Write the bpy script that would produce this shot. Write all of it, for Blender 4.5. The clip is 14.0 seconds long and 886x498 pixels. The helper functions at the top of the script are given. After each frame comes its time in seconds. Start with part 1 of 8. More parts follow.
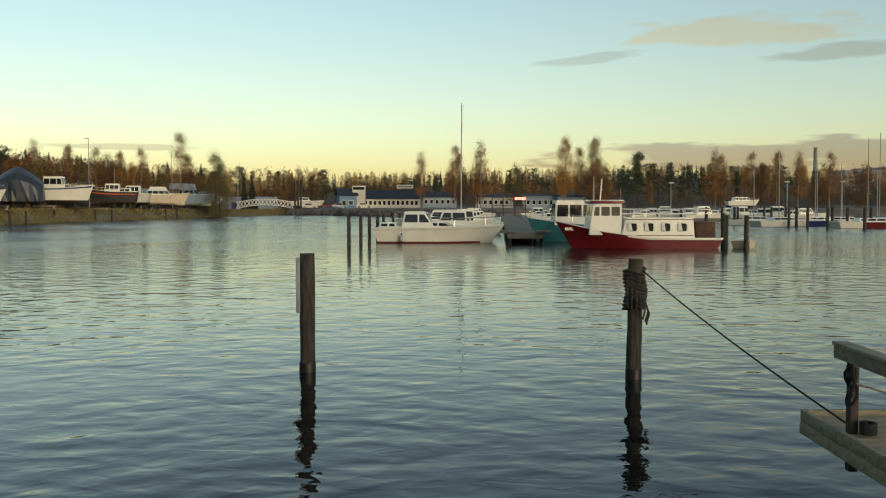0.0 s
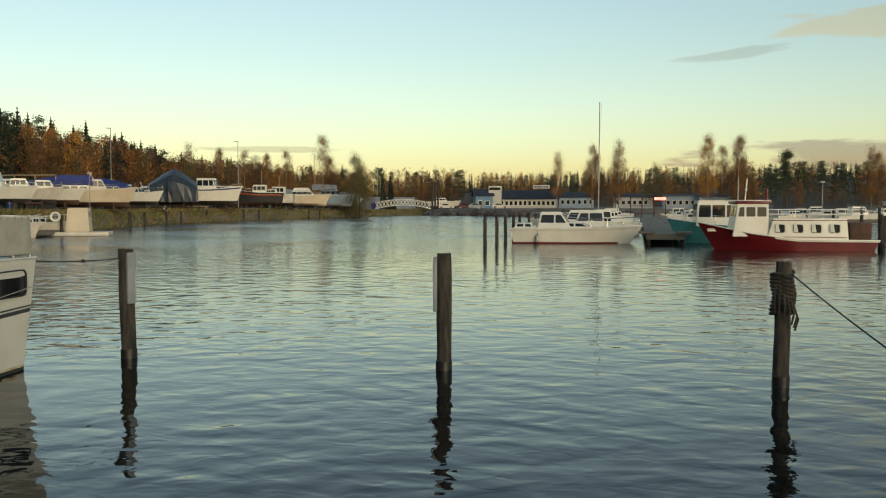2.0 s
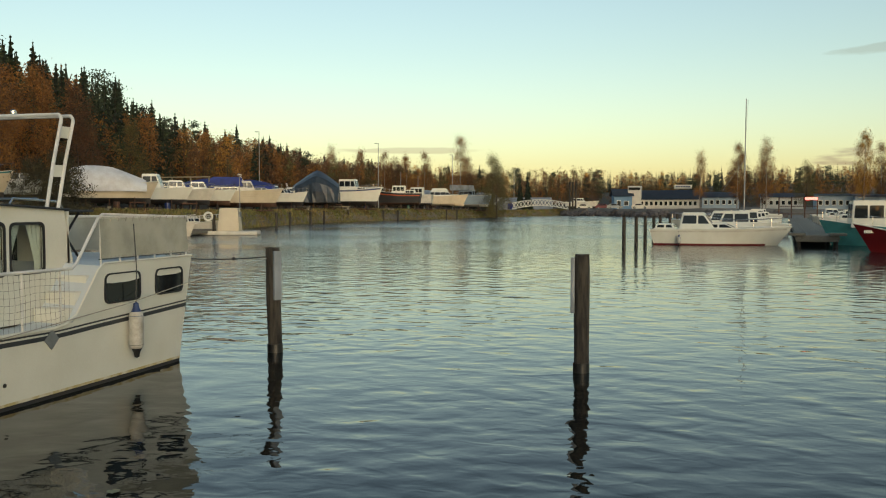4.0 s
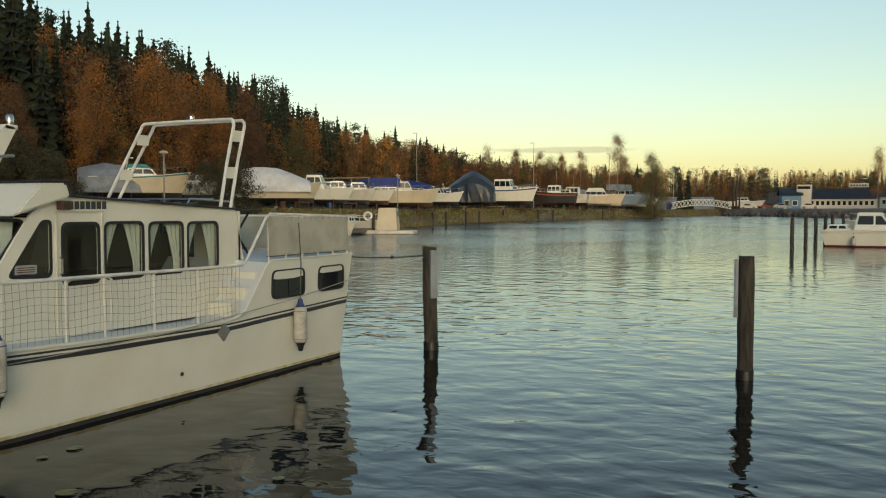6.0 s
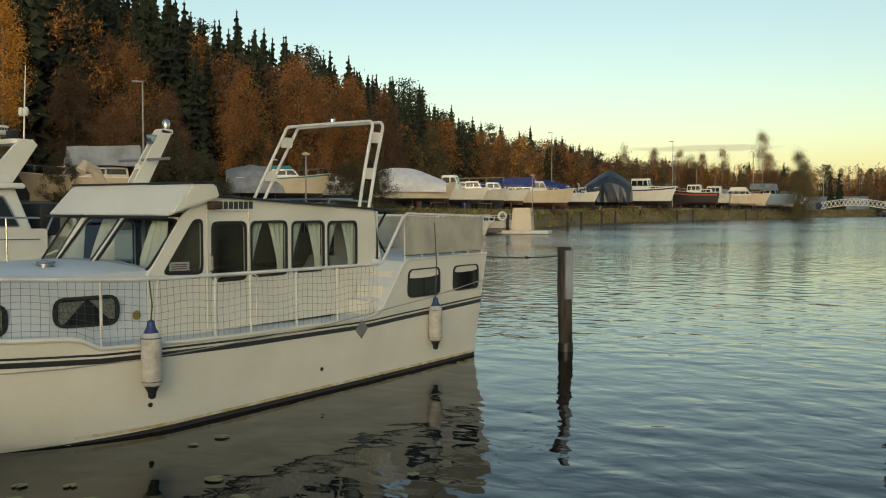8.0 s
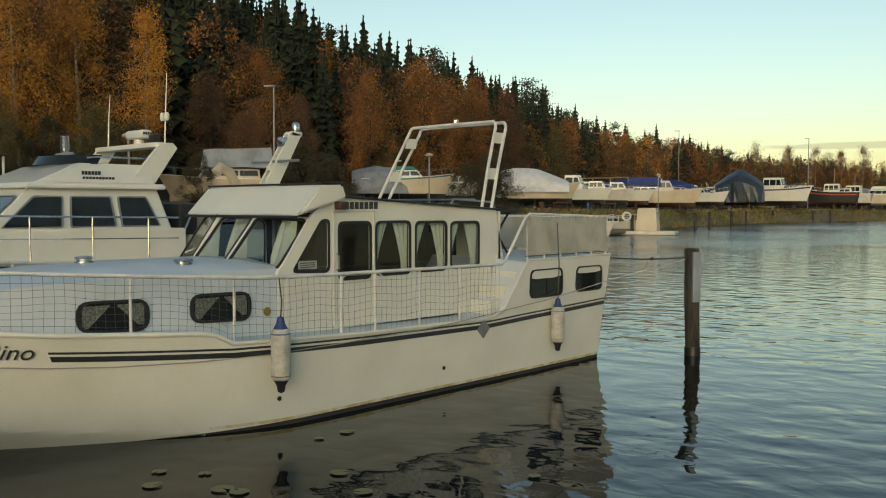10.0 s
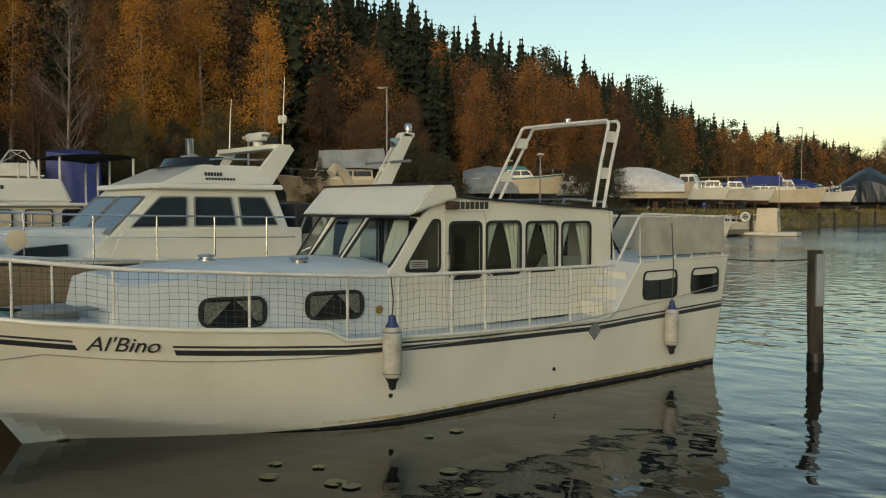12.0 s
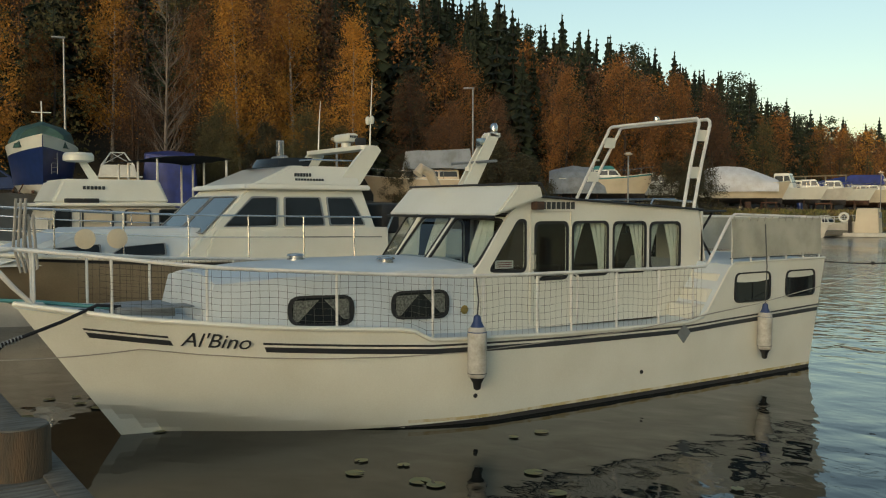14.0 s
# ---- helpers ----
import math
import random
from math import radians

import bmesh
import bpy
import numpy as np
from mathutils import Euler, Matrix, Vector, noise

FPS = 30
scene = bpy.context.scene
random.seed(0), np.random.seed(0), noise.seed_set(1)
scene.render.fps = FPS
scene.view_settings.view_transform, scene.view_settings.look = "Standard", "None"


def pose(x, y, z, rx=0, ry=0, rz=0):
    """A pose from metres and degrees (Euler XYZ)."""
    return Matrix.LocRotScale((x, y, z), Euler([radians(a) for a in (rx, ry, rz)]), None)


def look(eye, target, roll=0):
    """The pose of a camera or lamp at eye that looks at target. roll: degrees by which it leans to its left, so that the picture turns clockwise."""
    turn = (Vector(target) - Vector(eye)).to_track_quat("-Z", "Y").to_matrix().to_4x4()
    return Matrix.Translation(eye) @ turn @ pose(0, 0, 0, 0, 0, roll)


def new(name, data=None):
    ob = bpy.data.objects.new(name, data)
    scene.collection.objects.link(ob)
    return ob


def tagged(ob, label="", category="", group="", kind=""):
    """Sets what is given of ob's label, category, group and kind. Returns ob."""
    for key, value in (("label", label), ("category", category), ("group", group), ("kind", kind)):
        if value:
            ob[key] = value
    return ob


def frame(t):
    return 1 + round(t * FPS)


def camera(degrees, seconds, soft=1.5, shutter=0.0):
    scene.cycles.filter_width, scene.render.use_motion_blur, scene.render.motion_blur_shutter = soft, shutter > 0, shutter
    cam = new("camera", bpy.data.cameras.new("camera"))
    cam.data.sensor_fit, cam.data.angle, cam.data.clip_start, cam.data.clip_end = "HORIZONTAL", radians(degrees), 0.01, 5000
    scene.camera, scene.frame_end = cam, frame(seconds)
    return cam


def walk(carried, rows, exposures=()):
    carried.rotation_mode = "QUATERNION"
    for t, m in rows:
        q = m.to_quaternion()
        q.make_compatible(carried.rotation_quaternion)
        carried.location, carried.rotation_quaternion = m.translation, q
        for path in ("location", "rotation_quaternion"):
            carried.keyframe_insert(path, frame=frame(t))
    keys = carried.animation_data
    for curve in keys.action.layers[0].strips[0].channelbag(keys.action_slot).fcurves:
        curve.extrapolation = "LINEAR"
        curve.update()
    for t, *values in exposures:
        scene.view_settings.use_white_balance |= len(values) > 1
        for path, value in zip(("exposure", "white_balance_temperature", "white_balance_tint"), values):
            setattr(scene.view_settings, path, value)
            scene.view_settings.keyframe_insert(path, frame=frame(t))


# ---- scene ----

# camera: stands on the jetty and turns to the left
cam = camera(52.4, 14.0, 1.1)
EYE = (0.0, 0.0, 2.4)
TURN = [
    (0.0, 0.00, -2.76),
    (0.5, 1.83, -2.74),
    (1.0, 4.44, -2.73),
    (1.5, 6.74, -2.73),
    (2.0, 8.63, -2.74),
    (2.5, 10.46, -2.73),
    (3.0, 12.69, -2.72),
    (5.5, 24.57, -2.73),
    (6.0, 27.14, -2.73),
    (6.5, 29.53, -2.73),
    (7.0, 31.68, -2.73),
    (7.5, 33.50, -2.72),
    (8.0, 35.67, -2.73),
    (10.5, 45.29, -2.71),
    (11.0, 47.14, -2.71),
    (11.5, 48.72, -2.71),
    (12.0, 50.45, -2.72),
    (12.5, 52.00, -2.72),
    (13.0, 53.47, -2.72),
    (13.5, 54.80, -2.72),
    (14.0, 55.89, -2.71),
]
DRIFT = 0.045  # the hand sways a little to the left as it turns
walk(cam, [(t, pose(EYE[0] + DRIFT * max(0.0, 1 - t / 9.5), EYE[1], EYE[2], 90 + p, 0, y)) for t, y, p in TURN], [(0, 0.93, 6780, 6.5), (14, 0.89, 6740, 4.5)])

# ---- sky and sun: dusk, the sun just at the horizon behind the camera ----
SUN_AZ, SUN_EL = 146.0, 5.0
world = bpy.data.worlds.new("dusk_sky")
scene.world = world
world.use_nodes = True
wn, wl = world.node_tree.nodes, world.node_tree.links
sky = wn.new("ShaderNodeTexSky")
sky.sky_type, sky.sun_disc = "NISHITA", False
sky.sun_elevation, sky.sun_rotation = radians(SUN_EL), radians(SUN_AZ)
sky.air_density, sky.dust_density, sky.ozone_density = 1.0, 0.9, 1.5
back = wn["Background"]
back.inputs["Strength"].default_value = 0.15


def wmath(kind, a, b=None, c=None, clamp=False):
    x = wn.new("ShaderNodeMath")
    x.operation, x.use_clamp = kind, clamp
    for k, v in enumerate((a, b, c)):
        if v is None:
            continue
        if isinstance(v, (int, float)):
            x.inputs[k].default_value = v
        else:
            wl.new(v, x.inputs[k])
    return x.outputs[0]


# clouds: a long low bank, a lit tuft above it and thin streaks, by azimuth and elevation in degrees
wtc, wxyz = wn.new("ShaderNodeTexCoord"), wn.new("ShaderNodeSeparateXYZ")
wl.new(wtc.outputs["Generated"], wxyz.inputs[0])
w_az = wmath("MULTIPLY", wmath("ARCTAN2", wxyz.outputs[0], wxyz.outputs[1]), 57.29578)
w_el = wmath("MULTIPLY", wmath("ARCSINE", wxyz.outputs[2]), 57.29578)
wvec = wn.new("ShaderNodeCombineXYZ")
wl.new(wmath("MULTIPLY", w_az, 0.24), wvec.inputs[0])
wl.new(wmath("MULTIPLY", w_el, 1.25), wvec.inputs[1])
wnoise = wn.new("ShaderNodeTexNoise")
wnoise.inputs["Scale"].default_value, wnoise.inputs["Detail"].default_value = 1.0, 6
wl.new(wvec.outputs[0], wnoise.inputs["Vector"])
puff = wmath("MULTIPLY", wmath("SUBTRACT", wnoise.outputs[0], 0.5), 2.6)


def cloud_mask(az, el, half_az, half_el, soft, tilt=0.0):
    """Covers an ellipse whose edge is torn by the noise."""
    u = wmath("DIVIDE", wmath("SUBTRACT", w_az, az), half_az)
    c = wmath("MULTIPLY_ADD", wmath("SUBTRACT", w_az, az), -tilt, wmath("SUBTRACT", w_el, el))
    v = wmath("DIVIDE", c, half_el)
    r = wmath("ADD", wmath("MULTIPLY", u, u), wmath("MULTIPLY", v, v))
    return wmath("MULTIPLY", wmath("ADD", wmath("SUBTRACT", 0.75, r), puff), soft, clamp=True)


def tinted_cloud(colour, mask, tint, amount):
    mul, mixn = wn.new("ShaderNodeMix"), wn.new("ShaderNodeMix")
    for m in (mul, mixn):
        m.data_type = "RGBA"
    mul.blend_type = "MULTIPLY"
    mul.inputs[0].default_value = 1.0
    wl.new(colour, mul.inputs[6])
    mul.inputs[7].default_value = (*tint, 1)
    wl.new(wmath("MULTIPLY", mask, amount), mixn.inputs[0])
    wl.new(colour, mixn.inputs[6])
    wl.new(mul.outputs[2], mixn.inputs[7])
    return mixn.outputs[2]


pale = wn.new("ShaderNodeHueSaturation")
pale.inputs["Saturation"].default_value = 0.87
wl.new(sky.outputs[0], pale.inputs["Color"])
wcol = pale.outputs[0]
wcol = tinted_cloud(wcol, cloud_mask(26.0, 2.9, 23.0, 1.25, 3.0), (0.60, 0.53, 0.62), 0.9)
wcol = tinted_cloud(wcol, cloud_mask(18.0, 10.3, 8.5, 1.25, 2.2, -0.03), (1.12, 0.86, 0.66), 0.9)
wcol = tinted_cloud(wcol, cloud_mask(24.0, 8.9, 6.0, 0.65, 2.2, 0.02), (0.78, 0.70, 0.66), 0.85)
wcol = tinted_cloud(wcol, cloud_mask(9.0, 9.0, 4.5, 0.42, 2.2, 0.10), (0.82, 0.76, 0.72), 0.8)
wcol = tinted_cloud(wcol, cloud_mask(-19.0, 3.5, 6.0, 0.26, 2.5), (0.72, 0.66, 0.70), 0.8)
wcol = tinted_cloud(wcol, cloud_mask(20.0, 13.6, 9.0, 0.5, 1.2), (0.90, 0.82, 0.78), 0.7)
wl.new(wcol, back.inputs["Color"])
sun = new("sun", bpy.data.lights.new("sun", "SUN"))
sun.data.energy, sun.data.angle, sun.data.color = 0.74, radians(40), (1.0, 0.86, 0.68)
sa, se = radians(SUN_AZ), radians(SUN_EL + 4)
sun.matrix_world = look((0, 0, 60), (-math.sin(sa) * math.cos(se) * 10, -math.cos(sa) * math.cos(se) * 10, 60 - math.sin(se) * 10))


# ---- materials ----
def mat(name, col, rough=0.6, col2=None, scale=3.0, mix=0.5, bump=0.0, bscale=40.0, metal=0.0, island=0.0, obrand=0.0, spec=0.5, coat=0.0, stretch=(1, 1, 1)):
    """A surface with two scales of colour variation, and a fine relief."""
    m = bpy.data.materials.new(name)
    m.use_nodes = True
    n, l = m.node_tree.nodes, m.node_tree.links
    b = n["Principled BSDF"]
    b.inputs["Roughness"].default_value, b.inputs["Metallic"].default_value = rough, metal
    b.inputs["Specular IOR Level"].default_value = spec
    b.inputs["Coat Weight"].default_value = coat
    tc = n.new("ShaderNodeTexCoord")
    mp = n.new("ShaderNodeMapping")
    mp.inputs["Scale"].default_value = stretch
    l.new(tc.outputs["Object"], mp.inputs["Vector"])
    big, fine = n.new("ShaderNodeTexNoise"), n.new("ShaderNodeTexNoise")
    big.inputs["Scale"].default_value, big.inputs["Detail"].default_value = scale, 5
    fine.inputs["Scale"].default_value, fine.inputs["Detail"].default_value = bscale, 4
    l.new(mp.outputs[0], big.inputs["Vector"])
    l.new(mp.outputs[0], fine.inputs["Vector"])
    c2 = col2 or tuple(c * 0.72 for c in col)
    ramp = n.new("ShaderNodeValToRGB")
    ramp.color_ramp.elements[0].position, ramp.color_ramp.elements[1].position = 0.35, 0.72
    ramp.color_ramp.elements[0].color, ramp.color_ramp.elements[1].color = (*col, 1), (*c2, 1)
    add = n.new("ShaderNodeMath")
    add.operation = "MULTIPLY_ADD"
    l.new(fine.outputs[0], add.inputs[0])
    add.inputs[1].default_value = 0.35
    sub = n.new("ShaderNodeMath")
    sub.operation = "MULTIPLY_ADD"
    l.new(big.outputs[0], sub.inputs[0])
    sub.inputs[1].default_value, sub.inputs[2].default_value = mix * 2, 0.33 - mix
    l.new(sub.outputs[0], add.inputs[2])
    l.new(add.outputs[0], ramp.inputs[0])
    out = ramp.outputs[0]
    for amount, kind in ((island, "g"), (obrand, "o")):
        if amount:
            src = n.new("ShaderNodeNewGeometry").outputs["Random Per Island"] if kind == "g" else n.new("ShaderNodeObjectInfo").outputs["Random"]
            hsv = n.new("ShaderNodeHueSaturation")
            val = n.new("ShaderNodeMapRange")
            val.inputs["To Min"].default_value, val.inputs["To Max"].default_value = 1 - amount, 1 + amount
            l.new(src, val.inputs[0])
            l.new(val.outputs[0], hsv.inputs["Value"])
            l.new(out, hsv.inputs["Color"])
            out = hsv.outputs[0]
    l.new(out, b.inputs["Base Color"])
    if bump:
        bp = n.new("ShaderNodeBump")
        bp.inputs["Strength"].default_value, bp.inputs["Distance"].default_value = bump, 0.02
        l.new(fine.outputs[0], bp.inputs["Height"])
        l.new(bp.outputs[0], b.inputs["Normal"])
    return m


def glassy(name, tint=(0.85, 0.9, 0.9), mix=0.9):
    """A thin clear pane: mostly see-through, with real gloss."""
    m = bpy.data.materials.new(name)
    m.use_nodes = True
    n, l = m.node_tree.nodes, m.node_tree.links
    out = n["Material Output"]
    n.remove(n["Principled BSDF"])
    t, g, x, f = n.new("ShaderNodeBsdfTransparent"), n.new("ShaderNodeBsdfGlossy"), n.new("ShaderNodeMixShader"), n.new("ShaderNodeLayerWeight")
    power, level = n.new("ShaderNodeMath"), n.new("ShaderNodeMath")
    power.operation, level.operation = "POWER", "MULTIPLY_ADD"
    power.inputs[1].default_value, level.inputs[1].default_value, level.inputs[2].default_value = 5.0, 0.9, 0.035
    t.inputs["Color"].default_value = (*tint, 1)
    g.inputs["Roughness"].default_value = 0.02
    l.new(f.outputs["Facing"], power.inputs[0])
    l.new(power.outputs[0], level.inputs[0])
    l.new(level.outputs[0], x.inputs[0])
    l.new(t.outputs[0], x.inputs[1])
    l.new(g.outputs[0], x.inputs[2])
    l.new(x.outputs[0], out.inputs["Surface"])
    return m


GEL = mat("white_gelcoat", (0.70, 0.70, 0.62), 0.32, (0.60, 0.59, 0.50), 1.2, 0.35, 0.02, 60, coat=0.3)
GELD = mat("weathered_white", (0.62, 0.60, 0.52), 0.5, (0.46, 0.43, 0.36), 1.5, 0.45, 0.05, 40)
CREAM = mat("cream_gelcoat", (0.60, 0.53, 0.39), 0.35, (0.48, 0.41, 0.29), 1.0, 0.4, 0.03, 40)
BEIGE = mat("beige_gelcoat", (0.50, 0.42, 0.30), 0.4, (0.42, 0.35, 0.25), 1.0, 0.4, 0.03, 40)
# tan hull colour, darkened to hold the shade between the moored boats
TANHULL = mat("shaded_tan_gelcoat", (0.30, 0.26, 0.19), 0.45, (0.20, 0.17, 0.125), 1.0, 0.5, 0.04, 40)
DECK = mat("pale_blue_deck_paint", (0.58, 0.63, 0.65), 0.4, (0.48, 0.53, 0.55), 2.0, 0.4, 0.06, 90)
BLACK = mat("black_rubber", (0.015, 0.015, 0.016), 0.55, bump=0.05)
DARKSTRIPE = mat("dark_grey_stripe", (0.035, 0.038, 0.042), 0.35)
ANTIF = mat("dark_antifouling", (0.02, 0.02, 0.022), 0.7, (0.035, 0.03, 0.025), 4, 0.5, 0.1)
RUSTY = mat("algae_stained_waterline", (0.46, 0.36, 0.16), 0.6, (0.62, 0.58, 0.46), 6, 0.7, 0.05)
GLASS = glassy("clear_window_glass", (0.84, 0.88, 0.88))
TINT = mat("dark_tinted_glass", (0.016, 0.019, 0.021), 0.08, spec=0.35)
BLUEGLASS = mat("blue_grey_glass", (0.04, 0.06, 0.09), 0.05, spec=0.8)
CURTAIN = mat("pale_green_curtain", (0.64, 0.66, 0.57), 0.9, (0.52, 0.55, 0.46), 12, 0.5, 0.2, 120)
# the dimness inside the cabin is put into this dark colour
INTER = mat("dark_wood_and_cabin_shade", (0.05, 0.035, 0.025), 0.6)
CHROME = mat("stainless_steel", (0.55, 0.55, 0.54), 0.25, metal=1.0)
WHITEPIPE = mat("white_painted_tube", (0.72, 0.71, 0.66), 0.4, bump=0.03)
CANVAS = mat("grey_green_canvas", (0.42, 0.42, 0.35), 0.85, (0.31, 0.31, 0.25), 2.5, 0.7, 0.2, 80)
NET = mat("grey_netting", (0.075, 0.075, 0.065), 0.8)
DIMCURTAIN = mat("grey_patterned_curtain", (0.17, 0.18, 0.155), 0.9, (0.07, 0.075, 0.065), 40, 0.7)
FENDER = mat("dirty_white_fender", (0.50, 0.49, 0.44), 0.55, (0.30, 0.28, 0.23), 7, 0.6, 0.1)
NAVY = mat("navy_blue_plastic", (0.018, 0.045, 0.15), 0.5)
SHRUB = mat("dark_shrub_leaves", (0.060, 0.052, 0.024), 0.85, (0.032, 0.030, 0.016), 0.5, 0.7, island=0.35)
NOTICE = mat("printed_notice_paper", (0.66, 0.64, 0.60), 0.8)
LOGWOOD = mat("weathered_log", (0.065, 0.055, 0.042), 0.9, (0.022, 0.019, 0.016), 5, 0.8, 0.7, 50, stretch=(4, 4, 0.5))
PLANK = mat("weathered_plank", (0.20, 0.185, 0.15), 0.85, (0.10, 0.09, 0.07), 4, 0.7, 0.5, 60, obrand=0.22, stretch=(6, 1, 6))
NEWPLANK = mat("pale_sawn_plank", (0.30, 0.26, 0.17), 0.8, (0.20, 0.165, 0.10), 4, 0.7, 0.4, 60, obrand=0.15, stretch=(1, 6, 6))
ROPE = mat("dark_rope", (0.02, 0.02, 0.022), 0.9, bump=0.5, bscale=200)
GREYROPE = mat("grey_rope", (0.09, 0.09, 0.085), 0.9, bump=0.5, bscale=200)
WROPE = mat("pale_rope", (0.40, 0.38, 0.33), 0.9, bump=0.5, bscale=200)
RED = mat("red_hull_paint", (0.14, 0.010, 0.012), 0.35, (0.10, 0.008, 0.010), 1.5, 0.5, 0.03)
NAVYHULL = mat("navy_hull_paint", (0.012, 0.03, 0.12), 0.3)
BLUETARP = mat("blue_tarpaulin", (0.015, 0.03, 0.19), 0.5, (0.01, 0.02, 0.11), 2, 0.6, 0.3, 15)
GREENTARP = mat("green_tarpaulin", (0.03, 0.09, 0.075), 0.55, (0.02, 0.055, 0.05), 2, 0.6, 0.3, 15)
DARKTARP = mat("dark_blue_grey_tarpaulin", (0.03, 0.042, 0.055), 0.4, (0.018, 0.024, 0.032), 1.5, 0.7, 0.3, 10)
GREYTARP = mat("grey_tarpaulin", (0.24, 0.27, 0.30), 0.55, (0.16, 0.175, 0.18), 1.2, 0.7, 0.3, 8)
WHITETARP = mat("white_tarpaulin", (0.62, 0.64, 0.66), 0.6, (0.5, 0.5, 0.5), 1.2, 0.6, 0.3, 8)
BROWNTARP = mat("brown_tarpaulin", (0.16, 0.13, 0.10), 0.7, (0.10, 0.08, 0.065), 1.2, 0.7, 0.3, 8)
BRASS = mat("dull_brass", (0.42, 0.30, 0.10), 0.4, metal=0.8)
RUST = mat("rusty_steel", (0.10, 0.045, 0.025), 0.8, (0.05, 0.03, 0.02), 5, 0.7, 0.3)
STEEL = mat("galvanised_steel", (0.30, 0.31, 0.31), 0.5, metal=0.6)
BARK = mat("birch_bark", (0.34, 0.31, 0.27), 0.9, (0.06, 0.05, 0.045), 6, 0.8, 0.4, 30, stretch=(1, 1, 3))
DARKBARK = mat("dark_bark", (0.06, 0.045, 0.035), 0.95, (0.03, 0.025, 0.02), 4, 0.7, 0.5, 30)
YELLOW = mat("yellow_autumn_leaves", (0.42, 0.20, 0.022), 0.75, (0.28, 0.12, 0.016), 0.4, 0.7, island=0.28, obrand=0.15)
ORANGE = mat("orange_autumn_leaves", (0.24, 0.105, 0.02), 0.75, (0.14, 0.06, 0.015), 0.3, 0.7, island=0.28, obrand=0.2)
RUSSET = mat("russet_autumn_leaves", (0.12, 0.058, 0.022), 0.8, (0.07, 0.037, 0.018), 0.3, 0.7, island=0.28, obrand=0.2)
OLIVE = mat("olive_leaves", (0.10, 0.085, 0.025), 0.8, (0.06, 0.055, 0.02), 0.3, 0.7, island=0.35, obrand=0.2)
SPRUCE = mat("spruce_needles", (0.022, 0.036, 0.018), 0.85, (0.014, 0.022, 0.012), 0.4, 0.6, island=0.35)
PINE = mat("pine_needles", (0.04, 0.055, 0.025), 0.85, (0.025, 0.035, 0.018), 0.4, 0.6, island=0.35)
TWIG = mat("bare_twigs", (0.20, 0.165, 0.13), 0.9, (0.12, 0.095, 0.075), 0.5, 0.6, island=0.3)
GRASS = mat("dry_bank_grass", (0.15, 0.15, 0.045), 0.9, (0.22, 0.155, 0.06), 0.5, 0.8, island=0.35)
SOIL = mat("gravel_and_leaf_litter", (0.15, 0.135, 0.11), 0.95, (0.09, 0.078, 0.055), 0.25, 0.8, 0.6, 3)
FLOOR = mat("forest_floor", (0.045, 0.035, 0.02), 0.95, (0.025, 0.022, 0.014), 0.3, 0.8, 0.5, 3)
WET = mat("wet_dark_wood", (0.012, 0.011, 0.010), 0.35, bump=0.3)
ROCK = mat("dark_quay_stone", (0.09, 0.08, 0.075), 0.9, (0.045, 0.04, 0.038), 2.0, 0.7, 0.4, 8, obrand=0.35, island=0.3)
SLATE = mat("slate_blue_roof", (0.07, 0.09, 0.12), 0.6, (0.05, 0.066, 0.09), 0.5, 0.5)
BLUEWALL = mat("blue_painted_boards", (0.13, 0.24, 0.36), 0.7, (0.10, 0.19, 0.29), 1.0, 0.5)
PALEWALL = mat("pale_painted_wall", (0.55, 0.53, 0.47), 0.7, (0.46, 0.44, 0.39), 1.0, 0.5)
BLUEGREY = mat("blue_grey_cladding", (0.28, 0.36, 0.42), 0.6, (0.22, 0.29, 0.34), 0.6, 0.5)
DARKWOOD = mat("dark_stained_wood", (0.045, 0.03, 0.022), 0.7, (0.03, 0.02, 0.016), 6, 0.6, 0.3)
CONCRETE = mat("grey_concrete", (0.22, 0.23, 0.24), 0.85, (0.15, 0.16, 0.17), 0.1, 0.6)
LILY = mat("lily_leaf", (0.15, 0.16, 0.06), 0.4, (0.20, 0.16, 0.05), 9, 0.6)
ORANGEPAINT = mat("orange_plastic", (0.5, 0.09, 0.02), 0.5)
TEALPAINT = mat("teal_canvas", (0.05, 0.22, 0.22), 0.6, (0.04, 0.17, 0.17), 2, 0.5)
LAMPMAT = bpy.data.materials.new("lit_lamp")
LAMPMAT.use_nodes = True
LAMPMAT.node_tree.nodes["Principled BSDF"].inputs["Emission Color"].default_value = (1.0, 0.42, 0.10, 1)
LAMPMAT.node_tree.nodes["Principled BSDF"].inputs["Emission Strength"].default_value = 3.0
REDLAMP = bpy.data.materials.new("lit_red_sign")
REDLAMP.use_nodes = True
REDLAMP.node_tree.nodes["Principled BSDF"].inputs["Emission Color"].default_value = (1.0, 0.05, 0.03, 1)
REDLAMP.node_tree.nodes["Principled BSDF"].inputs["Emission Strength"].default_value = 2.0


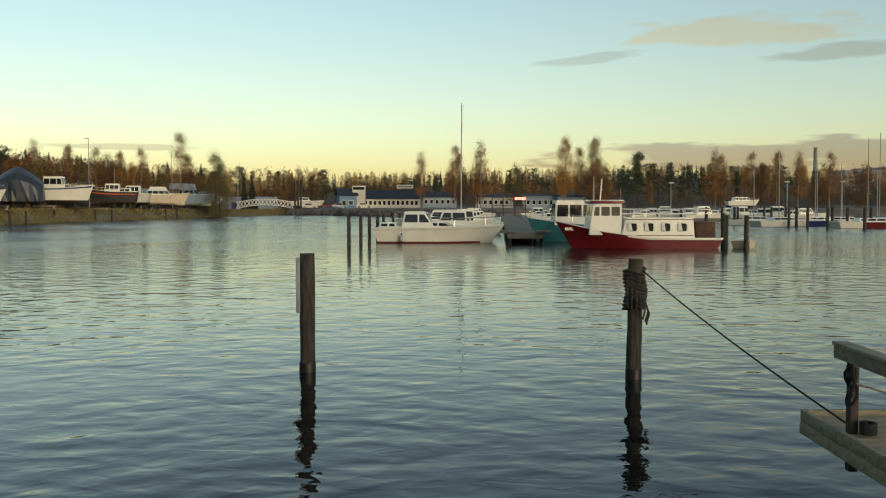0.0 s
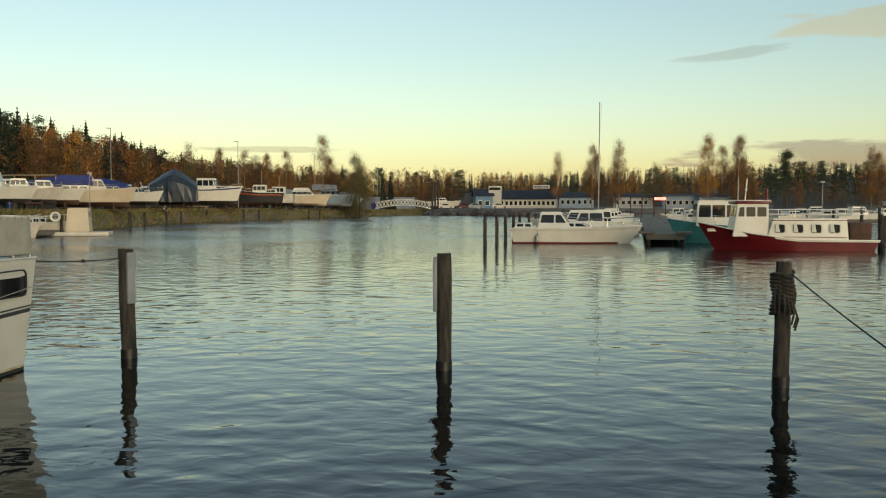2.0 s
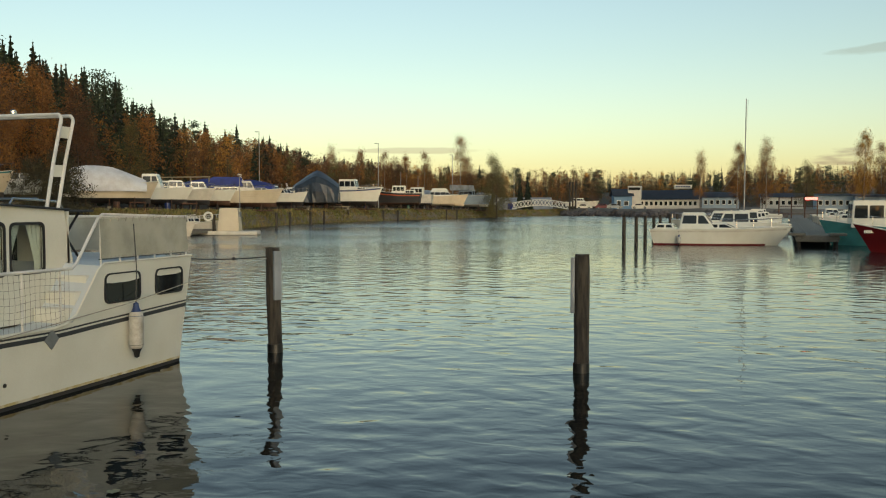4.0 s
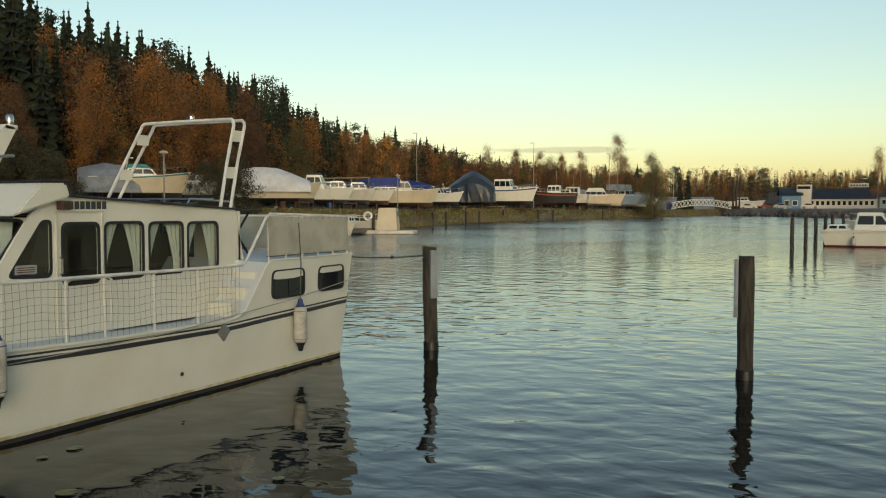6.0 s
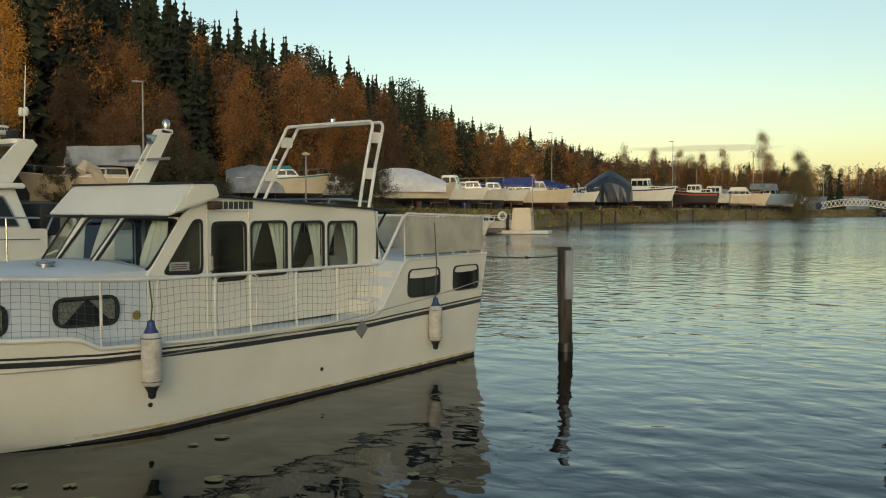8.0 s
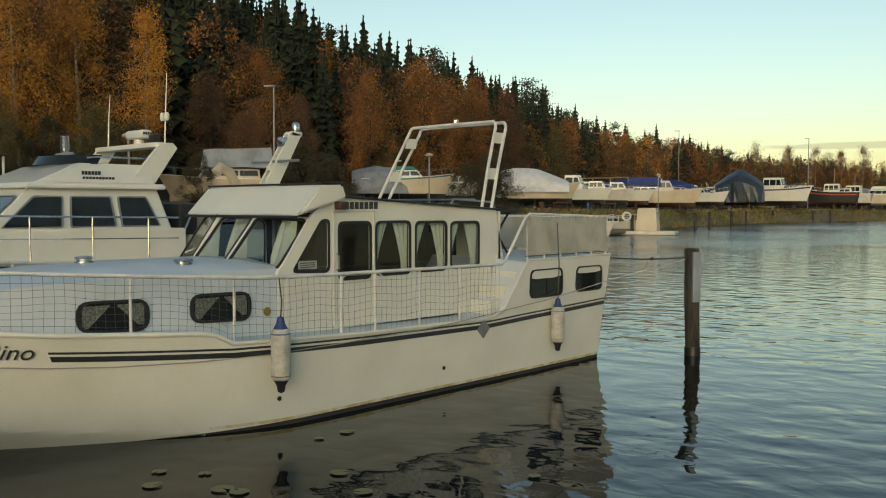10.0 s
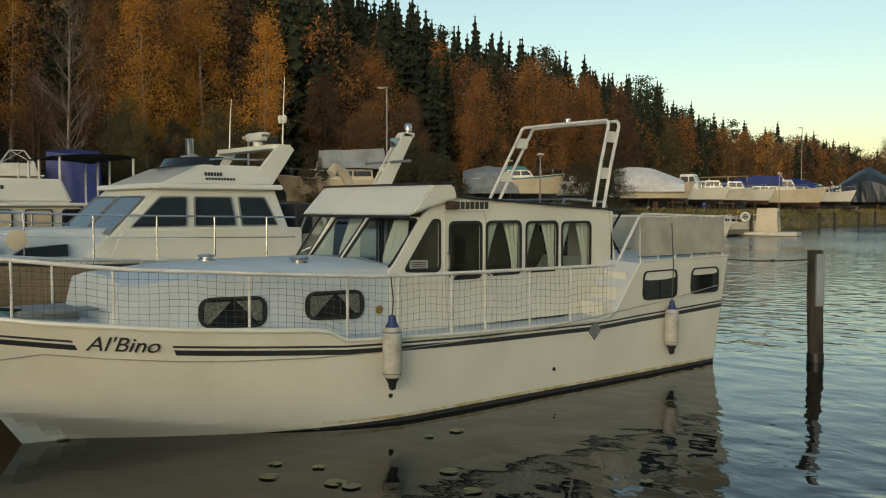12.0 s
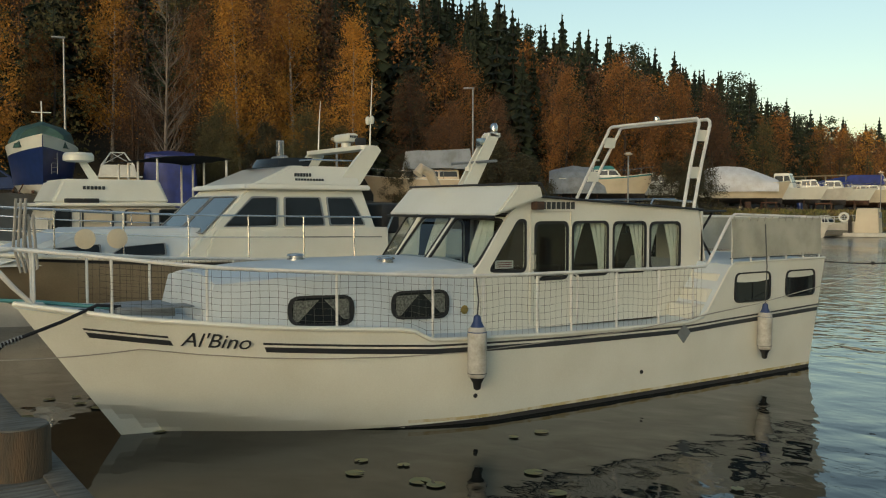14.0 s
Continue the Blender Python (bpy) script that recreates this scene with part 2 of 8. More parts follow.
def water_material():
    """Dark lake water with wind ripples at three sizes, calmer in patches."""
    m = bpy.data.materials.new("lake_water")
    m.use_nodes = True
    n, l = m.node_tree.nodes, m.node_tree.links
    b = n["Principled BSDF"]
    b.inputs["Base Color"].default_value = (0.006, 0.008, 0.007, 1)
    b.inputs["IOR"].default_value = 1.32
    tc = n.new("ShaderNodeTexCoord")

    def ripple(scale, sx, sy, turn, detail):
        mp = n.new("ShaderNodeMapping")
        mp.inputs["Scale"].default_value = (sx, sy, 1)
        mp.inputs["Rotation"].default_value = (0, 0, radians(turn))
        l.new(tc.outputs["Object"], mp.inputs["Vector"])
        t = n.new("ShaderNodeTexNoise")
        t.inputs["Scale"].default_value, t.inputs["Detail"].default_value = scale, detail
        t.inputs["Distortion"].default_value = 0.7
        l.new(mp.outputs[0], t.inputs["Vector"])
        return t.outputs[0]

    def op(kind, a, v):
        x = n.new("ShaderNodeMath")
        x.operation = kind
        l.new(a, x.inputs[0])
        if isinstance(v, float):
            x.inputs[1].default_value = v
        else:
            l.new(v, x.inputs[1])
        return x.outputs[0]

    long_w, cross, mid, fine = ripple(1.5, 0.75, 1.0, -24, 0), ripple(2.3, 0.8, 1.0, 38, 0), ripple(4.6, 0.75, 1.0, -10, 1), ripple(12.0, 0.7, 1.0, 5, 1)

    def ramp(src, a, b, lo, hi):
        x = n.new("ShaderNodeMapRange")
        for key, v in (("From Min", a), ("From Max", b), ("To Min", lo), ("To Max", hi)):
            x.inputs[key].default_value = v
        l.new(src, x.inputs[0])
        return x.outputs[0]

    xyz = n.new("ShaderNodeSeparateXYZ")
    l.new(tc.outputs["Object"], xyz.inputs[0])
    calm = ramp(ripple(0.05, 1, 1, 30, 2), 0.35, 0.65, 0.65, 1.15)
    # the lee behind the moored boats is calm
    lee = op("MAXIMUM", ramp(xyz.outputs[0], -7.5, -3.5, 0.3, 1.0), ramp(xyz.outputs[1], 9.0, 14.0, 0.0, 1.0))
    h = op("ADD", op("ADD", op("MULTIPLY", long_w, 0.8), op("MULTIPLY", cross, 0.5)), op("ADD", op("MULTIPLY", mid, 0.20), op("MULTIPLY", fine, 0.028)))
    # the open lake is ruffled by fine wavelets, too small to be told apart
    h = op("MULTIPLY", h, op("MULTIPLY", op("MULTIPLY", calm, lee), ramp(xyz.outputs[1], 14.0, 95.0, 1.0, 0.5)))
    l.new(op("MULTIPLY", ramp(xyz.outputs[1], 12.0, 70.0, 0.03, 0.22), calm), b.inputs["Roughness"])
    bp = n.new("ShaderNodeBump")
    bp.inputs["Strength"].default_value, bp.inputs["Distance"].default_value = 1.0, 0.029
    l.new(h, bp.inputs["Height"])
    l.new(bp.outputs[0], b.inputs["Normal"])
    return m


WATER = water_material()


# ---- building helpers ----
def mesh_of(name, bm, material):
    me = bpy.data.meshes.new(name)
    bm.normal_update()
    bm.to_mesh(me)
    bm.free()
    me.materials.append(material)
    return me


def part(name, bm, material, parent=None, label="", smooth=True):
    """Links a bmesh as one mesh object under a thing or a part."""
    me = mesh_of(name, bm, material)
    if smooth:
        me.shade_smooth()
        me.set_sharp_from_angle(angle=radians(35))
    ob = new(name, me)
    ob.parent = parent
    if label:
        tagged(ob, label)
    return ob


def thing(name, label, category, x=0, y=0, z=0, rz=0, group="", kind=""):
    ob = new(name)
    ob.empty_display_size = 0.2
    ob.matrix_basis = pose(x, y, z, 0, 0, rz)
    return tagged(ob, label, category, group, kind)


def box(bm, x0, y0, z0, x1, y1, z1, bevel=0.0):
    made = bmesh.ops.create_cube(bm, size=1, matrix=Matrix.Translation(((x0 + x1) / 2, (y0 + y1) / 2, (z0 + z1) / 2)) @ Matrix.Diagonal((abs(x1 - x0), abs(y1 - y0), abs(z1 - z0), 1)))
    if bevel:
        edges = {e for v in made["verts"] for e in v.link_edges}
        bmesh.ops.bevel(bm, geom=list(edges), offset=bevel, segments=2, affect="EDGES", profile=0.5)
    return bm


def tube(bm, pts, r, sides=8, r2=None):
    """A round bar along points, tapering to r2."""
    pts = [Vector(p) for p in pts]
    rings = []
    for i, p in enumerate(pts):
        d = (pts[min(i + 1, len(pts) - 1)] - pts[max(i - 1, 0)]).normalized()
        a = d.orthogonal().normalized() if i == 0 else (side - d * side.dot(d)).normalized()
        side = a
        c = d.cross(a)
        rr = r if r2 is None else r + (r2 - r) * i / (len(pts) - 1)
        rings.append([bm.verts.new(p + (a * math.cos(k * math.tau / sides) + c * math.sin(k * math.tau / sides)) * rr) for k in range(sides)])
    for a, b in zip(rings, rings[1:]):
        for k in range(sides):
            bm.faces.new((a[k], a[(k + 1) % sides], b[(k + 1) % sides], b[k]))
    bm.faces.new(rings[0][::-1])
    bm.faces.new(rings[-1])
    return bm


def prism(bm, outline, x0, x1):
    """An outline in (y, z), swept across from x0 to x1."""
    a = [bm.verts.new((x0, y, z)) for y, z in outline]
    b = [bm.verts.new((x1, y, z)) for y, z in outline]
    bm.faces.new(a[::-1])
    bm.faces.new(b)
    for i in range(len(a)):
        j = (i + 1) % len(a)
        bm.faces.new((a[i], a[j], b[j], b[i]))
    bmesh.ops.recalc_face_normals(bm, faces=bm.faces)
    return bm


def rounded(pts, r=0.08, n=4):
    """Rounds the corners of a 2D outline."""
    out = []
    for i, p in enumerate(pts):
        p, a, b = Vector(p), Vector(pts[i - 1]), Vector(pts[(i + 1) % len(pts)])
        q = min(r, (a - p).length * 0.45, (b - p).length * 0.45)
        p0, p1 = p + (a - p).normalized() * q, p + (b - p).normalized() * q
        for k in range(n + 1):
            t = k / n
            out.append(tuple(p0 * (1 - t) ** 2 + p * 2 * t * (1 - t) + p1 * t * t))
    return out


def panel(bm, outline, holes, thick, place):
    """A flat sheet with real openings, given in 2D, set out by place, its thickness going to minus z."""
    edges = []
    for loop in [outline, *holes]:
        vs = [bm.verts.new((p[0], p[1], 0)) for p in loop]
        edges += [bm.edges.new((vs[i], vs[(i + 1) % len(vs)])) for i in range(len(vs))]
    faces = [f for f in bmesh.ops.triangle_fill(bm, use_beauty=True, use_dissolve=False, edges=edges)["geom"] if isinstance(f, bmesh.types.BMFace)]
    for f in faces:
        f.normal_update()
        if f.normal.z < 0:
            f.normal_flip()
    made = bmesh.ops.extrude_face_region(bm, geom=faces)["geom"]
    vs = [v for v in made if isinstance(v, bmesh.types.BMVert)]
    bmesh.ops.translate(bm, verts=vs, vec=(0, 0, -thick))
    bmesh.ops.recalc_face_normals(bm, faces=bm.faces)
    bmesh.ops.transform(bm, matrix=place, verts=bm.verts)
    return bm


def ring(bm, outline, width, thick, place):
    """A frame round an opening: the outline widened by width on both sides."""
    c = Vector((sum(p[0] for p in outline) / len(outline), sum(p[1] for p in outline) / len(outline)))
    def grown(w):
        out = []
        for p in outline:
            d = Vector(p) - c
            out.append(tuple(c + d * (1 + w / d.length)))
        return out
    return panel(bm, grown(width), [grown(-width)], thick, place)


def slab(bm, outline, thick, place):
    return panel(bm, outline, [], thick, place)


def side_frame(x, sign=1):
    """A place matrix for panels on a boat's side at x: 2D (y, z), facing outwards."""
    if sign > 0:
        return Matrix(((0, 0, 1, x), (1, 0, 0, 0), (0, 1, 0, 0), (0, 0, 0, 1)))
    return Matrix(((0, 0, -1, x), (1, 0, 0, 0), (0, 1, 0, 0), (0, 0, 0, 1)))


def fast_mesh(name, verts, faces, materials, slots=None, smooth=False):
    """A big mesh from arrays; every face has the same number of corners."""
    me = bpy.data.meshes.new(name)
    n, k = faces.shape
    me.vertices.add(len(verts))
    me.vertices.foreach_set("co", np.asarray(verts, np.float32).ravel())
    me.loops.add(n * k)
    me.loops.foreach_set("vertex_index", faces.ravel().astype(np.int32))
    me.polygons.add(n)
    me.polygons.foreach_set("loop_start", (np.arange(n) * k).astype(np.int32))
    for m in materials:
        me.materials.append(m)
    if slots is not None:
        me.polygons.foreach_set("material_index", slots.astype(np.int32))
    me.update(calc_edges=True)
    me.validate()
    if smooth:
        me.shade_smooth()
    return me

# ---- lake, ground and wooded hill ----
AZ = [-180, -100, -75, -66, -60, -55, -49.5, -44, -36, -30, -25, -20, -13.5, -10, -4, 0, 5, 10, 13, 20, 27, 60, 120, 180]
SHORE = [14, 30, 51.5, 54, 57, 61, 66, 72, 83, 98, 131, 155, 202, 232, 205, 200, 205, 210, 212, 220, 230, 300, 40, 14]
TOE = [60, 60, 62, 64, 68, 72, 80, 92, 118, 152, 188, 222, 265, 300, 320, 320, 320, 310, 300, 320, 340, 400, 120, 60]
RIDGE = [140, 140, 140, 145, 150, 158, 170, 182, 205, 235, 262, 290, 420, 700, 900, 900, 900, 900, 900, 900, 900, 900, 300, 140]
RIDGE_EL = [10, 17, 19, 17.2, 15.2, 13.2, 11.2, 9.3, 7.0, 5.6, 4.2, 3.4, 2.5, 2.3, 2.2, 2.4, 2.5, 2.6, 2.9, 2.6, 2.2, 2, 4, 10]
YARD = [1.2, 3.0, 3.0, 2.9, 2.7, 2.5, 2.3, 2.15, 1.9, 1.75, 1.8, 1.75, 1.2, 1.5, 1.7, 1.8, 1.6, 1.5, 1.5, 1.5, 1.5, 1.5, 1.2, 1.2]
TREE_H = 17.5


def land(az, d):
    """The ground's height at an azimuth (degrees to the right of north) and distance."""
    s, t, r, e, y = (np.interp(az, AZ, k) for k in (SHORE, TOE, RIDGE, RIDGE_EL, YARD))
    top = np.maximum(2.4 + r * np.tan(np.radians(e)) - TREE_H, y)
    bank = np.clip((d - s) / 4.5, 0, 1)
    z = -1.5 + (1.5 + 0.02) * np.clip((d - s + 3) / 3, 0, 1) + y * bank * bank * (3 - 2 * bank)
    up = np.clip((d - t) / (r - t), 0, 1)
    z = z + (top - y) * up ** 0.85 * (d > t)
    return z - np.clip((d - r) / 1500, 0, 1) * top * 0.8


def at_az(az, d):
    return d * math.sin(radians(az)), d * math.cos(radians(az))


def ground_z(x, y):
    return float(land(math.degrees(math.atan2(x, y)), math.hypot(x, y)))


def build_ground():
    az = np.concatenate([np.arange(-180, -100, 4.0), np.arange(-100, 32, 0.5), np.arange(32, 180.1, 4.0)])
    ds = np.concatenate([np.linspace(4, 50, 14), np.arange(51, 130, 1.2), np.arange(130, 260, 2.5), np.geomspace(262, 4500, 40)])
    a, d = np.meshgrid(az, ds, indexing="ij")
    z = land(a, d) + 0.12 * np.sin(d * 0.9 + a * 2.1) * np.sin(a * 3.3) * (land(a, d) > 0.3)
    v = np.stack([d * np.sin(np.radians(a)), d * np.cos(np.radians(a)), z], -1).reshape(-1, 3)
    i, j = np.meshgrid(np.arange(len(az) - 1), np.arange(len(ds) - 1), indexing="ij")
    k = i * len(ds) + j
    f = np.stack([k, k + 1, k + len(ds) + 1, k + len(ds)], -1).reshape(-1, 4)
    am, dm = a[:-1, :-1].ravel(), d[:-1, :-1].ravel()
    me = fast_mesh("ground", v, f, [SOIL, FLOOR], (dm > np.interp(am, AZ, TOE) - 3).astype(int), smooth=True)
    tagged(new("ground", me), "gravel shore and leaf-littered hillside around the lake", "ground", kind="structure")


build_ground()
wm = bmesh.new()
bmesh.ops.create_circle(wm, cap_ends=True, segments=96, radius=4400)
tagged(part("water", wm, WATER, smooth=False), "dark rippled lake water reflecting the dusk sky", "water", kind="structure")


# ---- trees ----
def leaf_tris(rng, centres, size, flat=0.0):
    """One small leaf (a triangle) round each centre."""
    n = len(centres)
    a = rng.normal(size=(n, 3))
    a[:, 2] *= 1 - flat
    a /= np.linalg.norm(a, axis=1)[:, None]
    b = np.cross(a, rng.normal(size=(n, 3)))
    b /= np.linalg.norm(b, axis=1)[:, None]
    s = size * rng.uniform(0.55, 1.4, (n, 1))
    v = np.stack([centres - a * s, centres + b * s * 1.05, centres + a * s], 1).reshape(-1, 3)
    return v, np.arange(3 * n).reshape(n, 3)


def halves(f):
    """Each four-cornered face as two triangles."""
    return np.concatenate([f[:, (0, 1, 2)], f[:, (0, 2, 3)]])


def limb_quads(p0, p1, r0, r1, sides=5):
    p0, p1 = np.asarray(p0, float), np.asarray(p1, float)
    d = (p1 - p0) / np.linalg.norm(p1 - p0)
    a = np.cross(d, (0.3, 0.9, 0.1) if abs(d[2]) > 0.8 else (0, 0, 1.0))
    a /= np.linalg.norm(a)
    c = np.cross(d, a)
    ang = np.arange(sides) * math.tau / sides
    rim = np.cos(ang)[:, None] * a + np.sin(ang)[:, None] * c
    v = np.concatenate([p0 + rim * r0, p1 + rim * r1])
    k = np.arange(sides)
    return v, halves(np.stack([k, (k + 1) % sides, (k + 1) % sides + sides, k + sides], 1))


def merge(pieces):
    vs, fs, n = [], [], 0
    for v, f in pieces:
        vs.append(v)
        fs.append(f + n)
        n += len(v)
    return np.concatenate(vs), np.concatenate(fs)


LEAFY = {
    "birch": (0.20, 0.15, 76, 205),
    "round": (0.14, 0.26, 96, 195),
    "shrub": (0.05, 0.42, 90, 230),
    "thin": (0.24, 0.14, 60, 170),
    "bare": (0.2, 0.22, 46, 0),
}


def tree_shape(kind, seed, h=15.0, detail=1.0):
    """Wood and leaves of one tree of height h, standing at the origin."""
    rng = np.random.default_rng(seed)
    wood, lc = [], []
    lean = rng.normal(size=2) * 0.02 * h
    top = np.array([lean[0], lean[1], h])
    r0 = 0.011 * h
    bends = [np.array([0, 0, 0.0])] + [top * t + np.append(rng.normal(size=2) * 0.06, 0) for t in (0.25, 0.5, 0.75)] + [top * 0.97]
    for i in range(4):
        wood.append(limb_quads(bends[i], bends[i + 1], r0 * (1 - i * 0.24), r0 * (1 - (i + 1) * 0.235), 6 if detail >= 1 else 4))
    if kind in LEAFY:
        low, wide, n, per = LEAFY[kind]
        lobes = rng.uniform(0.72, 1.18, 7)
        for i in range(int(n * (0.4 + detail * 0.6))):
            t = rng.uniform(0, 1)
            zc = h * (low + (1 - low) * t)
            prof = math.sin(math.pi * min(0.97, 0.12 + 0.88 * t ** 0.8)) ** 0.7 + 0.06
            ang = rng.uniform(0, math.tau)
            rad = wide * h * prof * math.sqrt(rng.uniform(0.1, 1)) * rng.uniform(0.75, 1.1) * lobes[int(ang / math.tau * 7) % 7]
            c = np.array([math.cos(ang) * rad, math.sin(ang) * rad, zc]) + np.append(lean * t, 0)
            foot = top * max(0.12, (zc - rad * 0.9) / h)
            foot[2] = max(foot[2], h * 0.14)
            if i % (2 if detail >= 1 else 6) == 0 or kind == "bare":
                wood.append(limb_quads(foot, c, r0 * (0.42 if kind == "bare" else 0.28) * (1 - t * 0.6), r0 * 0.06, 3))
                if kind == "bare":
                    for _ in range(9):
                        e = c + rng.normal(size=3) * h * 0.05 + np.array([0, 0, h * 0.05])
                        wood.append(limb_quads(foot + (c - foot) * rng.uniform(0.4, 0.95), e, r0 * 0.09, r0 * 0.025, 3))
            if per:
                m = max(3, int(per * detail))
                spread = (0.036 if kind == "birch" else 0.042) * rng.uniform(0.6, 1.15)
                lc.append(c + rng.normal(size=(m, 3)) * np.array([1, 1, 1.15]) * h * spread)
        size = h * 0.0052 / math.sqrt(max(detail, 0.08)) * (1.0 if detail >= 1 else 0.9) * (1.9 if kind == "shrub" else 1.0)
        leaves = leaf_tris(rng, np.concatenate(lc), size) if lc else None
    elif kind == "spruce":
        layers = int(12 + 14 * detail)
        for i in range(layers):
            t = i / (layers - 1)
            zc, rad = h * (0.08 + 0.90 * t), h * 0.15 * (1 - t) ** 0.8 + 0.16
            m = int(6 + 6 * (1 - t) * (0.5 + detail / 2))
            ang = rng.uniform(0, math.tau, m)
            reach = rad * rng.uniform(0.6, 1.2, m)
            out = np.stack([np.cos(ang), np.sin(ang), np.zeros(m)], 1)
            side = np.stack([-np.sin(ang), np.cos(ang), np.zeros(m)], 1)
            root = np.stack([np.zeros(m), np.zeros(m), np.full(m, zc + rad * 0.12)], 1) + np.append(lean * (zc / h), 0)
            tip = root + out * reach[:, None] - np.array([0, 0, 1.0]) * (reach * rng.uniform(0.35, 0.6, m))[:, None]
            mid = root * 0.4 + tip * 0.6
            wide = (0.33 * reach + 0.05)[:, None]
            down = np.array([0, 0, 1.0]) * (0.24 * reach + 0.12)[:, None]
            lc.append(np.stack([root, mid + side * wide, tip, mid - side * wide], 1).reshape(-1, 3))
            if detail > 0.3:
                lc.append(np.stack([root, mid - down * 1.5, tip, mid + down * 0.3], 1).reshape(-1, 3))
        for a in (0.3, 1.35, 2.4) if detail > 0.3 else ():
            # the leader's dense tip
            d = np.array([math.cos(a), math.sin(a), 0]) * 0.021 * h
            lc.append(np.stack([top, top * 0.82 + d, top * 0.62, top * 0.82 - d]))
        allv = np.concatenate(lc)
        leaves = allv, halves(np.arange(len(allv)).reshape(-1, 4))
    else:
        for i in range(int(22 + 20 * detail)):
            t = rng.uniform(0.25, 1)
            ang, rad = rng.uniform(0, math.tau), h * 0.16 * math.sqrt(rng.uniform(0.05, 1)) * (1.15 - 0.85 * t)
            c = np.array([math.cos(ang) * rad, math.sin(ang) * rad, h * t * 0.97])
            wood.append(limb_quads(top * t * 0.93, c, r0 * 0.25, r0 * 0.08, 3))
            m = int(30 + 110 * detail)
            lc.append(c + rng.normal(size=(m, 3)) * np.array([0.042, 0.042, 0.018]) * h)
        leaves = leaf_tris(rng, np.concatenate(lc), h * 0.0085 / math.sqrt(0.3 + detail * 0.7), 0.3)
    return merge(wood), leaves


TREE_TAGS = {
    "birch": ("slender birch in autumn leaf on the shore", YELLOW, BARK),
    "orange": ("broad autumn tree with orange leaves below the hill", ORANGE, DARKBARK),
    "russet": ("rust-brown autumn tree at the edge of the yard", RUSSET, DARKBARK),
    "olive": ("dull olive tree losing its leaves", OLIVE, DARKBARK),
    "shrub": ("dense dark olive shrub at the edge of the yard", SHRUB, DARKBARK),
    "thin": ("thinly leaved birch standing against the sky", ORANGE, BARK),
    "bare": ("bare leafless tree with pale grey twigs", TWIG, BARK),
    "spruce": ("dark green conical spruce tree", SPRUCE, DARKBARK),
    "pine": ("dark green pine with an open crown", PINE, DARKBARK),
}
SHAPE = {"birch": "birch", "orange": "round", "russet": "round", "olive": "round", "shrub": "shrub", "thin": "thin", "bare": "bare", "spruce": "spruce", "pine": "pine"}
PROTO = {}


def tree(kind, az, d, top_el=None, h=None, seed=0, sink=0.0):
    """A single tree; its height follows from the elevation of its top."""
    x, y = at_az(az, d)
    z = ground_z(x, y) - sink
    if h is None:
        h = 2.4 + d * math.tan(radians(top_el)) - z
    v = seed % 3
    if (kind, v) not in PROTO:
        wood, leaves = tree_shape(SHAPE[kind], 100 + v * 7 + len(kind), 15.0, 1.0)
        label, leafm, bark = TREE_TAGS[kind]
        PROTO[kind, v] = (fast_mesh("trunk", *wood, [bark if kind != "bare" else TWIG], smooth=True), fast_mesh("crown", *leaves, [leafm]) if leaves else None)
    label = TREE_TAGS[kind][0]
    names = {"birch": "birch_tree", "orange": "autumn_tree", "russet": "autumn_tree", "olive": "alder_tree", "shrub": "shrub", "thin": "birch_tree", "bare": "bare_tree", "spruce": "spruce_tree", "pine": "pine_tree"}
    e = thing(names[kind], label, "tree", x, y, z, (seed * 67) % 360, group="trees of the hillside")
    s = h / 15.0
    e.scale = (s * 0.92, s * 0.92, s)
    for name, me in zip(("trunk", "crown"), PROTO[kind, v]):
        if me:
            ob = new(name, me)
            ob.parent = e
    return e


def forest(name, label, picks, protos, material_slots, bark):
    """A wood too dense to count: many trees joined in one mesh."""
    vs, fs, ms, n = [], [], [], 0
    for x, y, z, h, which, slot, turn in picks:
        (wv, wf), (lv, lf) = protos[which]
        c, s = math.cos(turn), math.sin(turn)
        rot = np.array([[c, s, 0], [-s, c, 0], [0, 0, 1.0]]) * (h / 15.0)
        for v, f, m in ((wv, wf, 0), (lv, lf, slot)):
            vs.append(v @ rot + (x, y, z))
            fs.append(f + n)
            ms.append(np.full(len(f), m))
            n += len(v)
    me = fast_mesh(name, np.concatenate(vs), np.concatenate(fs), [bark, *material_slots], np.concatenate(ms))
    return tagged(new(name, me), label, "forest", kind="stuff")


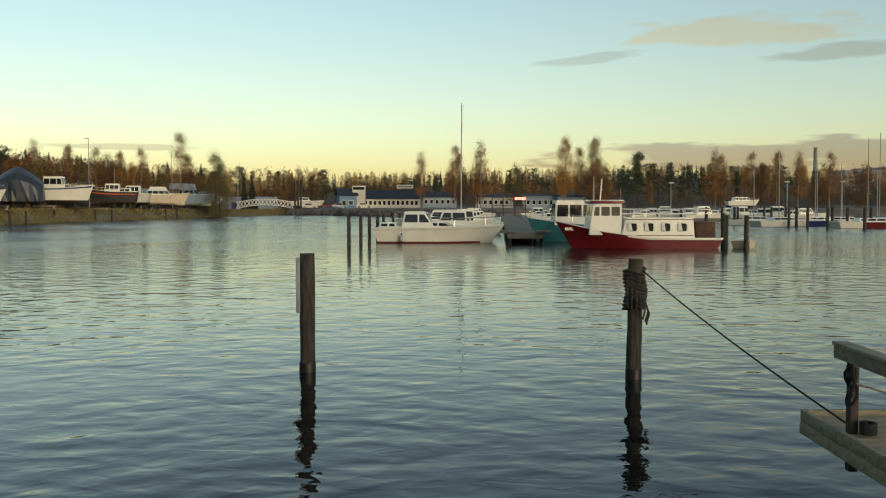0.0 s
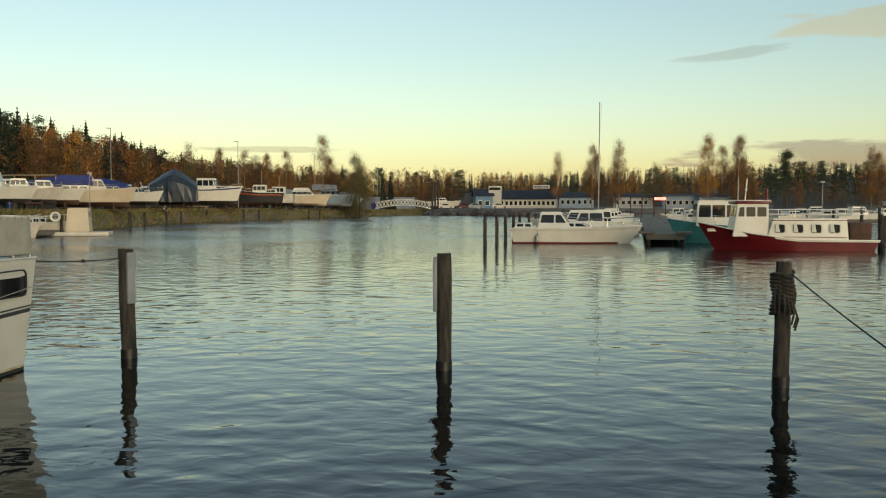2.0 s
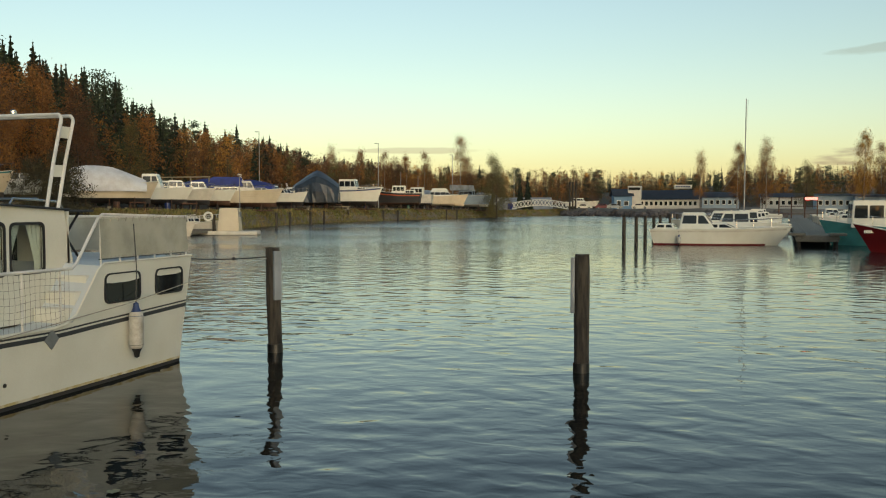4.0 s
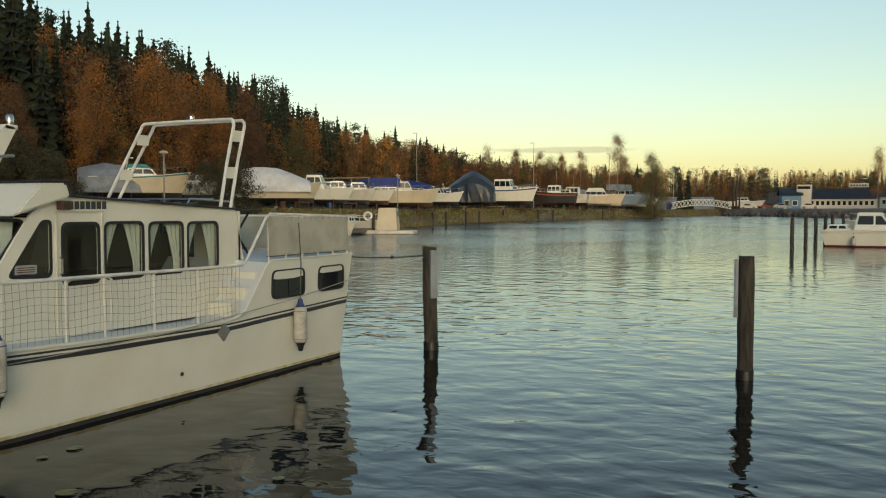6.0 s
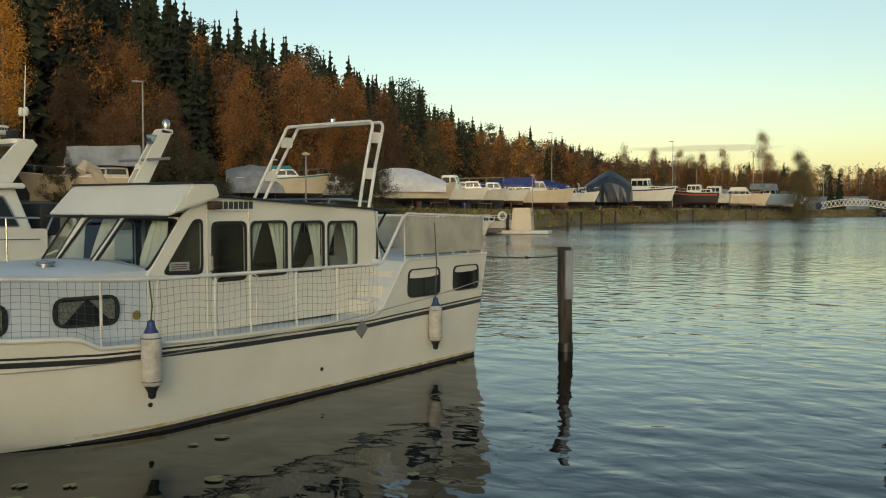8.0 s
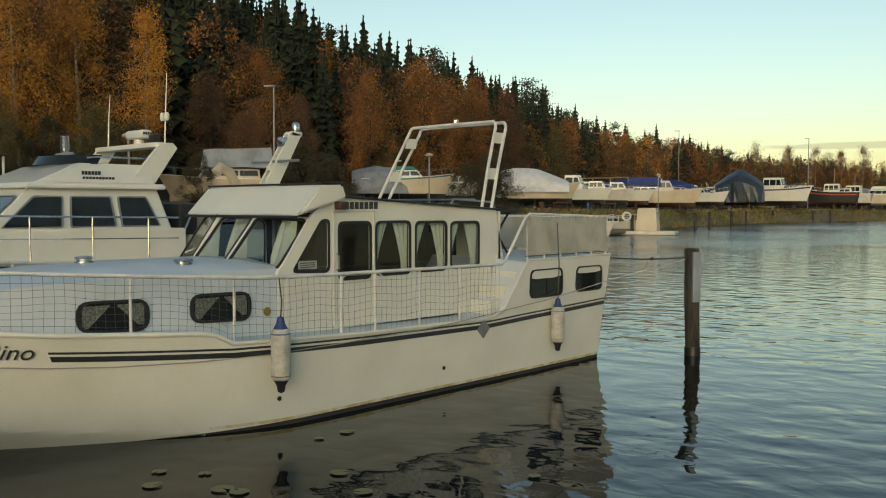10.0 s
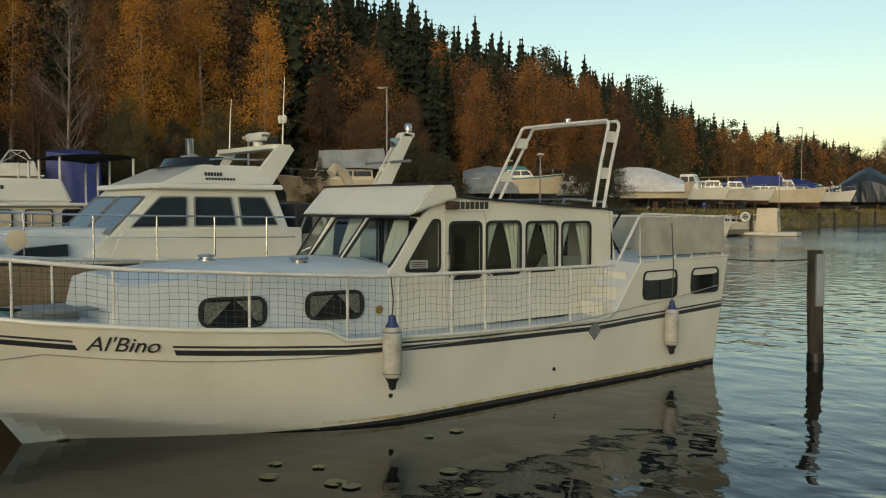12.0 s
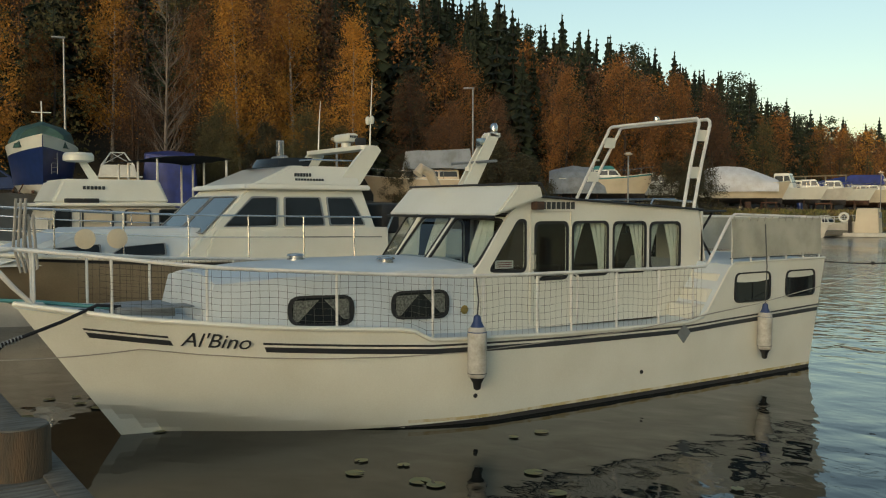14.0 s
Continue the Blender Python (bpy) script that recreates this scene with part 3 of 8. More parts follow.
def plant_forest():
    rng = np.random.default_rng(5)
    dec = [tree_shape(*k) for f in (0.15, 0.07) for k in [("round", 40 + i, 15.0, f) for i in range(4)] + [("birch", 50 + i, 15.0, f) for i in range(3)]]
    con = [tree_shape("spruce", 60 + i, 15.0, 0.7) for i in range(4)] + [tree_shape("pine", 70 + i, 15.0, 0.25) for i in range(3)] + [tree_shape("spruce", 80 + i, 15.0, 0.1) for i in range(3)]
    deciduous, conifer = [], []
    # the wooded hill, from its foot to the ridge
    for az0, az1, count in ((-84, -72, 120), (-72, -58, 190), (-58, -46, 210), (-46, -36, 210), (-36, -26, 190), (-26, -14, 150)):
        for _ in range(count):
            az = rng.uniform(az0, az1)
            t, r = np.interp(az, AZ, TOE), np.interp(az, AZ, RIDGE)
            q = rng.uniform(0, 1)
            d = t + 2 + (r - t) * q ** 0.8
            x, y = at_az(az, d)
            z = float(land(az, d)) - 0.3
            if (q > 0.74 and az < -36) or rng.uniform() < (0.26 + 0.5 * q if az < -60 else 0.44 + 0.44 * q if az < -34 else 0.18 + 0.2 * q):
                k = rng.integers(0, 4) if q > 0.5 or rng.uniform() < 0.8 else rng.integers(4, 7)
                tall = rng.uniform(10, 14) if q > 0.7 else rng.uniform(12, 18) if az < -37 else rng.uniform(10, 14)
                conifer.append((x, y, z, tall, k, 1 + (k >= 4), rng.uniform(0, 6.28)))
            else:
                deciduous.append((x, y, z, rng.uniform(9, 14) if az < -37 else rng.uniform(8.5, 12), rng.integers(0, 7) + (7 if q > 0.3 else 0), rng.choice([1, 2, 2, 3, 3, 3, 4]), rng.uniform(0, 6.28)))
    # spruces along the ridge line
    for az in np.arange(-84, -21, 0.2):
        d = np.interp(az, AZ, RIDGE) * rng.uniform(0.93, 1.0)
        if az > -35 and rng.uniform() > 0.22:
            continue
        x, y = at_az(az, d)
        conifer.append((x, y, float(land(az, d)) - 0.5, rng.uniform(12, 15) + (1.3 if rng.uniform() < 0.25 else 0), rng.integers(0, 4), 1, rng.uniform(0, 6.28)))
    # low woods behind the far shore
    for _ in range(330):
        az = rng.uniform(-16, 30)
        d = np.interp(az, AZ, TOE) + rng.uniform(0, 130)
        x, y = at_az(az, d)
        h = rng.uniform(8, 12.5) if -7 < az < 3 else rng.uniform(9, 14.5)
        if az < -8:
            h = rng.uniform(10, 14)
        if rng.uniform() < (0.75 if 11 < az < 17 else 0.25):
            conifer.append((x, y, float(land(az, d)) - 0.3, h, rng.integers(4, 7), 2, rng.uniform(0, 6.28)))
        else:
            deciduous.append((x, y, float(land(az, d)) - 0.3, h, rng.integers(7, 14), rng.choice([1, 2, 2, 3, 3, 4]), rng.uniform(0, 6.28)))
    # a close belt of autumn trees behind the yard and the inlet
    for _ in range(250):
        az = rng.uniform(-31, -8)
        d = np.interp(az, AZ, TOE) + rng.uniform(-4, 45)
        x, y = at_az(az, d)
        deciduous.append((x, y, float(land(az, d)) - 0.4, rng.uniform(8, 11.5), rng.integers(7, 14), rng.choice([2, 2, 3, 3, 4]), rng.uniform(0, 6.28)))
    # undergrowth closing the far shore
    for _ in range(260):
        az = rng.uniform(-16, 30)
        d = np.interp(az, AZ, TOE) + rng.uniform(-8, 60)
        x, y = at_az(az, d)
        deciduous.append((x, y, float(land(az, d)) - 0.8, rng.uniform(4.5, 7.5), rng.integers(7, 11), rng.choice([2, 3, 3, 4, 4]), rng.uniform(0, 6.28)))
    # the distant ridge
    for _ in range(900):
        az = rng.uniform(-17, 31)
        d = 900 - 420 * rng.uniform(0, 1) ** 1.6
        x, y = at_az(az, d)
        conifer.append((x, y, float(land(az, d)) - 0.5, rng.uniform(12, 15.5), rng.integers(7, 10), 1, rng.uniform(0, 6.28)))
    forest("autumn_woods", "dense autumn woods in orange, rust and olive on the hill", deciduous, dec, [YELLOW, ORANGE, RUSSET, OLIVE], DARKBARK)
    forest("conifer_woods", "dark spruce and pine woods along the ridge", conifer, con, [SPRUCE, PINE], DARKBARK)


plant_forest()
# single trees that can be told apart
for i, (kind, az, d, el) in enumerate([
    ("birch", -61.7, 61, 11.3), ("birch", -65.2, 66, 14.0), ("birch", -68.5, 62, 13.6), ("birch", -82.5, 60, 14.5), ("birch", -76.0, 66, 14.2), ("bare", -72.9, 58, 12.6),
    ("orange", -71.0, 66, 11.5), ("orange", -66.5, 70, 12.0), ("olive", -69.5, 57, 6.4), ("olive", -64.5, 56, 6.0), ("russet", -74.5, 62, 7.5), ("olive", -62.5, 58, 5.0),
    ("orange", -54.7, 74, 9.3), ("russet", -52.5, 66, 6.6), ("russet", -55.5, 64, 6.4), ("spruce", -50.2, 92, 9.9), ("orange", -48.2, 80, 8.0), ("orange", -44.5, 86, 8.9), ("orange", -41.6, 96, 7.7),
    ("russet", -39.2, 100, 6.8), ("olive", -36.5, 110, 4.8), ("olive", -47.0, 84, 4.6), ("orange", -80.0, 64, 9.5), ("russet", -57.8, 70, 8.0), ("spruce", -58.6, 84, 13.0), ("spruce", -57.0, 90, 12.2), ("spruce", -46.2, 104, 8.6),
    ("shrub", -52.6, 63, 3.9), ("shrub", -50.9, 64, 3.0), ("shrub", -41.6, 76, 2.6), ("shrub", -40.4, 77, 3.1), ("shrub", -58.4, 62, 3.2), ("olive", -13.9, 186, 2.6), ("shrub", -70.0, 60, 5.6), ("shrub", -67.0, 59, 5.0), ("shrub", -64.0, 60, 4.6),
    ("thin", -16.2, 205, 4.25), ("russet", -15.8, 212, 2.9), ("olive", -14.1, 195, 3.1), ("thin", -21.0, 214, 3.3), ("thin", -22.6, 214, 3.4), ("thin", -24.4, 206, 3.6), ("thin", -18.5, 214, 3.3), ("thin", -19.6, 214, 3.1), ("russet", -20.3, 214, 3.0),
    ("spruce", -12.4, 240, 1.9), ("spruce", -11.9, 240, 2.1), ("thin", -1.4, 230, 3.2), ("thin", 0.75, 225, 3.65), ("russet", 0.9, 228, 3.1), ("thin", 2.4, 225, 3.85), ("russet", 2.2, 230, 2.7), ("olive", 4.6, 235, 2.6),
    ("birch", 7.7, 232, 4.15), ("russet", 9.4, 240, 3.3), ("thin", 9.5, 232, 4.05), ("pine", 12.2, 235, 3.4), ("thin", 8.6, 250, 3.5), ("orange", 17.1, 240, 2.9), ("thin", 16.8, 240, 3.2), ("thin", 18.9, 240, 3.1), ("thin", 20.3, 240, 3.1), ("thin", 21.5, 240, 3.0), ("thin", 23.2, 240, 3.0), ("russet", 19.4, 240, 2.4), ("russet", 24.9, 240, 1.9), ("russet", 22.6, 240, 2.0), ("orange", 9.9, 245, 2.6),
]):
    tree(kind, az, d, el, seed=i)


# ---- mooring posts ----
def mooring_post(x, y, top, r=0.11, lean=(0, 0), sleeve=0, seed=0, group="mooring posts", name="mooring_post", label="weathered round wooden mooring post standing in the water"):
    rng = random.Random(seed)
    e = thing(name, label, "post", x, y, 0, 0, group)
    bm = bmesh.new()
    n = 9
    pts = [(lean[0] * k / n, lean[1] * k / n, -1.2 + (top + 1.2) * k / n) for k in range(n + 1)]
    tube(bm, pts, r * 1.02, 14, r * 0.97)
    for v in bm.verts:
        a = math.atan2(v.co.y, v.co.x)
        v.co += Vector((math.cos(a), math.sin(a), 0)) * (noise.noise((v.co.x * 9 + seed, v.co.y * 9, v.co.z * 2)) * r * 0.13)
        if v.co.z > top - 0.03:
            v.co.z += noise.noise((v.co.x * 14 + seed, v.co.y * 14, 3)) * 0.02
    part("shaft", bm, LOGWOOD, e)
    w = bmesh.new()
    k0, k1 = 1.15 / (top + 1.2), 1.34 / (top + 1.2)
    tube(w, [(lean[0] * k0, lean[1] * k0, -0.05), (lean[0] * k1, lean[1] * k1, 0.14)], r * 1.085, 14)
    part("wet_foot", w, WET, e, "dark wet foot at the waterline")
    if sleeve:
        s = bmesh.new()
        ang = radians(sleeve)
        cx, cy = math.cos(ang) * (r + 0.02), math.sin(ang) * (r + 0.02)
        box(s, -0.03, -0.065, top - 0.85, 0.03, 0.065, top - 0.05, 0.01)
        bmesh.ops.transform(s, matrix=pose(cx + lean[0] * 0.8, cy, 0, 0, 0, sleeve), verts=s.verts)
        part("rubbing_strip", s, GREYTARP, e, "pale plastic rubbing strip nailed to the post")
    return e


mooring_post(-6.98, 13.26, 1.72, 0.118, (-0.06, 0), sleeve=-35, seed=1)
mooring_post(-1.92, 12.95, 1.71, 0.112, (0.01, 0), sleeve=188, seed=2)
mp = mooring_post(2.68, 12.42, 1.66, 0.105, (0.03, 0), seed=3, label="weathered mooring post wrapped in rope near its top")


# ---- boats ----
class Hull:
    """A boat's shell, bow towards minus y. Rows from keel to rail: (half breadth, bow y, forward reach, fullness); sheer gives the rail's height along y."""

    def __init__(self, stern, bow, sheer, beam, bow_wl=None, keel=-0.45, transom=0.0, reach=0.42, chine=0.0, flare=0.93):
        self.stern, self.bow, self.beam, self.keel = stern, bow, beam, keel
        self.sheer_y, self.sheer_z = [p[0] for p in sheer], [p[1] for p in sheer]
        self.bow_wl = bow + 0.9 if bow_wl is None else bow_wl
        self.full = bow + (stern - bow) * reach
        self.transom, self.chine, self.flare = transom, chine, flare

    def sheer(self, y):
        return float(np.interp(y, self.sheer_y, self.sheer_z))

    def half(self, y, v):
        """Half breadth at the nominal y, at height v between waterline (0) and rail (1)."""
        u = min(1.0, max(0.0, (self.full - y) / (self.full - self.bow)))
        p = 1.45 + 0.75 * v
        aft = 1 - 0.10 * max(0.0, (y - self.stern + (self.stern - self.bow) * 0.3) / ((self.stern - self.bow) * 0.3)) ** 2 * self.transom
        return self.beam / 2 * (self.flare + (1 - self.flare) * v) * (1 - u ** p) * aft

    def point(self, y, v, side=1, out=0.0):
        """A point of the side; y is where it would be at the rail."""
        b = self.bow_wl + (self.bow - self.bow_wl) * v
        yy = y
        if y < self.full:
            yy = self.full - (self.full - y) / (self.full - self.bow) * (self.full - b)
        else:
            yy = y - 0.28 * (1 - v) * max(0.0, (y - self.full) / (self.stern - self.full)) ** 3
        z, hb = v * self.sheer(y), self.half(y, v)
        if self.chine:
            # a hard chine that rises out of the water towards the stem
            zc = self.chine * max(0.0, 1 - (y - self.bow) / 3.4)
            if z < zc and zc > 0.001:
                hb = max(hb * 0.4, self.half(y, zc / self.sheer(y)) - (zc - z) * 0.8)
        return Vector((side * (hb + out), yy, z))

    def stations(self, n=34):
        ys = [self.bow + (self.stern - self.bow) * (k / n) ** 1.25 for k in range(n + 1)] + [y for y in self.sheer_y if self.bow < y < self.stern]
        return sorted(ys)

    def shell(self, v0=0.0, v1=1.0, rows=9):
        """The side shell from v0 to v1 with a transom."""
        bm = bmesh.new()
        ys = self.stations()
        grid = {}
        for s in (-1, 1):
            for i, y in enumerate(ys):
                for j in range(rows + 1):
                    v = v0 + (v1 - v0) * j / rows
                    p = self.point(y, v, s)
                    if i == 0:
                        p.x = 0
                    grid[s, i, j] = grid[-1, 0, j] if i == 0 and s == 1 else bm.verts.new(p)
            for i in range(len(ys) - 1):
                for j in range(rows):
                    q = [grid[s, i, j], grid[s, i + 1, j], grid[s, i + 1, j + 1], grid[s, i, j + 1]]
                    bm.faces.new(q if s > 0 else q[::-1])
        n = len(ys) - 1
        for j in range(rows):
            bm.faces.new((grid[1, n, j], grid[-1, n, j], grid[-1, n, j + 1], grid[1, n, j + 1]))
        bmesh.ops.recalc_face_normals(bm, faces=bm.faces)
        return bm

    def bottom(self, lift=0.0):
        """Everything below the waterline, with the keel."""
        bm = bmesh.new()
        ys = self.stations(20)
        rows = []
        for y in ys:
            a, b = self.point(y, lift, -1), self.point(y, lift, 1)
            rows.append((a, Vector((a.x * 0.75, a.y, self.keel * 0.45)), Vector((0, a.y, self.keel)), Vector((b.x * 0.75, b.y, self.keel * 0.45)), b))
        vs = [[bm.verts.new(p) for p in r] for r in rows]
        for a, b in zip(vs, vs[1:]):
            for k in range(4):
                bm.faces.new((a[k], a[k + 1], b[k + 1], b[k]))
        bm.faces.new(vs[-1])
        bmesh.ops.remove_doubles(bm, verts=bm.verts, dist=0.002)
        bmesh.ops.recalc_face_normals(bm, faces=bm.faces)
        return bm

    def deck(self, drop=0.03, crown=0.05):
        bm = bmesh.new()
        vs = []
        for y in self.stations():
            a = self.point(y, 1.0, 1)
            vs.append([bm.verts.new((a.x * k, a.y, a.z - drop + crown * (1 - k * k))) for k in (-0.985, -0.5, 0, 0.5, 0.985)])
        for a, b in zip(vs, vs[1:]):
            for k in range(4):
                bm.faces.new((a[k], b[k], b[k + 1], a[k + 1]))
        bmesh.ops.remove_doubles(bm, verts=bm.verts, dist=0.002)
        bmesh.ops.recalc_face_normals(bm, faces=bm.faces)
        return bm

    def band(self, y0, y1, lo, hi, out=0.005, sides=(-1, 1), n=40):
        """A stripe along the side between the heights lo(y) and hi(y), in metres."""
        bm = bmesh.new()
        for s in sides:
            vs = []
            for k in range(n + 1):
                y = y0 + (y1 - y0) * k / n
                z = self.sheer(y)
                vs.append([bm.verts.new(self.point(y, f(y) / z, s, out)) for f in (lo, hi)])
            for a, b in zip(vs, vs[1:]):
                q = (a[0], b[0], b[1], a[1])
                bm.faces.new(q if s > 0 else q[::-1])
        bmesh.ops.recalc_face_normals(bm, faces=bm.faces)
        return bm

    def rail_line(self, y0, y1, side, lift=0.0, inset=0.0, n=24):
        out = []
        for k in range(n + 1):
            y = y0 + (y1 - y0) * k / n
            p = self.point(y, 1.0, side)
            out.append((p.x - side * min(inset, abs(p.x)), p.y, p.z + lift))
        return out


def curve_text(name, text, size, place, material, parent, shear=0.0, label=""):
    cu = bpy.data.curves.new(name, "FONT")
    cu.body, cu.size, cu.shear, cu.align_x, cu.align_y, cu.extrude = text, size, shear, "CENTER", "CENTER", 0.002
    tmp = bpy.data.objects.new(name, cu)
    me = bpy.data.meshes.new_from_object(tmp)
    bpy.data.objects.remove(tmp)
    me.materials.clear()
    me.materials.append(material)
    ob = new(name, me)
    ob.parent, ob.matrix_basis = parent, place
    return tagged(ob, label) if label else ob


def bars(bm, y0, y1, z0, z1, n, x, sign=1):
    """Writing that is not spelt out: a row of plain bars on a side at x."""
    w = (y1 - y0) / n
    for k in range(n):
        box(bm, x, y0 + k * w + w * 0.12, z0, x + 0.004 * sign, y0 + (k + 1) * w - w * 0.12, z1)
    return bm


def fender(name, x, y, z0, z1, r, parent=None, label="dirty white boat fender with dark blue ends hanging on a rope", hang=0.5):
    e = thing(name, label, "fender", x, y, z0)
    h = z1 - z0
    bm = bmesh.new()
    prof = [(0.02, 0.0), (r * 0.55, 0.03 * h), (r * 0.93, 0.09 * h), (r, 0.16 * h), (r, 0.5 * h), (r, 0.84 * h), (r * 0.9, 0.92 * h), (r * 0.4, h)]
    lathe(bm, prof)
    part("body", bm, FENDER, e)
    for zc, s in ((0, -1), (h, 1)):
        b = bmesh.new()
        lathe(b, [(0.01, zc + s * 0.10), (r * 0.35, zc + s * 0.085), (r * 0.45, zc + s * 0.02), (r * 0.8, zc - s * 0.045), (r * 1.005, zc - s * 0.09), (r * 0.9, zc - s * 0.1)])
        part("end_cap", b, NAVY if s > 0 else BLACK, e, "dark moulded end cap")
    b = bmesh.new()
    tube(b, [(0, 0, h + 0.08), (0.01, 0.01, h + hang * 0.5), (-0.02, 0.0, h + hang)], 0.008, 6)
    part("rope", b, GREYROPE, e)
    return e


def lathe(bm, prof, n=16, centre=(0, 0)):
    rows = [[bm.verts.new((centre[0] + math.cos(k * math.tau / n) * r, centre[1] + math.sin(k * math.tau / n) * r, z)) for k in range(n)] for r, z in prof]
    for a, b in zip(rows, rows[1:]):
        for k in range(n):
            bm.faces.new((a[k], a[(k + 1) % n], b[(k + 1) % n], b[k]))
    bm.faces.new(rows[0][::-1])
    bm.faces.new(rows[-1])
    bmesh.ops.recalc_face_normals(bm, faces=bm.faces)
    return bm


def window(parent, outline, place, pane=None, frame_mat=None, width=0.022, name="window", label="", depth=0.02):
    """A frame round an opening, with its pane, under a boat or house."""
    bm = bmesh.new()
    ring(bm, outline, width, depth, place @ Matrix.Translation((0, 0, 0.008)))
    w = part(name, bm, frame_mat or BLACK, parent, label)
    b = bmesh.new()
    slab(b, outline, 0.006, place @ Matrix.Translation((0, 0, -0.004)))
    g = part("pane", b, pane or GLASS, w, smooth=False)
    if (pane or GLASS) is GLASS:
        g.visible_shadow = False
    return w


def curtain(parent, y0, y1, z0, z1, x, tie, sign=1):
    """A pair of hanging curtains drawn apart and tied, with folds."""
    for s in (0, 1):
        bm = bmesh.new()
        nu, nv = 12, 10
        vs = []
        for j in range(nv + 1):
            t = j / nv
            w = (y1 - y0) * (0.46 - (0.46 - tie) * min(1, (1 - t) * 1.35) ** 0.8)
            row = []
            for i in range(nu + 1):
                u = i / nu
                yy = y0 + u * w if s == 0 else y1 - u * w
                row.append(bm.verts.new((x + 0.014 * math.sin(u * 17 + t * 2) * sign, yy, z0 + (z1 - z0) * t)))
            vs.append(row)
        for a, b in zip(vs, vs[1:]):
            for i in range(nu):
                bm.faces.new((a[i], a[i + 1], b[i + 1], b[i]))
        part("curtain", bm, CURTAIN, parent, "pale green curtain tied back")


def rot_bm(bm, m):
    bmesh.ops.transform(bm, matrix=m, verts=bm.verts)
    return bm


# the white steel cruiser at the jetty
def steel_cruiser():
    e = thing("motor_yacht", "white steel motor cruiser with dark stripes moored beside the jetty", "boat", -9.65, 7.0, 0)
    Y = lambda y: y - 7.0
    sheer = [(Y(1.45), 1.43), (Y(2.4), 1.29), (Y(3.6), 1.18), (Y(4.9), 1.10), (Y(5.02), 1.09), (Y(5.22), 0.97), (Y(7), 0.90), (Y(9.2), 0.87), (Y(9.55), 0.92), (Y(10.12), 1.63), (Y(12.32), 1.63)]
    h = Hull(Y(12.32), Y(1.45), sheer, 3.48, Y(2.45), transom=0.3, reach=0.43, flare=0.965, chine=0.36)
    part("hull", h.shell(rows=24), GEL, e).data.set_sharp_from_angle(angle=radians(10))
    part("bottom", h.bottom(), ANTIF, e, "dark antifouling below the waterline")
    part("deck", h.deck(), DECK, e, "pale blue-grey painted deck")
    part("boot_top", h.band(h.bow + 2.6, h.stern, lambda y: -0.02, lambda y: float(np.interp(y, [h.bow + 2.6, h.bow + 4.5], [0.002, 0.05])), 0.004), ANTIF, e, "dark wet band along the waterline")
    part("waterline_stain", h.band(h.bow + 3.4, h.stern, lambda y: 0.05, lambda y: 0.085, 0.003), RUSTY, e, "yellow algae stain along the waterline")
    zs = lambda y: float(np.interp(y, [Y(1.6), Y(3.2), Y(5.2), Y(7), Y(9.2), Y(12.3)], [1.18, 0.99, 0.87, 0.815, 0.79, 0.89]))
    for y0, y1 in ((Y(1.9), Y(2.62)), (Y(3.46), h.stern)):
        for s in (1, -1):
            part("stripe", h.band(y0, y1, lambda y: zs(y) - 0.045, lambda y: zs(y) + 0.012, 0.005, (s,)), DARKSTRIPE, e, "dark grey painted stripe")
            part("thin_stripe", h.band(y0, y1, lambda y: zs(y) + 0.035, lambda y: zs(y) + 0.058, 0.005, (s,)), DARKSTRIPE, e, "thin dark grey painted stripe")
    for s in (-1, 1):
        bm = bmesh.new()
        tube(bm, h.rail_line(h.bow, Y(5.05), s, 0.01), 0.028, 8)
        tube(bm, h.rail_line(Y(5.05), Y(9.6), s, 0.01), 0.024, 8)
        tube(bm, h.rail_line(Y(9.6), h.stern, s, 0.005), 0.016, 8)
        part("rubbing_rail", bm, GEL, e)
    # name on the bow
    p0, p1 = h.point(Y(2.45), 0.8, 1, 0.006), h.point(Y(3.25), 0.8, 1, 0.006)
    ax = (p1 - p0).normalized()
    up = (h.point(Y(2.85), 1.0, 1) - h.point(Y(2.85), 0.4, 1)).normalized()
    nz = ax.cross(up).normalized()
    up = nz.cross(ax)
    q = h.point(Y(3.02), 0.855, 1, 0.012)
    curve_text("name_lettering", "Al'Bino", 0.235, Matrix((ax, up, nz)).transposed().to_4x4(), DARKSTRIPE, e, 0.35, "dark painted boat name").location = q
    # raised stern cabin
    win = [[(Y(10.2), 1.48), (Y(10.97), 1.48), (Y(10.97), 1.085), (Y(10.2), 1.085)], [(Y(11.36), 1.47), (Y(12.06), 1.47), (Y(12.06), 1.10), (Y(11.36), 1.10)]]
    for s in (1, -1):
        for k, o in enumerate(win):
            yc = (o[0][0] + o[1][0]) / 2
            a, b = h.point(o[0][0], 0.8, s), h.point(o[1][0], 0.8, s)
            fr = side_frame((a.x + b.x) / 2 + s * 0.006, s)
            ang = math.atan2(b.x - a.x, b.y - a.y)
            fr = Matrix.Translation((fr[0][3], yc, 0)) @ Matrix.Rotation(-ang, 4, "Z") @ Matrix.Translation((-fr[0][3], -yc, 0)) @ fr
            window(e, rounded(o, 0.1), fr, TINT, BLACK, 0.018)
    # main cabin: sides with real openings
    roof = lambda y: 2.51 - (y - Y(7.14)) * 0.055
    out = [(Y(6.22), 0.9), (Y(10.3), 0.9), (Y(10.3), 1.6), (Y(10.12), roof(Y(10.12))), (Y(7.0), roof(Y(7.0))), (Y(6.72), 2.3), (Y(6.22), 1.62)]
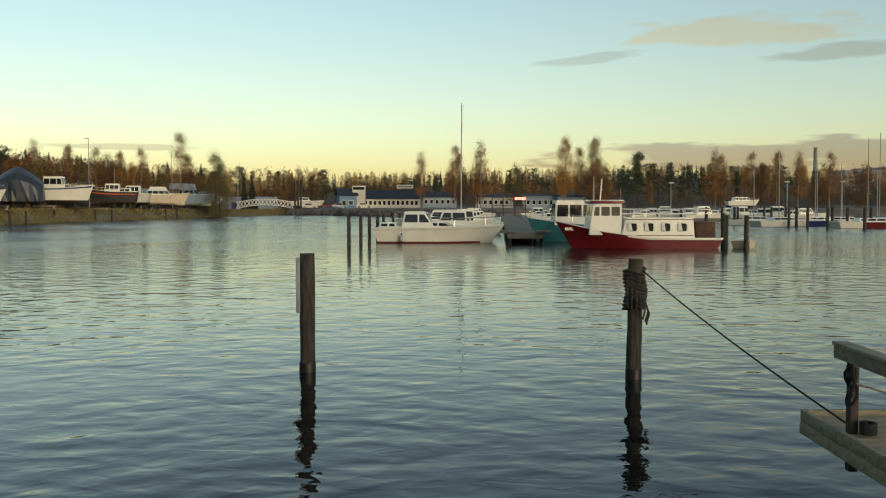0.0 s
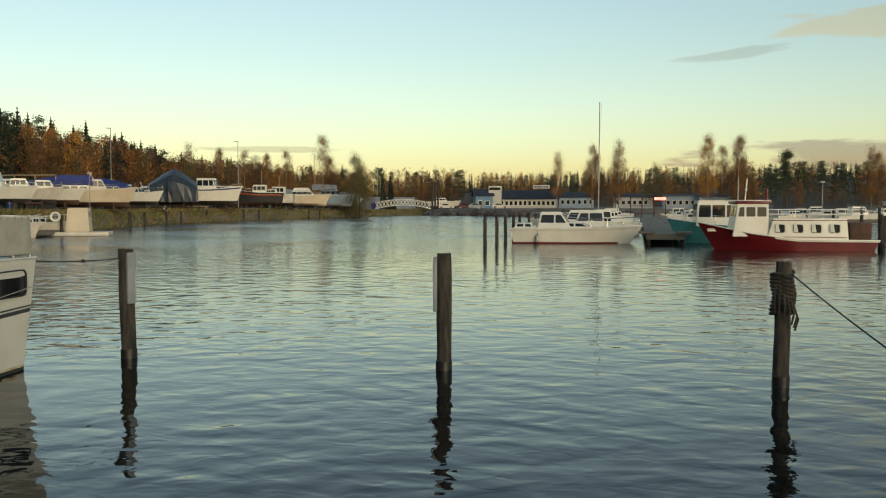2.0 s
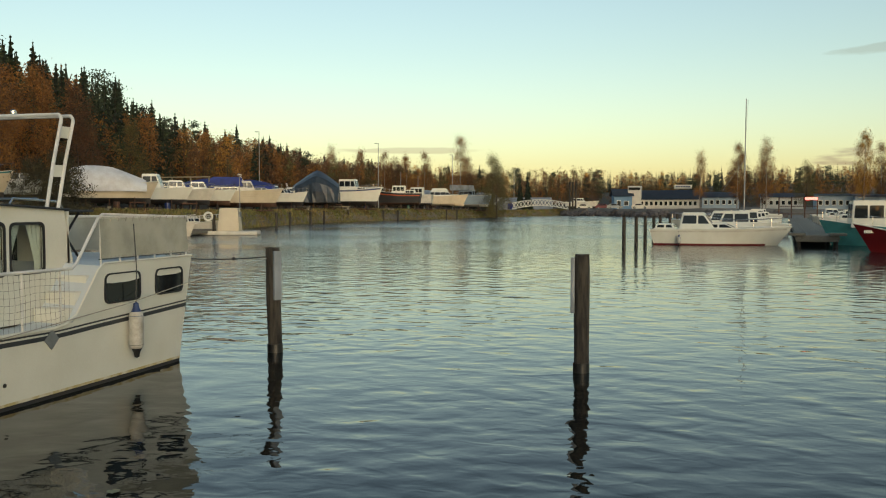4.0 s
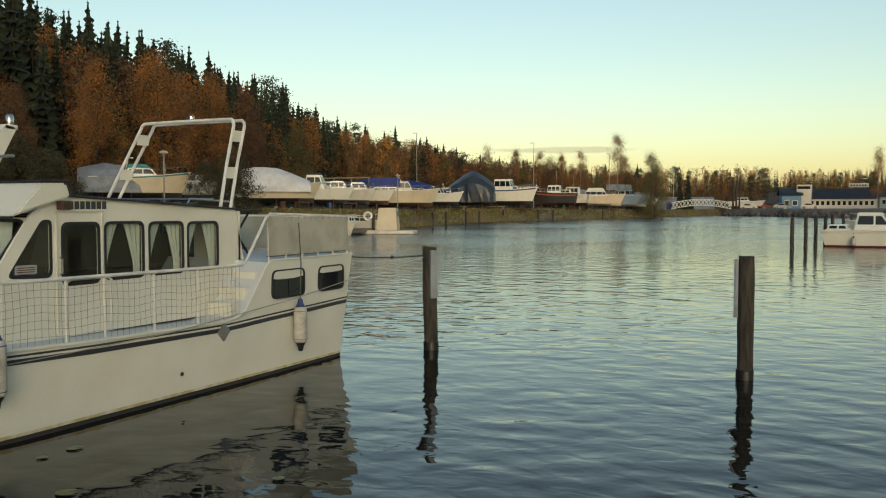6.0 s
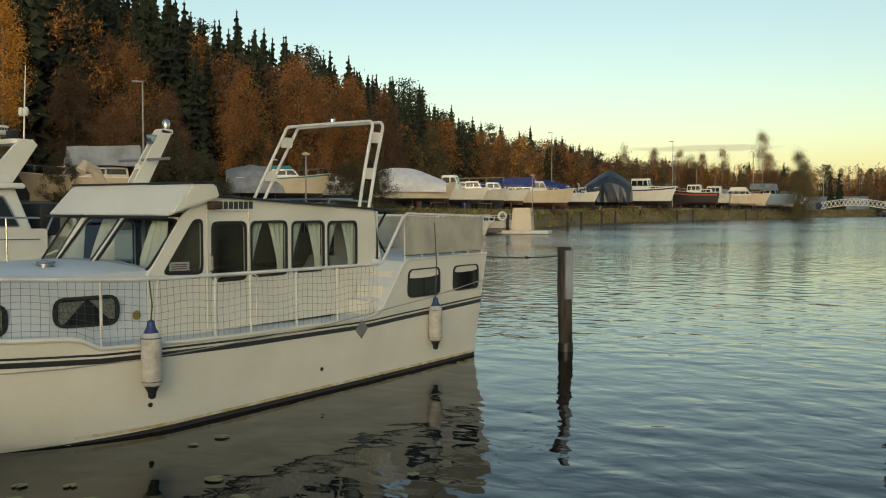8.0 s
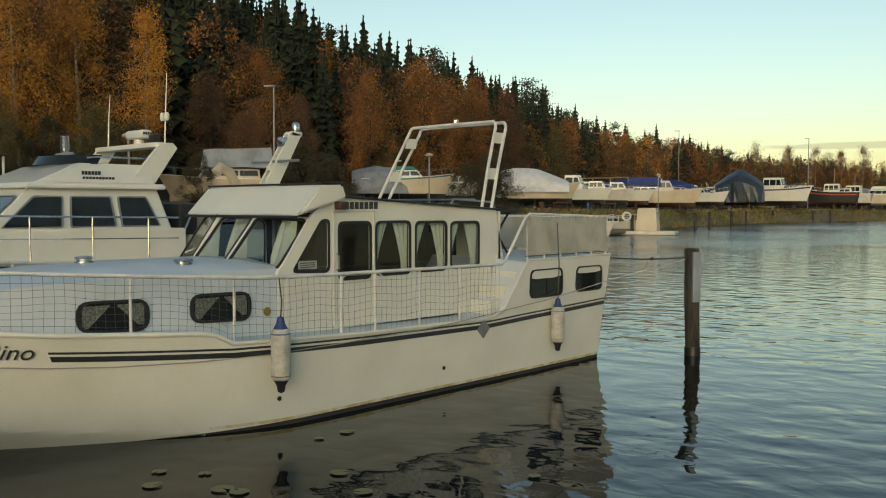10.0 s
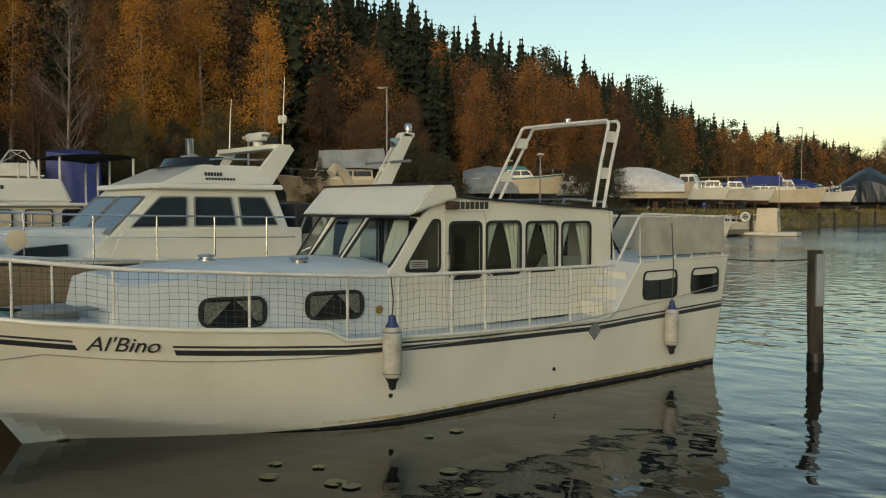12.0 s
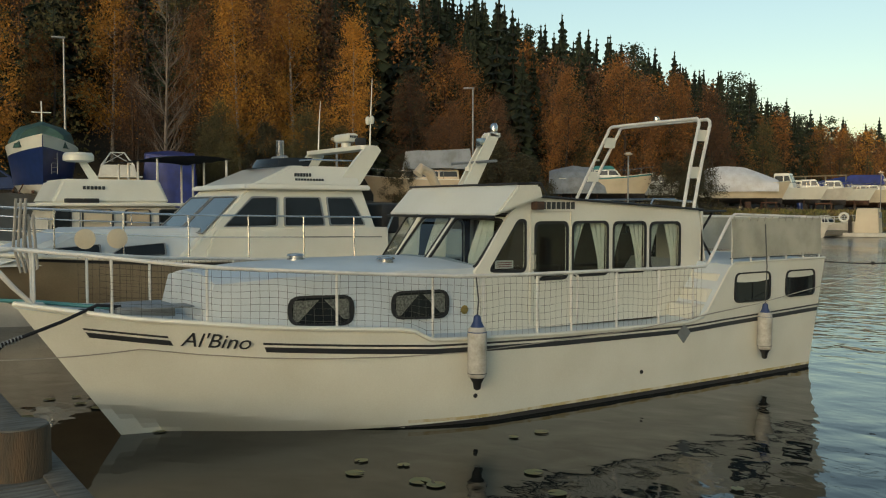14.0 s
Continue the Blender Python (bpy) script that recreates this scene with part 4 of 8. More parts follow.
    holes = [
        rounded([(Y(6.42), 1.63), (Y(6.98), 1.61), (Y(6.98), 2.23), (Y(6.86), 2.23)], 0.09),
        rounded([(Y(7.13), 1.5), (Y(7.66), 1.5), (Y(7.66), 2.2), (Y(7.13), 2.2)], 0.09),
        rounded([(Y(7.75), 1.52), (Y(8.36), 1.52), (Y(8.36), 2.2), (Y(7.75), 2.2)], 0.09),
        rounded([(Y(8.46), 1.53), (Y(9.06), 1.53), (Y(9.06), 2.19), (Y(8.46), 2.19)], 0.09),
        rounded([(Y(9.15), 1.54), (Y(9.74), 1.54), (Y(9.74), 2.18), (Y(9.15), 2.18)], 0.09),
    ]
    xc = 1.14
    for s in (1, -1):
        bm = bmesh.new()
        panel(bm, out, holes, 0.04, side_frame(s * xc, s))
        part("cabin_side", bm, GEL, e, smooth=False)
        # added dark sheet over the white inner face, standing in for indoor shade
        bm = bmesh.new()
        panel(bm, [(Y(6.5), 0.95), (Y(10.1), 0.95), (Y(10.1), 2.3), (Y(6.9), 2.3)], holes[1:], 0.006, side_frame(s * (xc - 0.046), s))
        part("cabin_shade_lining", bm, INTER, e, "dark lining added inside the cabin to stand in for its shade", smooth=False)
        for k, o in enumerate(holes):
            window(e, o, side_frame(s * xc, s), GLASS, BLACK, 0.02, "door_window" if k == 1 else "window")
            ys, zs2 = [p[0] for p in o], [p[1] for p in o]
            if k >= 2:
                curtain(e, min(ys), max(ys), min(zs2) - 0.03, max(zs2) + 0.02, s * (xc - 0.075), 0.15, s)
        # door leaf with its frame lines
        bm = bmesh.new()
        for y0, y1, z0, z1 in ((Y(7.045), Y(7.06), 0.95, 2.34), (Y(7.70), Y(7.715), 0.95, 2.34), (Y(7.045), Y(7.715), 2.33, 2.345)):
            box(bm, s * xc, y0, z0, s * (xc + 0.018), y1, z1)
        part("door_frame", bm, GELD, e)
        bm = bmesh.new()
        tube(bm, [(s * (xc + 0.01), Y(7.09), 1.62), (s * (xc + 0.05), Y(7.09), 1.64), (s * (xc + 0.05), Y(7.09), 1.8), (s * (xc + 0.01), Y(7.09), 1.82)], 0.01, 6)
        part("door_handle", bm, CHROME, e)
    bm = bmesh.new()
    box(bm, -xc + 0.05, Y(6.3), 0.86, xc - 0.05, Y(10.2), 0.89)
    part("cabin_floor", bm, INTER, e)
    # added dark sheet under the roof, so that the cabin looks dim
    bm = bmesh.new()
    box(bm, -xc + 0.06, Y(7.1), 2.27, xc - 0.06, Y(10.1), 2.285)
    part("shade_headlining", bm, INTER, e)
    # the last box is an added partition; it keeps the gaps between curtains dark
    bm = bmesh.new()
    for x0, y0, y1, z1 in ((-1.0, 7.9, 9.9, 1.55), (0.2, 7.9, 9.9, 1.5), (-0.2, 6.6, 7.0, 1.65), (-0.9, 9.85, 10.15, 2.0), (-0.98, 7.8, 10.1, 2.2)):
        box(bm, x0, Y(y0), 0.89, x0 + 0.75, Y(y1), z1, 0.03)
    part("furniture_and_dark_partition", bm, INTER, e, "dark saloon furniture with an added partition that darkens the windows")
    bm = bmesh.new()
    panel(bm, [(-xc, 0.9), (xc, 0.9), (xc, 2.33), (-xc, 2.33)], [rounded([(-0.3, 0.95), (0.3, 0.95), (0.3, 2.1), (-0.3, 2.1)], 0.05)], 0.04, Matrix(((-1, 0, 0, 0), (0, 0, 1, Y(10.22)), (0, 1, 0, 0), (0, 0, 0, 1))))
    part("cabin_aft_wall", bm, GEL, e, smooth=False)
    bm = bmesh.new()
    slab(bm, [(-0.3, 0.95), (0.3, 0.95), (0.3, 2.1), (-0.3, 2.1)], 0.03, Matrix(((-1, 0, 0, 0), (0, 0, 1, Y(10.2)), (0, 1, 0, 0), (0, 0, 0, 1))))
    part("aft_door", bm, TINT, e)
    # cabin roof, slightly crowned
    bm = bmesh.new()
    rows = []
    for y in (Y(6.98), Y(8), Y(9), Y(10.16)):
        rows.append([bm.verts.new((x, y, roof(y) + 0.06 * (1 - (x / 1.2) ** 2))) for x in (-1.19, -1.0, -0.5, 0, 0.5, 1.0, 1.19)])
    for a, b in zip(rows, rows[1:]):
        for k in range(6):
            bm.faces.new((a[k], a[k + 1], b[k + 1], b[k]))
    faces = list(bm.faces)
    bmesh.ops.solidify(bm, geom=faces, thickness=0.05)
    bmesh.ops.recalc_face_normals(bm, faces=bm.faces)
    part("cabin_roof", bm, GELD, e)
    for s in (1, -1):
        bm = bmesh.new()
        b4 = [(s * 1.195, y, roof(y) + 0.012) for y in (Y(6.98), Y(8), Y(9), Y(10.16))]
        tube(bm, b4, 0.014, 6)
        part("roof_edge_trim", bm, BLACK, e)
        bm = bmesh.new()
        bars(bm, Y(7.22), Y(7.78), roof(Y(7.5)) - 0.125, roof(Y(7.5)) - 0.035, 7, s * 1.146, s)
        part("registration_mark", bm, DARKSTRIPE, e, "small dark registration marking")
        bm = bmesh.new()
        box(bm, s * 1.14, Y(7.06), 2.36, s * 1.26, Y(7.18), 2.46, 0.012)
        part("side_light", bm, RUST, e, "dark red navigation light in a box")
    # wheelhouse roof with a deep slanted visor
    bm = bmesh.new()
    prism(bm, [(Y(6.44), 2.285), (Y(6.80), 2.655), (Y(7.14), 2.665), (Y(7.2), 2.5), (Y(6.9), 2.42)], -1.23, 1.23)
    bmesh.ops.bevel(bm, geom=list(bm.edges), offset=0.025, segments=2, affect="EDGES")
    part("wheelhouse_visor", bm, GEL, e)
    bm = bmesh.new()
    tube(bm, [(-1.22, Y(6.43), 2.275), (-0.6, Y(6.40), 2.275), (0.6, Y(6.40), 2.275), (1.22, Y(6.43), 2.275)], 0.017, 6)
    tube(bm, [(-1.23, Y(6.80), 2.672), (1.23, Y(6.80), 2.672), (1.23, Y(7.14), 2.682), (1.23, Y(7.24), 2.53)], 0.013, 6)
    part("visor_trim", bm, BLACK, e)
    # windscreen of four raked panes
    xs = [-1.14, -0.42, 0.34, 1.14]
    bot = lambda x: (x, Y(6.22) - 0.30 * (1 - (x / 1.14) ** 2), 1.63)
    top = lambda x: (x * 0.985, Y(6.70) - 0.22 * (1 - (x / 1.14) ** 2), 2.30)
    for a, b in zip(xs, xs[1:]):
        p0, p1, p2, p3 = (Vector(k) for k in (bot(a), bot(b), top(b), top(a)))
        ux = (p1 - p0).normalized()
        nn = ux.cross(p3 - p0).normalized()
        uy = nn.cross(ux)
        fr = Matrix.Translation(p0) @ Matrix((ux, uy, nn)).transposed().to_4x4()
        inv = fr.inverted()
        q2 = [inv @ p for p in (p0, p1, p2, p3)]
        o = [(p.x, p.y) for p in q2]
        c = Vector((sum(p[0] for p in o) / 4, sum(p[1] for p in o) / 4))
        hole = rounded([tuple(c + (Vector(p) - c) * 0.90) for p in o], 0.09)
        bm = bmesh.new()
        panel(bm, o, [hole], 0.035, fr)
        part("windscreen_frame", bm, GEL, e, smooth=False)
        window(e, hole, fr, GLASS, BLACK, 0.02, "windscreen")
    for x in (-0.9, -0.25, 0.75):
        bm = bmesh.new()
        vs = []
        for j in range(9):
            z = 1.62 + j * 0.08
            vs.append([bm.verts.new((x + u * 0.05 * (1.6 - abs(j - 2) * 0.1), Y(6.55) + 0.02 * math.sin(u * 3 + j * 0.3) + j * 0.02, z)) for u in range(-3, 4)])
        for a, b in zip(vs, vs[1:]):
            for k in range(6):
                bm.faces.new((a[k], a[k + 1], b[k + 1], b[k]))
        part("curtain", bm, CURTAIN, e, "pale curtain hanging behind the windscreen")
    # fore trunk with two port windows a side
    bm = bmesh.new()
    rows = []
    for y, w, z0, z1 in ((Y(3.08), 0.72, 1.12, 1.24), (Y(3.2), 0.80, 1.12, 1.62), (Y(3.9), 1.0, 1.08, 1.68), (Y(5.0), 1.13, 0.9, 1.70), (Y(6.3), 1.14, 0.88, 1.70)):
        rows.append([bm.verts.new(p) for p in ((-w, y, z0), (-w * 0.965, y, z1 - 0.025), (-w * 0.92, y, z1), (-w * 0.4, y, z1 + 0.07), (w * 0.4, y, z1 + 0.07), (w * 0.92, y, z1), (w * 0.965, y, z1 - 0.025), (w, y, z0))])
    for a, b in zip(rows, rows[1:]):
        for k in range(7):
            bm.faces.new((a[k], a[k + 1], b[k + 1], b[k]))
    bm.faces.new(rows[0])
    bmesh.ops.recalc_face_normals(bm, faces=bm.faces)
    part("fore_trunk", bm, DECK, e, "pale blue-white painted trunk cabin")
    for s in (1, -1):
        for y0, y1, x0, x1 in ((Y(3.92), Y(4.62), 1.0, 1.075), (Y(5.1), Y(5.82), 1.128, 1.138)):
            ang = math.atan2(x1 - x0, y1 - y0)
            yc, xm = (y0 + y1) / 2, s * ((x0 + x1) / 2 + 0.0)
            fr = Matrix.Translation((xm, yc, 0)) @ Matrix.Rotation(-s * ang, 4, "Z") @ Matrix.Translation((-xm, -yc, 0)) @ side_frame(xm + s * 0.012, s)
            o = rounded([(y0, 1.16), (y1, 1.13), (y1, 1.44), (y0, 1.45)], 0.13)
            window(e, o, fr, TINT, BLACK, 0.022)
            for corner in ((0.05, 0.14, 0.46, 0.05), (0.86, 0.95, 0.95, 0.54)):
                bm = bmesh.new()
                slab(bm, [(y0 + (y1 - y0) * u, w) for u, w in zip(corner, (1.19, 1.19, 1.41, 1.41))], 0.002, fr @ Matrix.Translation((0, 0, 0.0025)))
                part("port_curtain", bm, DIMCURTAIN, e, "small patterned curtain in the port window")
    for x, y, z in ((0.55, Y(5.35), 1.745), (-0.3, Y(4.6), 1.77)):
        bm = bmesh.new()
        lathe(bm, [(0.11, z - 0.03), (0.11, z + 0.005), (0.085, z + 0.01), (0.085, z + 0.035), (0.11, z + 0.04), (0.10, z + 0.06), (0.03, z + 0.07)], 18, (x, y))
        part("deck_vent", bm, CHROME, e, "round stainless steel deck vent")
    # hatch and anchor box on the foredeck
    bm = bmesh.new()
    box(bm, -0.25, Y(2.35), 1.22, 0.30, Y(2.95), 1.38, 0.02)
    part("anchor_box", bm, STEEL, e, "grey metal box on the foredeck")
    # rails
    rail_mat = WHITEPIPE
    for s in (1, -1):
        top_line = []
        for k in range(15):
            y = h.bow + (Y(9.62) - h.bow) * (k / 14)
            p = h.point(y, 1.0, s)
            top_line.append((p.x - s * 0.06 * (1 if k else 0), p.y - (0.10 if k == 0 else 0), float(np.interp(y, [h.bow, Y(2.2), Y(3.0), Y(5.8), Y(9.6)], [1.99, 1.90, 1.80, 1.63, 1.60]))))
        top_line += [(s * 1.66, Y(9.72), 1.66), (s * 1.66, Y(10.16), 2.24), (s * 1.66, Y(10.25), 2.29), (s * 1.62, Y(12.3), 2.235)]
        bm = bmesh.new()
        tube(bm, top_line, 0.021, 8)
        part("hand_rail", bm, rail_mat, e, "white painted tubular hand rail")
        for y in (Y(1.62), Y(2.25), Y(3.05), Y(4.25), Y(5.3), Y(5.95), Y(6.72), Y(7.25), Y(8.0), Y(8.75), Y(9.4)):
            p = h.point(y, 1.0, s)
            z = float(np.interp(y, [h.bow, Y(2.2), Y(3.0), Y(5.8), Y(9.6)], [1.99, 1.90, 1.80, 1.63, 1.60]))
            bm = bmesh.new()
            tube(bm, [(p.x - s * 0.07, p.y, p.z - 0.03), (p.x - s * 0.07, p.y, z)], 0.015, 8)
            part("stanchion", bm, rail_mat, e)
        # gate frame
        bm = bmesh.new()
        tube(bm, [(s * 1.66, Y(6.74), 1.0), (s * 1.66, Y(6.74), 1.57), (s * 1.66, Y(6.80), 1.605), (s * 1.66, Y(7.30), 1.605), (s * 1.66, Y(7.36), 1.57), (s * 1.66, Y(7.36), 1.0)], 0.016, 8)
        part("rail_gate", bm, rail_mat, e)
        # netting between rail and deck
        bm = bmesh.new()
        ys = np.arange(h.bow + 0.7, Y(9.6), 0.085)
        def netpt(y, t):
            p = h.point(float(y), 1.0, s)
            z = float(np.interp(y, [h.bow, Y(2.2), Y(3.0), Y(5.8), Y(9.6)], [1.99, 1.90, 1.80, 1.63, 1.60]))
            sag = 0.02 * math.sin(float(y) * 7)
            return Vector((p.x - s * (0.055 + 0.012 * math.sin(float(y) * 5 + t * 6)), p.y, p.z + 0.02 + (z - p.z - 0.04) * t + sag * math.sin(t * math.pi)))
        for y in ys:
            tube(bm, [netpt(y, t) for t in (0, 0.5, 1)], 0.0020, 3)
        for t in np.linspace(0.0, 1.0, 9):
            tube(bm, [netpt(y, t) for y in ys[::2]], 0.0020, 3)
        part("safety_net", bm, NET, e, "thin grey square-mesh safety netting", smooth=False)
    # bow pulpit hoop, hanging loops
    bm = bmesh.new()
    a = h.point(h.bow + 0.02, 1, 1)
    for s in (-1, 1):
        tube(bm, [(s * 0.10, a.y - 0.06, 1.985), (s * 0.11, a.y - 0.18, 1.965), (s * 0.11, a.y - 0.235, 1.91), (s * 0.11, a.y - 0.21, 1.83), (s * 0.09, a.y - 0.02, 1.60), (s * 0.06, a.y + 0.18, 1.39)], 0.021, 8)
    tube(bm, [(-0.11, a.y - 0.2, 1.95), (0.11, a.y - 0.2, 1.95)], 0.018, 8)
    part("pulpit", bm, rail_mat, e)
    # paper notice in the first side window, brass plate on the trunk
    bm = bmesh.new()
    slab(bm, [(Y(6.52), 1.655), (Y(6.80), 1.65), (Y(6.80), 1.75), (Y(6.52), 1.755)], 0.002, side_frame(xc - 0.012, 1))
    nt = part("notice", bm, NOTICE, e, "white paper notice with red print")
    bm = bmesh.new()
    for k in range(3):
        box(bm, xc - 0.011, Y(6.55), 1.672 + k * 0.024, xc - 0.0095, Y(6.77), 1.682 + k * 0.024)
    part("print_bar", bm, RED, nt)
    bm = bmesh.new()
    lathe(bm, [(0.02, 0), (0.05, 0.004), (0.052, 0.010), (0.02, 0.012)], 18)
    rot_bm(bm, Matrix.Translation((1.141, Y(6.06), 1.2)) @ Matrix.Rotation(radians(90), 4, "Y"))
    part("vent_plate", bm, BRASS, e, "round brass vent plate")
    bm = bmesh.new()
    for y in (2.02, 2.32):
        tube(bm, [(0.2, Y(y), 1.25), (0.2, Y(y), 1.36), (0.2, Y(y + 0.12), 1.36), (0.2, Y(y + 0.12), 1.25)], 0.022, 8)
    part("mooring_cleat", bm, BLACK, e)
    # boarding ladder folded on the foredeck
    bm = bmesh.new()
    for k in range(7):
        box(bm, 0.42 + 0.05 * k, Y(2.5), 1.385, 0.45 + 0.05 * k, Y(3.0), 1.40, 0.004)
    part("folded_ladder", bm, STEEL, e, "folded grey boarding ladder")
    # steps up to the stern deck
    for s in (1, -1):
        bm = bmesh.new()
        for k in range(3):
            box(bm, s * 1.16, Y(9.5) + k * 0.22, 0.88, s * 1.62, Y(9.74) + k * 0.22, 1.08 + k * 0.2, 0.012)
        part("deck_step", bm, GEL, e)
    # stern deck guard: canvas dodger on a tube frame
    for s in (1, -1):
        bm = bmesh.new()
        vs = []
        for k in range(25):
            y = Y(10.22) + (Y(12.28) - Y(10.22)) * k / 24
            vs.append([bm.verts.new((s * (1.645 + 0.012 * math.sin(k * 1.1 + j * 0.8)), y, 1.69 + (2.23 - 1.69) * j / 6)) for j in range(7)])
        for a, b in zip(vs, vs[1:]):
            for j in range(6):
                bm.faces.new((a[j], b[j], b[j + 1], a[j + 1]))
        part("canvas_dodger", bm, CANVAS, e, "stained grey-green canvas screen laced to the rail")
        for k in range(6):
            bm = bmesh.new()
            y = Y(10.25) + k * 0.405
            tube(bm, [(s * 1.62, y, 1.6), (s * 1.62, y, 2.25)], 0.014, 8)
            part("stanchion", bm, rail_mat, e)
        bm = bmesh.new()
        tube(bm, [(s * 1.62, Y(10.22), 1.68), (s * 1.6, Y(12.3), 1.68)], 0.010, 8)
        part("lower_rail", bm, CHROME, e)
        bm = bmesh.new()
        for k in range(26):
            box(bm, s * 1.655, Y(10.26) + k * 0.08, 1.705, s * 1.664, Y(10.275) + k * 0.08, 1.72)
            if k % 2 == 0:
                tube(bm, [(s * 1.66, Y(10.26) + k * 0.08, 2.19), (s * 1.67, Y(10.27) + k * 0.08, 2.25)], 0.006, 4)
        part("lacing", bm, WROPE, e, "eyelets and pale lacing of the screen")
    bm = bmesh.new()
    vs = []
    for k in range(17):
        x = -1.6 + 3.2 * k / 16
        vs.append([bm.verts.new((x, Y(12.29) + 0.01 * math.sin(k * 1.3 + j), 1.69 + 0.09 * j)) for j in range(7)])
    for a, b in zip(vs, vs[1:]):
        for j in range(6):
            bm.faces.new((a[j], b[j], b[j + 1], a[j + 1]))
    part("canvas_dodger", bm, CANVAS, e, "stained grey-green canvas screen laced to the rail")
    bm = bmesh.new()
    tube(bm, [(-1.62, Y(12.3), 2.235), (1.62, Y(12.3), 2.235)], 0.02, 8)
    part("hand_rail", bm, rail_mat, e)
    # folding table on the stern deck
    bm = bmesh.new()
    box(bm, -0.55, Y(10.5), 2.31, 0.65, Y(11.35), 2.345, 0.008)
    for x in (-0.4, 0.5):
        tube(bm, [(x, Y(10.6), 1.62), (x, Y(11.2), 2.31)], 0.018, 6)
        tube(bm, [(x, Y(11.2), 1.62), (x, Y(10.6), 2.31)], 0.018, 6)
    part("folding_table", bm, BLACK, e, "black folding table on the stern deck")
    # goal-post arch over the stern
    arch = []
    for s in (1, -1):
        for dy in (0.0, 0.235):
            y0, y1, tw = Y(9.80) + dy * 0.9, Y(10.26) + dy, 1.0 if s > 0 else 0.78
            pts = [(s * 1.14, y0, roof(y0)), (s * (1.14 + tw) / 2, (y0 + y1) / 2, 3.0), (s * (tw + 0.02), y1 - 0.01, 3.57), (s * (tw + 0.005), y1, 3.62), (s * (tw - 0.04), y1 + 0.01, 3.655)]
            bm = bmesh.new()
            tube(bm, pts, 0.024, 8)
            part("arch_leg", bm, rail_mat, e)
        for t in (0.42, 0.86):
            bm = bmesh.new()
            yy, zz, xx = Y(9.80) + 0.46 * t, roof(Y(9.8)) + 1.22 * t, 1.14 - (0.14 if s > 0 else 0.36) * t
            slab(bm, [(yy - 0.01, zz - 0.08), (yy + 0.22, zz - 0.08), (yy + 0.27, zz + 0.08), (yy + 0.04, zz + 0.08)], 0.012, side_frame(s * xx, s))
            part("arch_plate", bm, GEL, e)
    for dy in (0.01, 0.245):
        bm = bmesh.new()
        tube(bm, [(-0.75, Y(10.26) + dy, 3.655), (0, Y(10.26) + dy, 3.66), (0.97, Y(10.26) + dy, 3.655)], 0.024, 8)
        part("arch_bar", bm, rail_mat, e)
    bm = bmesh.new()
    lathe(bm, [(0.03, 3.68), (0.045, 3.70), (0.045, 3.74), (0.02, 3.76)], 10, (0.1, Y(10.38)))
    part("anchor_light", bm, CHROME, e)
    bm = bmesh.new()
    tube(bm, [(-1.05, Y(9.75), 2.5), (1.05, Y(9.75), 2.5)], 0.014, 6)
    tube(bm, [(1.1, Y(9.2), 2.43), (1.1, Y(9.25), 2.50), (1.1, Y(10.1), 2.46), (1.1, Y(10.15), 2.38)], 0.014, 6)
    part("roof_rail", bm, CHROME, e)
    # folding mast with lights
    for s in (1, -1):
        bm = bmesh.new()
        slab(bm, rounded([(Y(6.80), 2.66), (Y(7.02), 2.66), (Y(7.40), 3.34), (Y(7.24), 3.38)], 0.03), 0.03, side_frame(0.07 * s, s))
        part("mast_cheek", bm, GEL, e)
    bm = bmesh.new()
    box(bm, -0.07, Y(7.24), 3.32, 0.07, Y(7.42), 3.38, 0.01)
    box(bm, -0.05, Y(6.92), 2.86, 0.05, Y(7.12), 2.92)
    part("mast_head", bm, GEL, e)
    bm = bmesh.new()
    box(bm, -0.06, Y(7.10), 3.18, 0.06, Y(7.22), 3.30, 0.012)
    part("mast_light", bm, CHROME, e)
    bm = bmesh.new()
    lathe(bm, [(0.045, 3.38), (0.05, 3.40), (0.05, 3.48), (0.03, 3.51)], 12, (0, Y(7.36)))
    part("masthead_light", bm, CHROME, e)
    bm = bmesh.new()
    tube(bm, [(-0.5, Y(7.02), 2.98), (0.5, Y(7.02), 2.98)], 0.018, 6)
    part("mast_spreader", bm, STEEL, e)
    bm = bmesh.new()
    tube(bm, [(-0.75, Y(6.95), 2.64), (-0.75, Y(6.82), 2.86), (-0.75, Y(6.68), 2.92), (-0.75, Y(6.62), 2.84)], 0.07, 10)
    part("vent_cowl", bm, BEIGE, e, "curved beige ventilation cowl")
    # hull fittings
    bm = bmesh.new()
    p = h.point(Y(9.16), 0.86, 1, 0.012)
    slab(bm, [(-0.09, -0.09), (0.09, -0.09), (0.09, 0.09), (-0.09, 0.09)], 0.02, Matrix.Translation(p) @ Matrix.Rotation(radians(45), 4, "X") @ side_frame(0, 1))
    part("hull_plate", bm, STEEL, e, "grey diamond-shaped metal plate")
    for y, z in ((Y(5.78), 0.31), (Y(8.42), 0.31)):
        bm = bmesh.new()
        p = h.point(y, z / h.sheer(y), 1, 0.004)
        tube(bm, [p - Vector((0.02, 0, 0)), p + Vector((0.008, 0, 0))], 0.025, 12)
        part("drain", bm, BLACK, e)
    bm = bmesh.new()
    tube(bm, [(0.9, Y(12.1), 0.62), (0.9, Y(12.42), 0.62), (0.9, Y(12.46), 0.56), (0.9, Y(12.42), 0.5)], 0.02, 8)
    tube(bm, [(1.2, Y(12.1), 0.62), (1.2, Y(12.42), 0.62), (1.2, Y(12.46), 0.56), (1.2, Y(12.42), 0.5)], 0.02, 8)
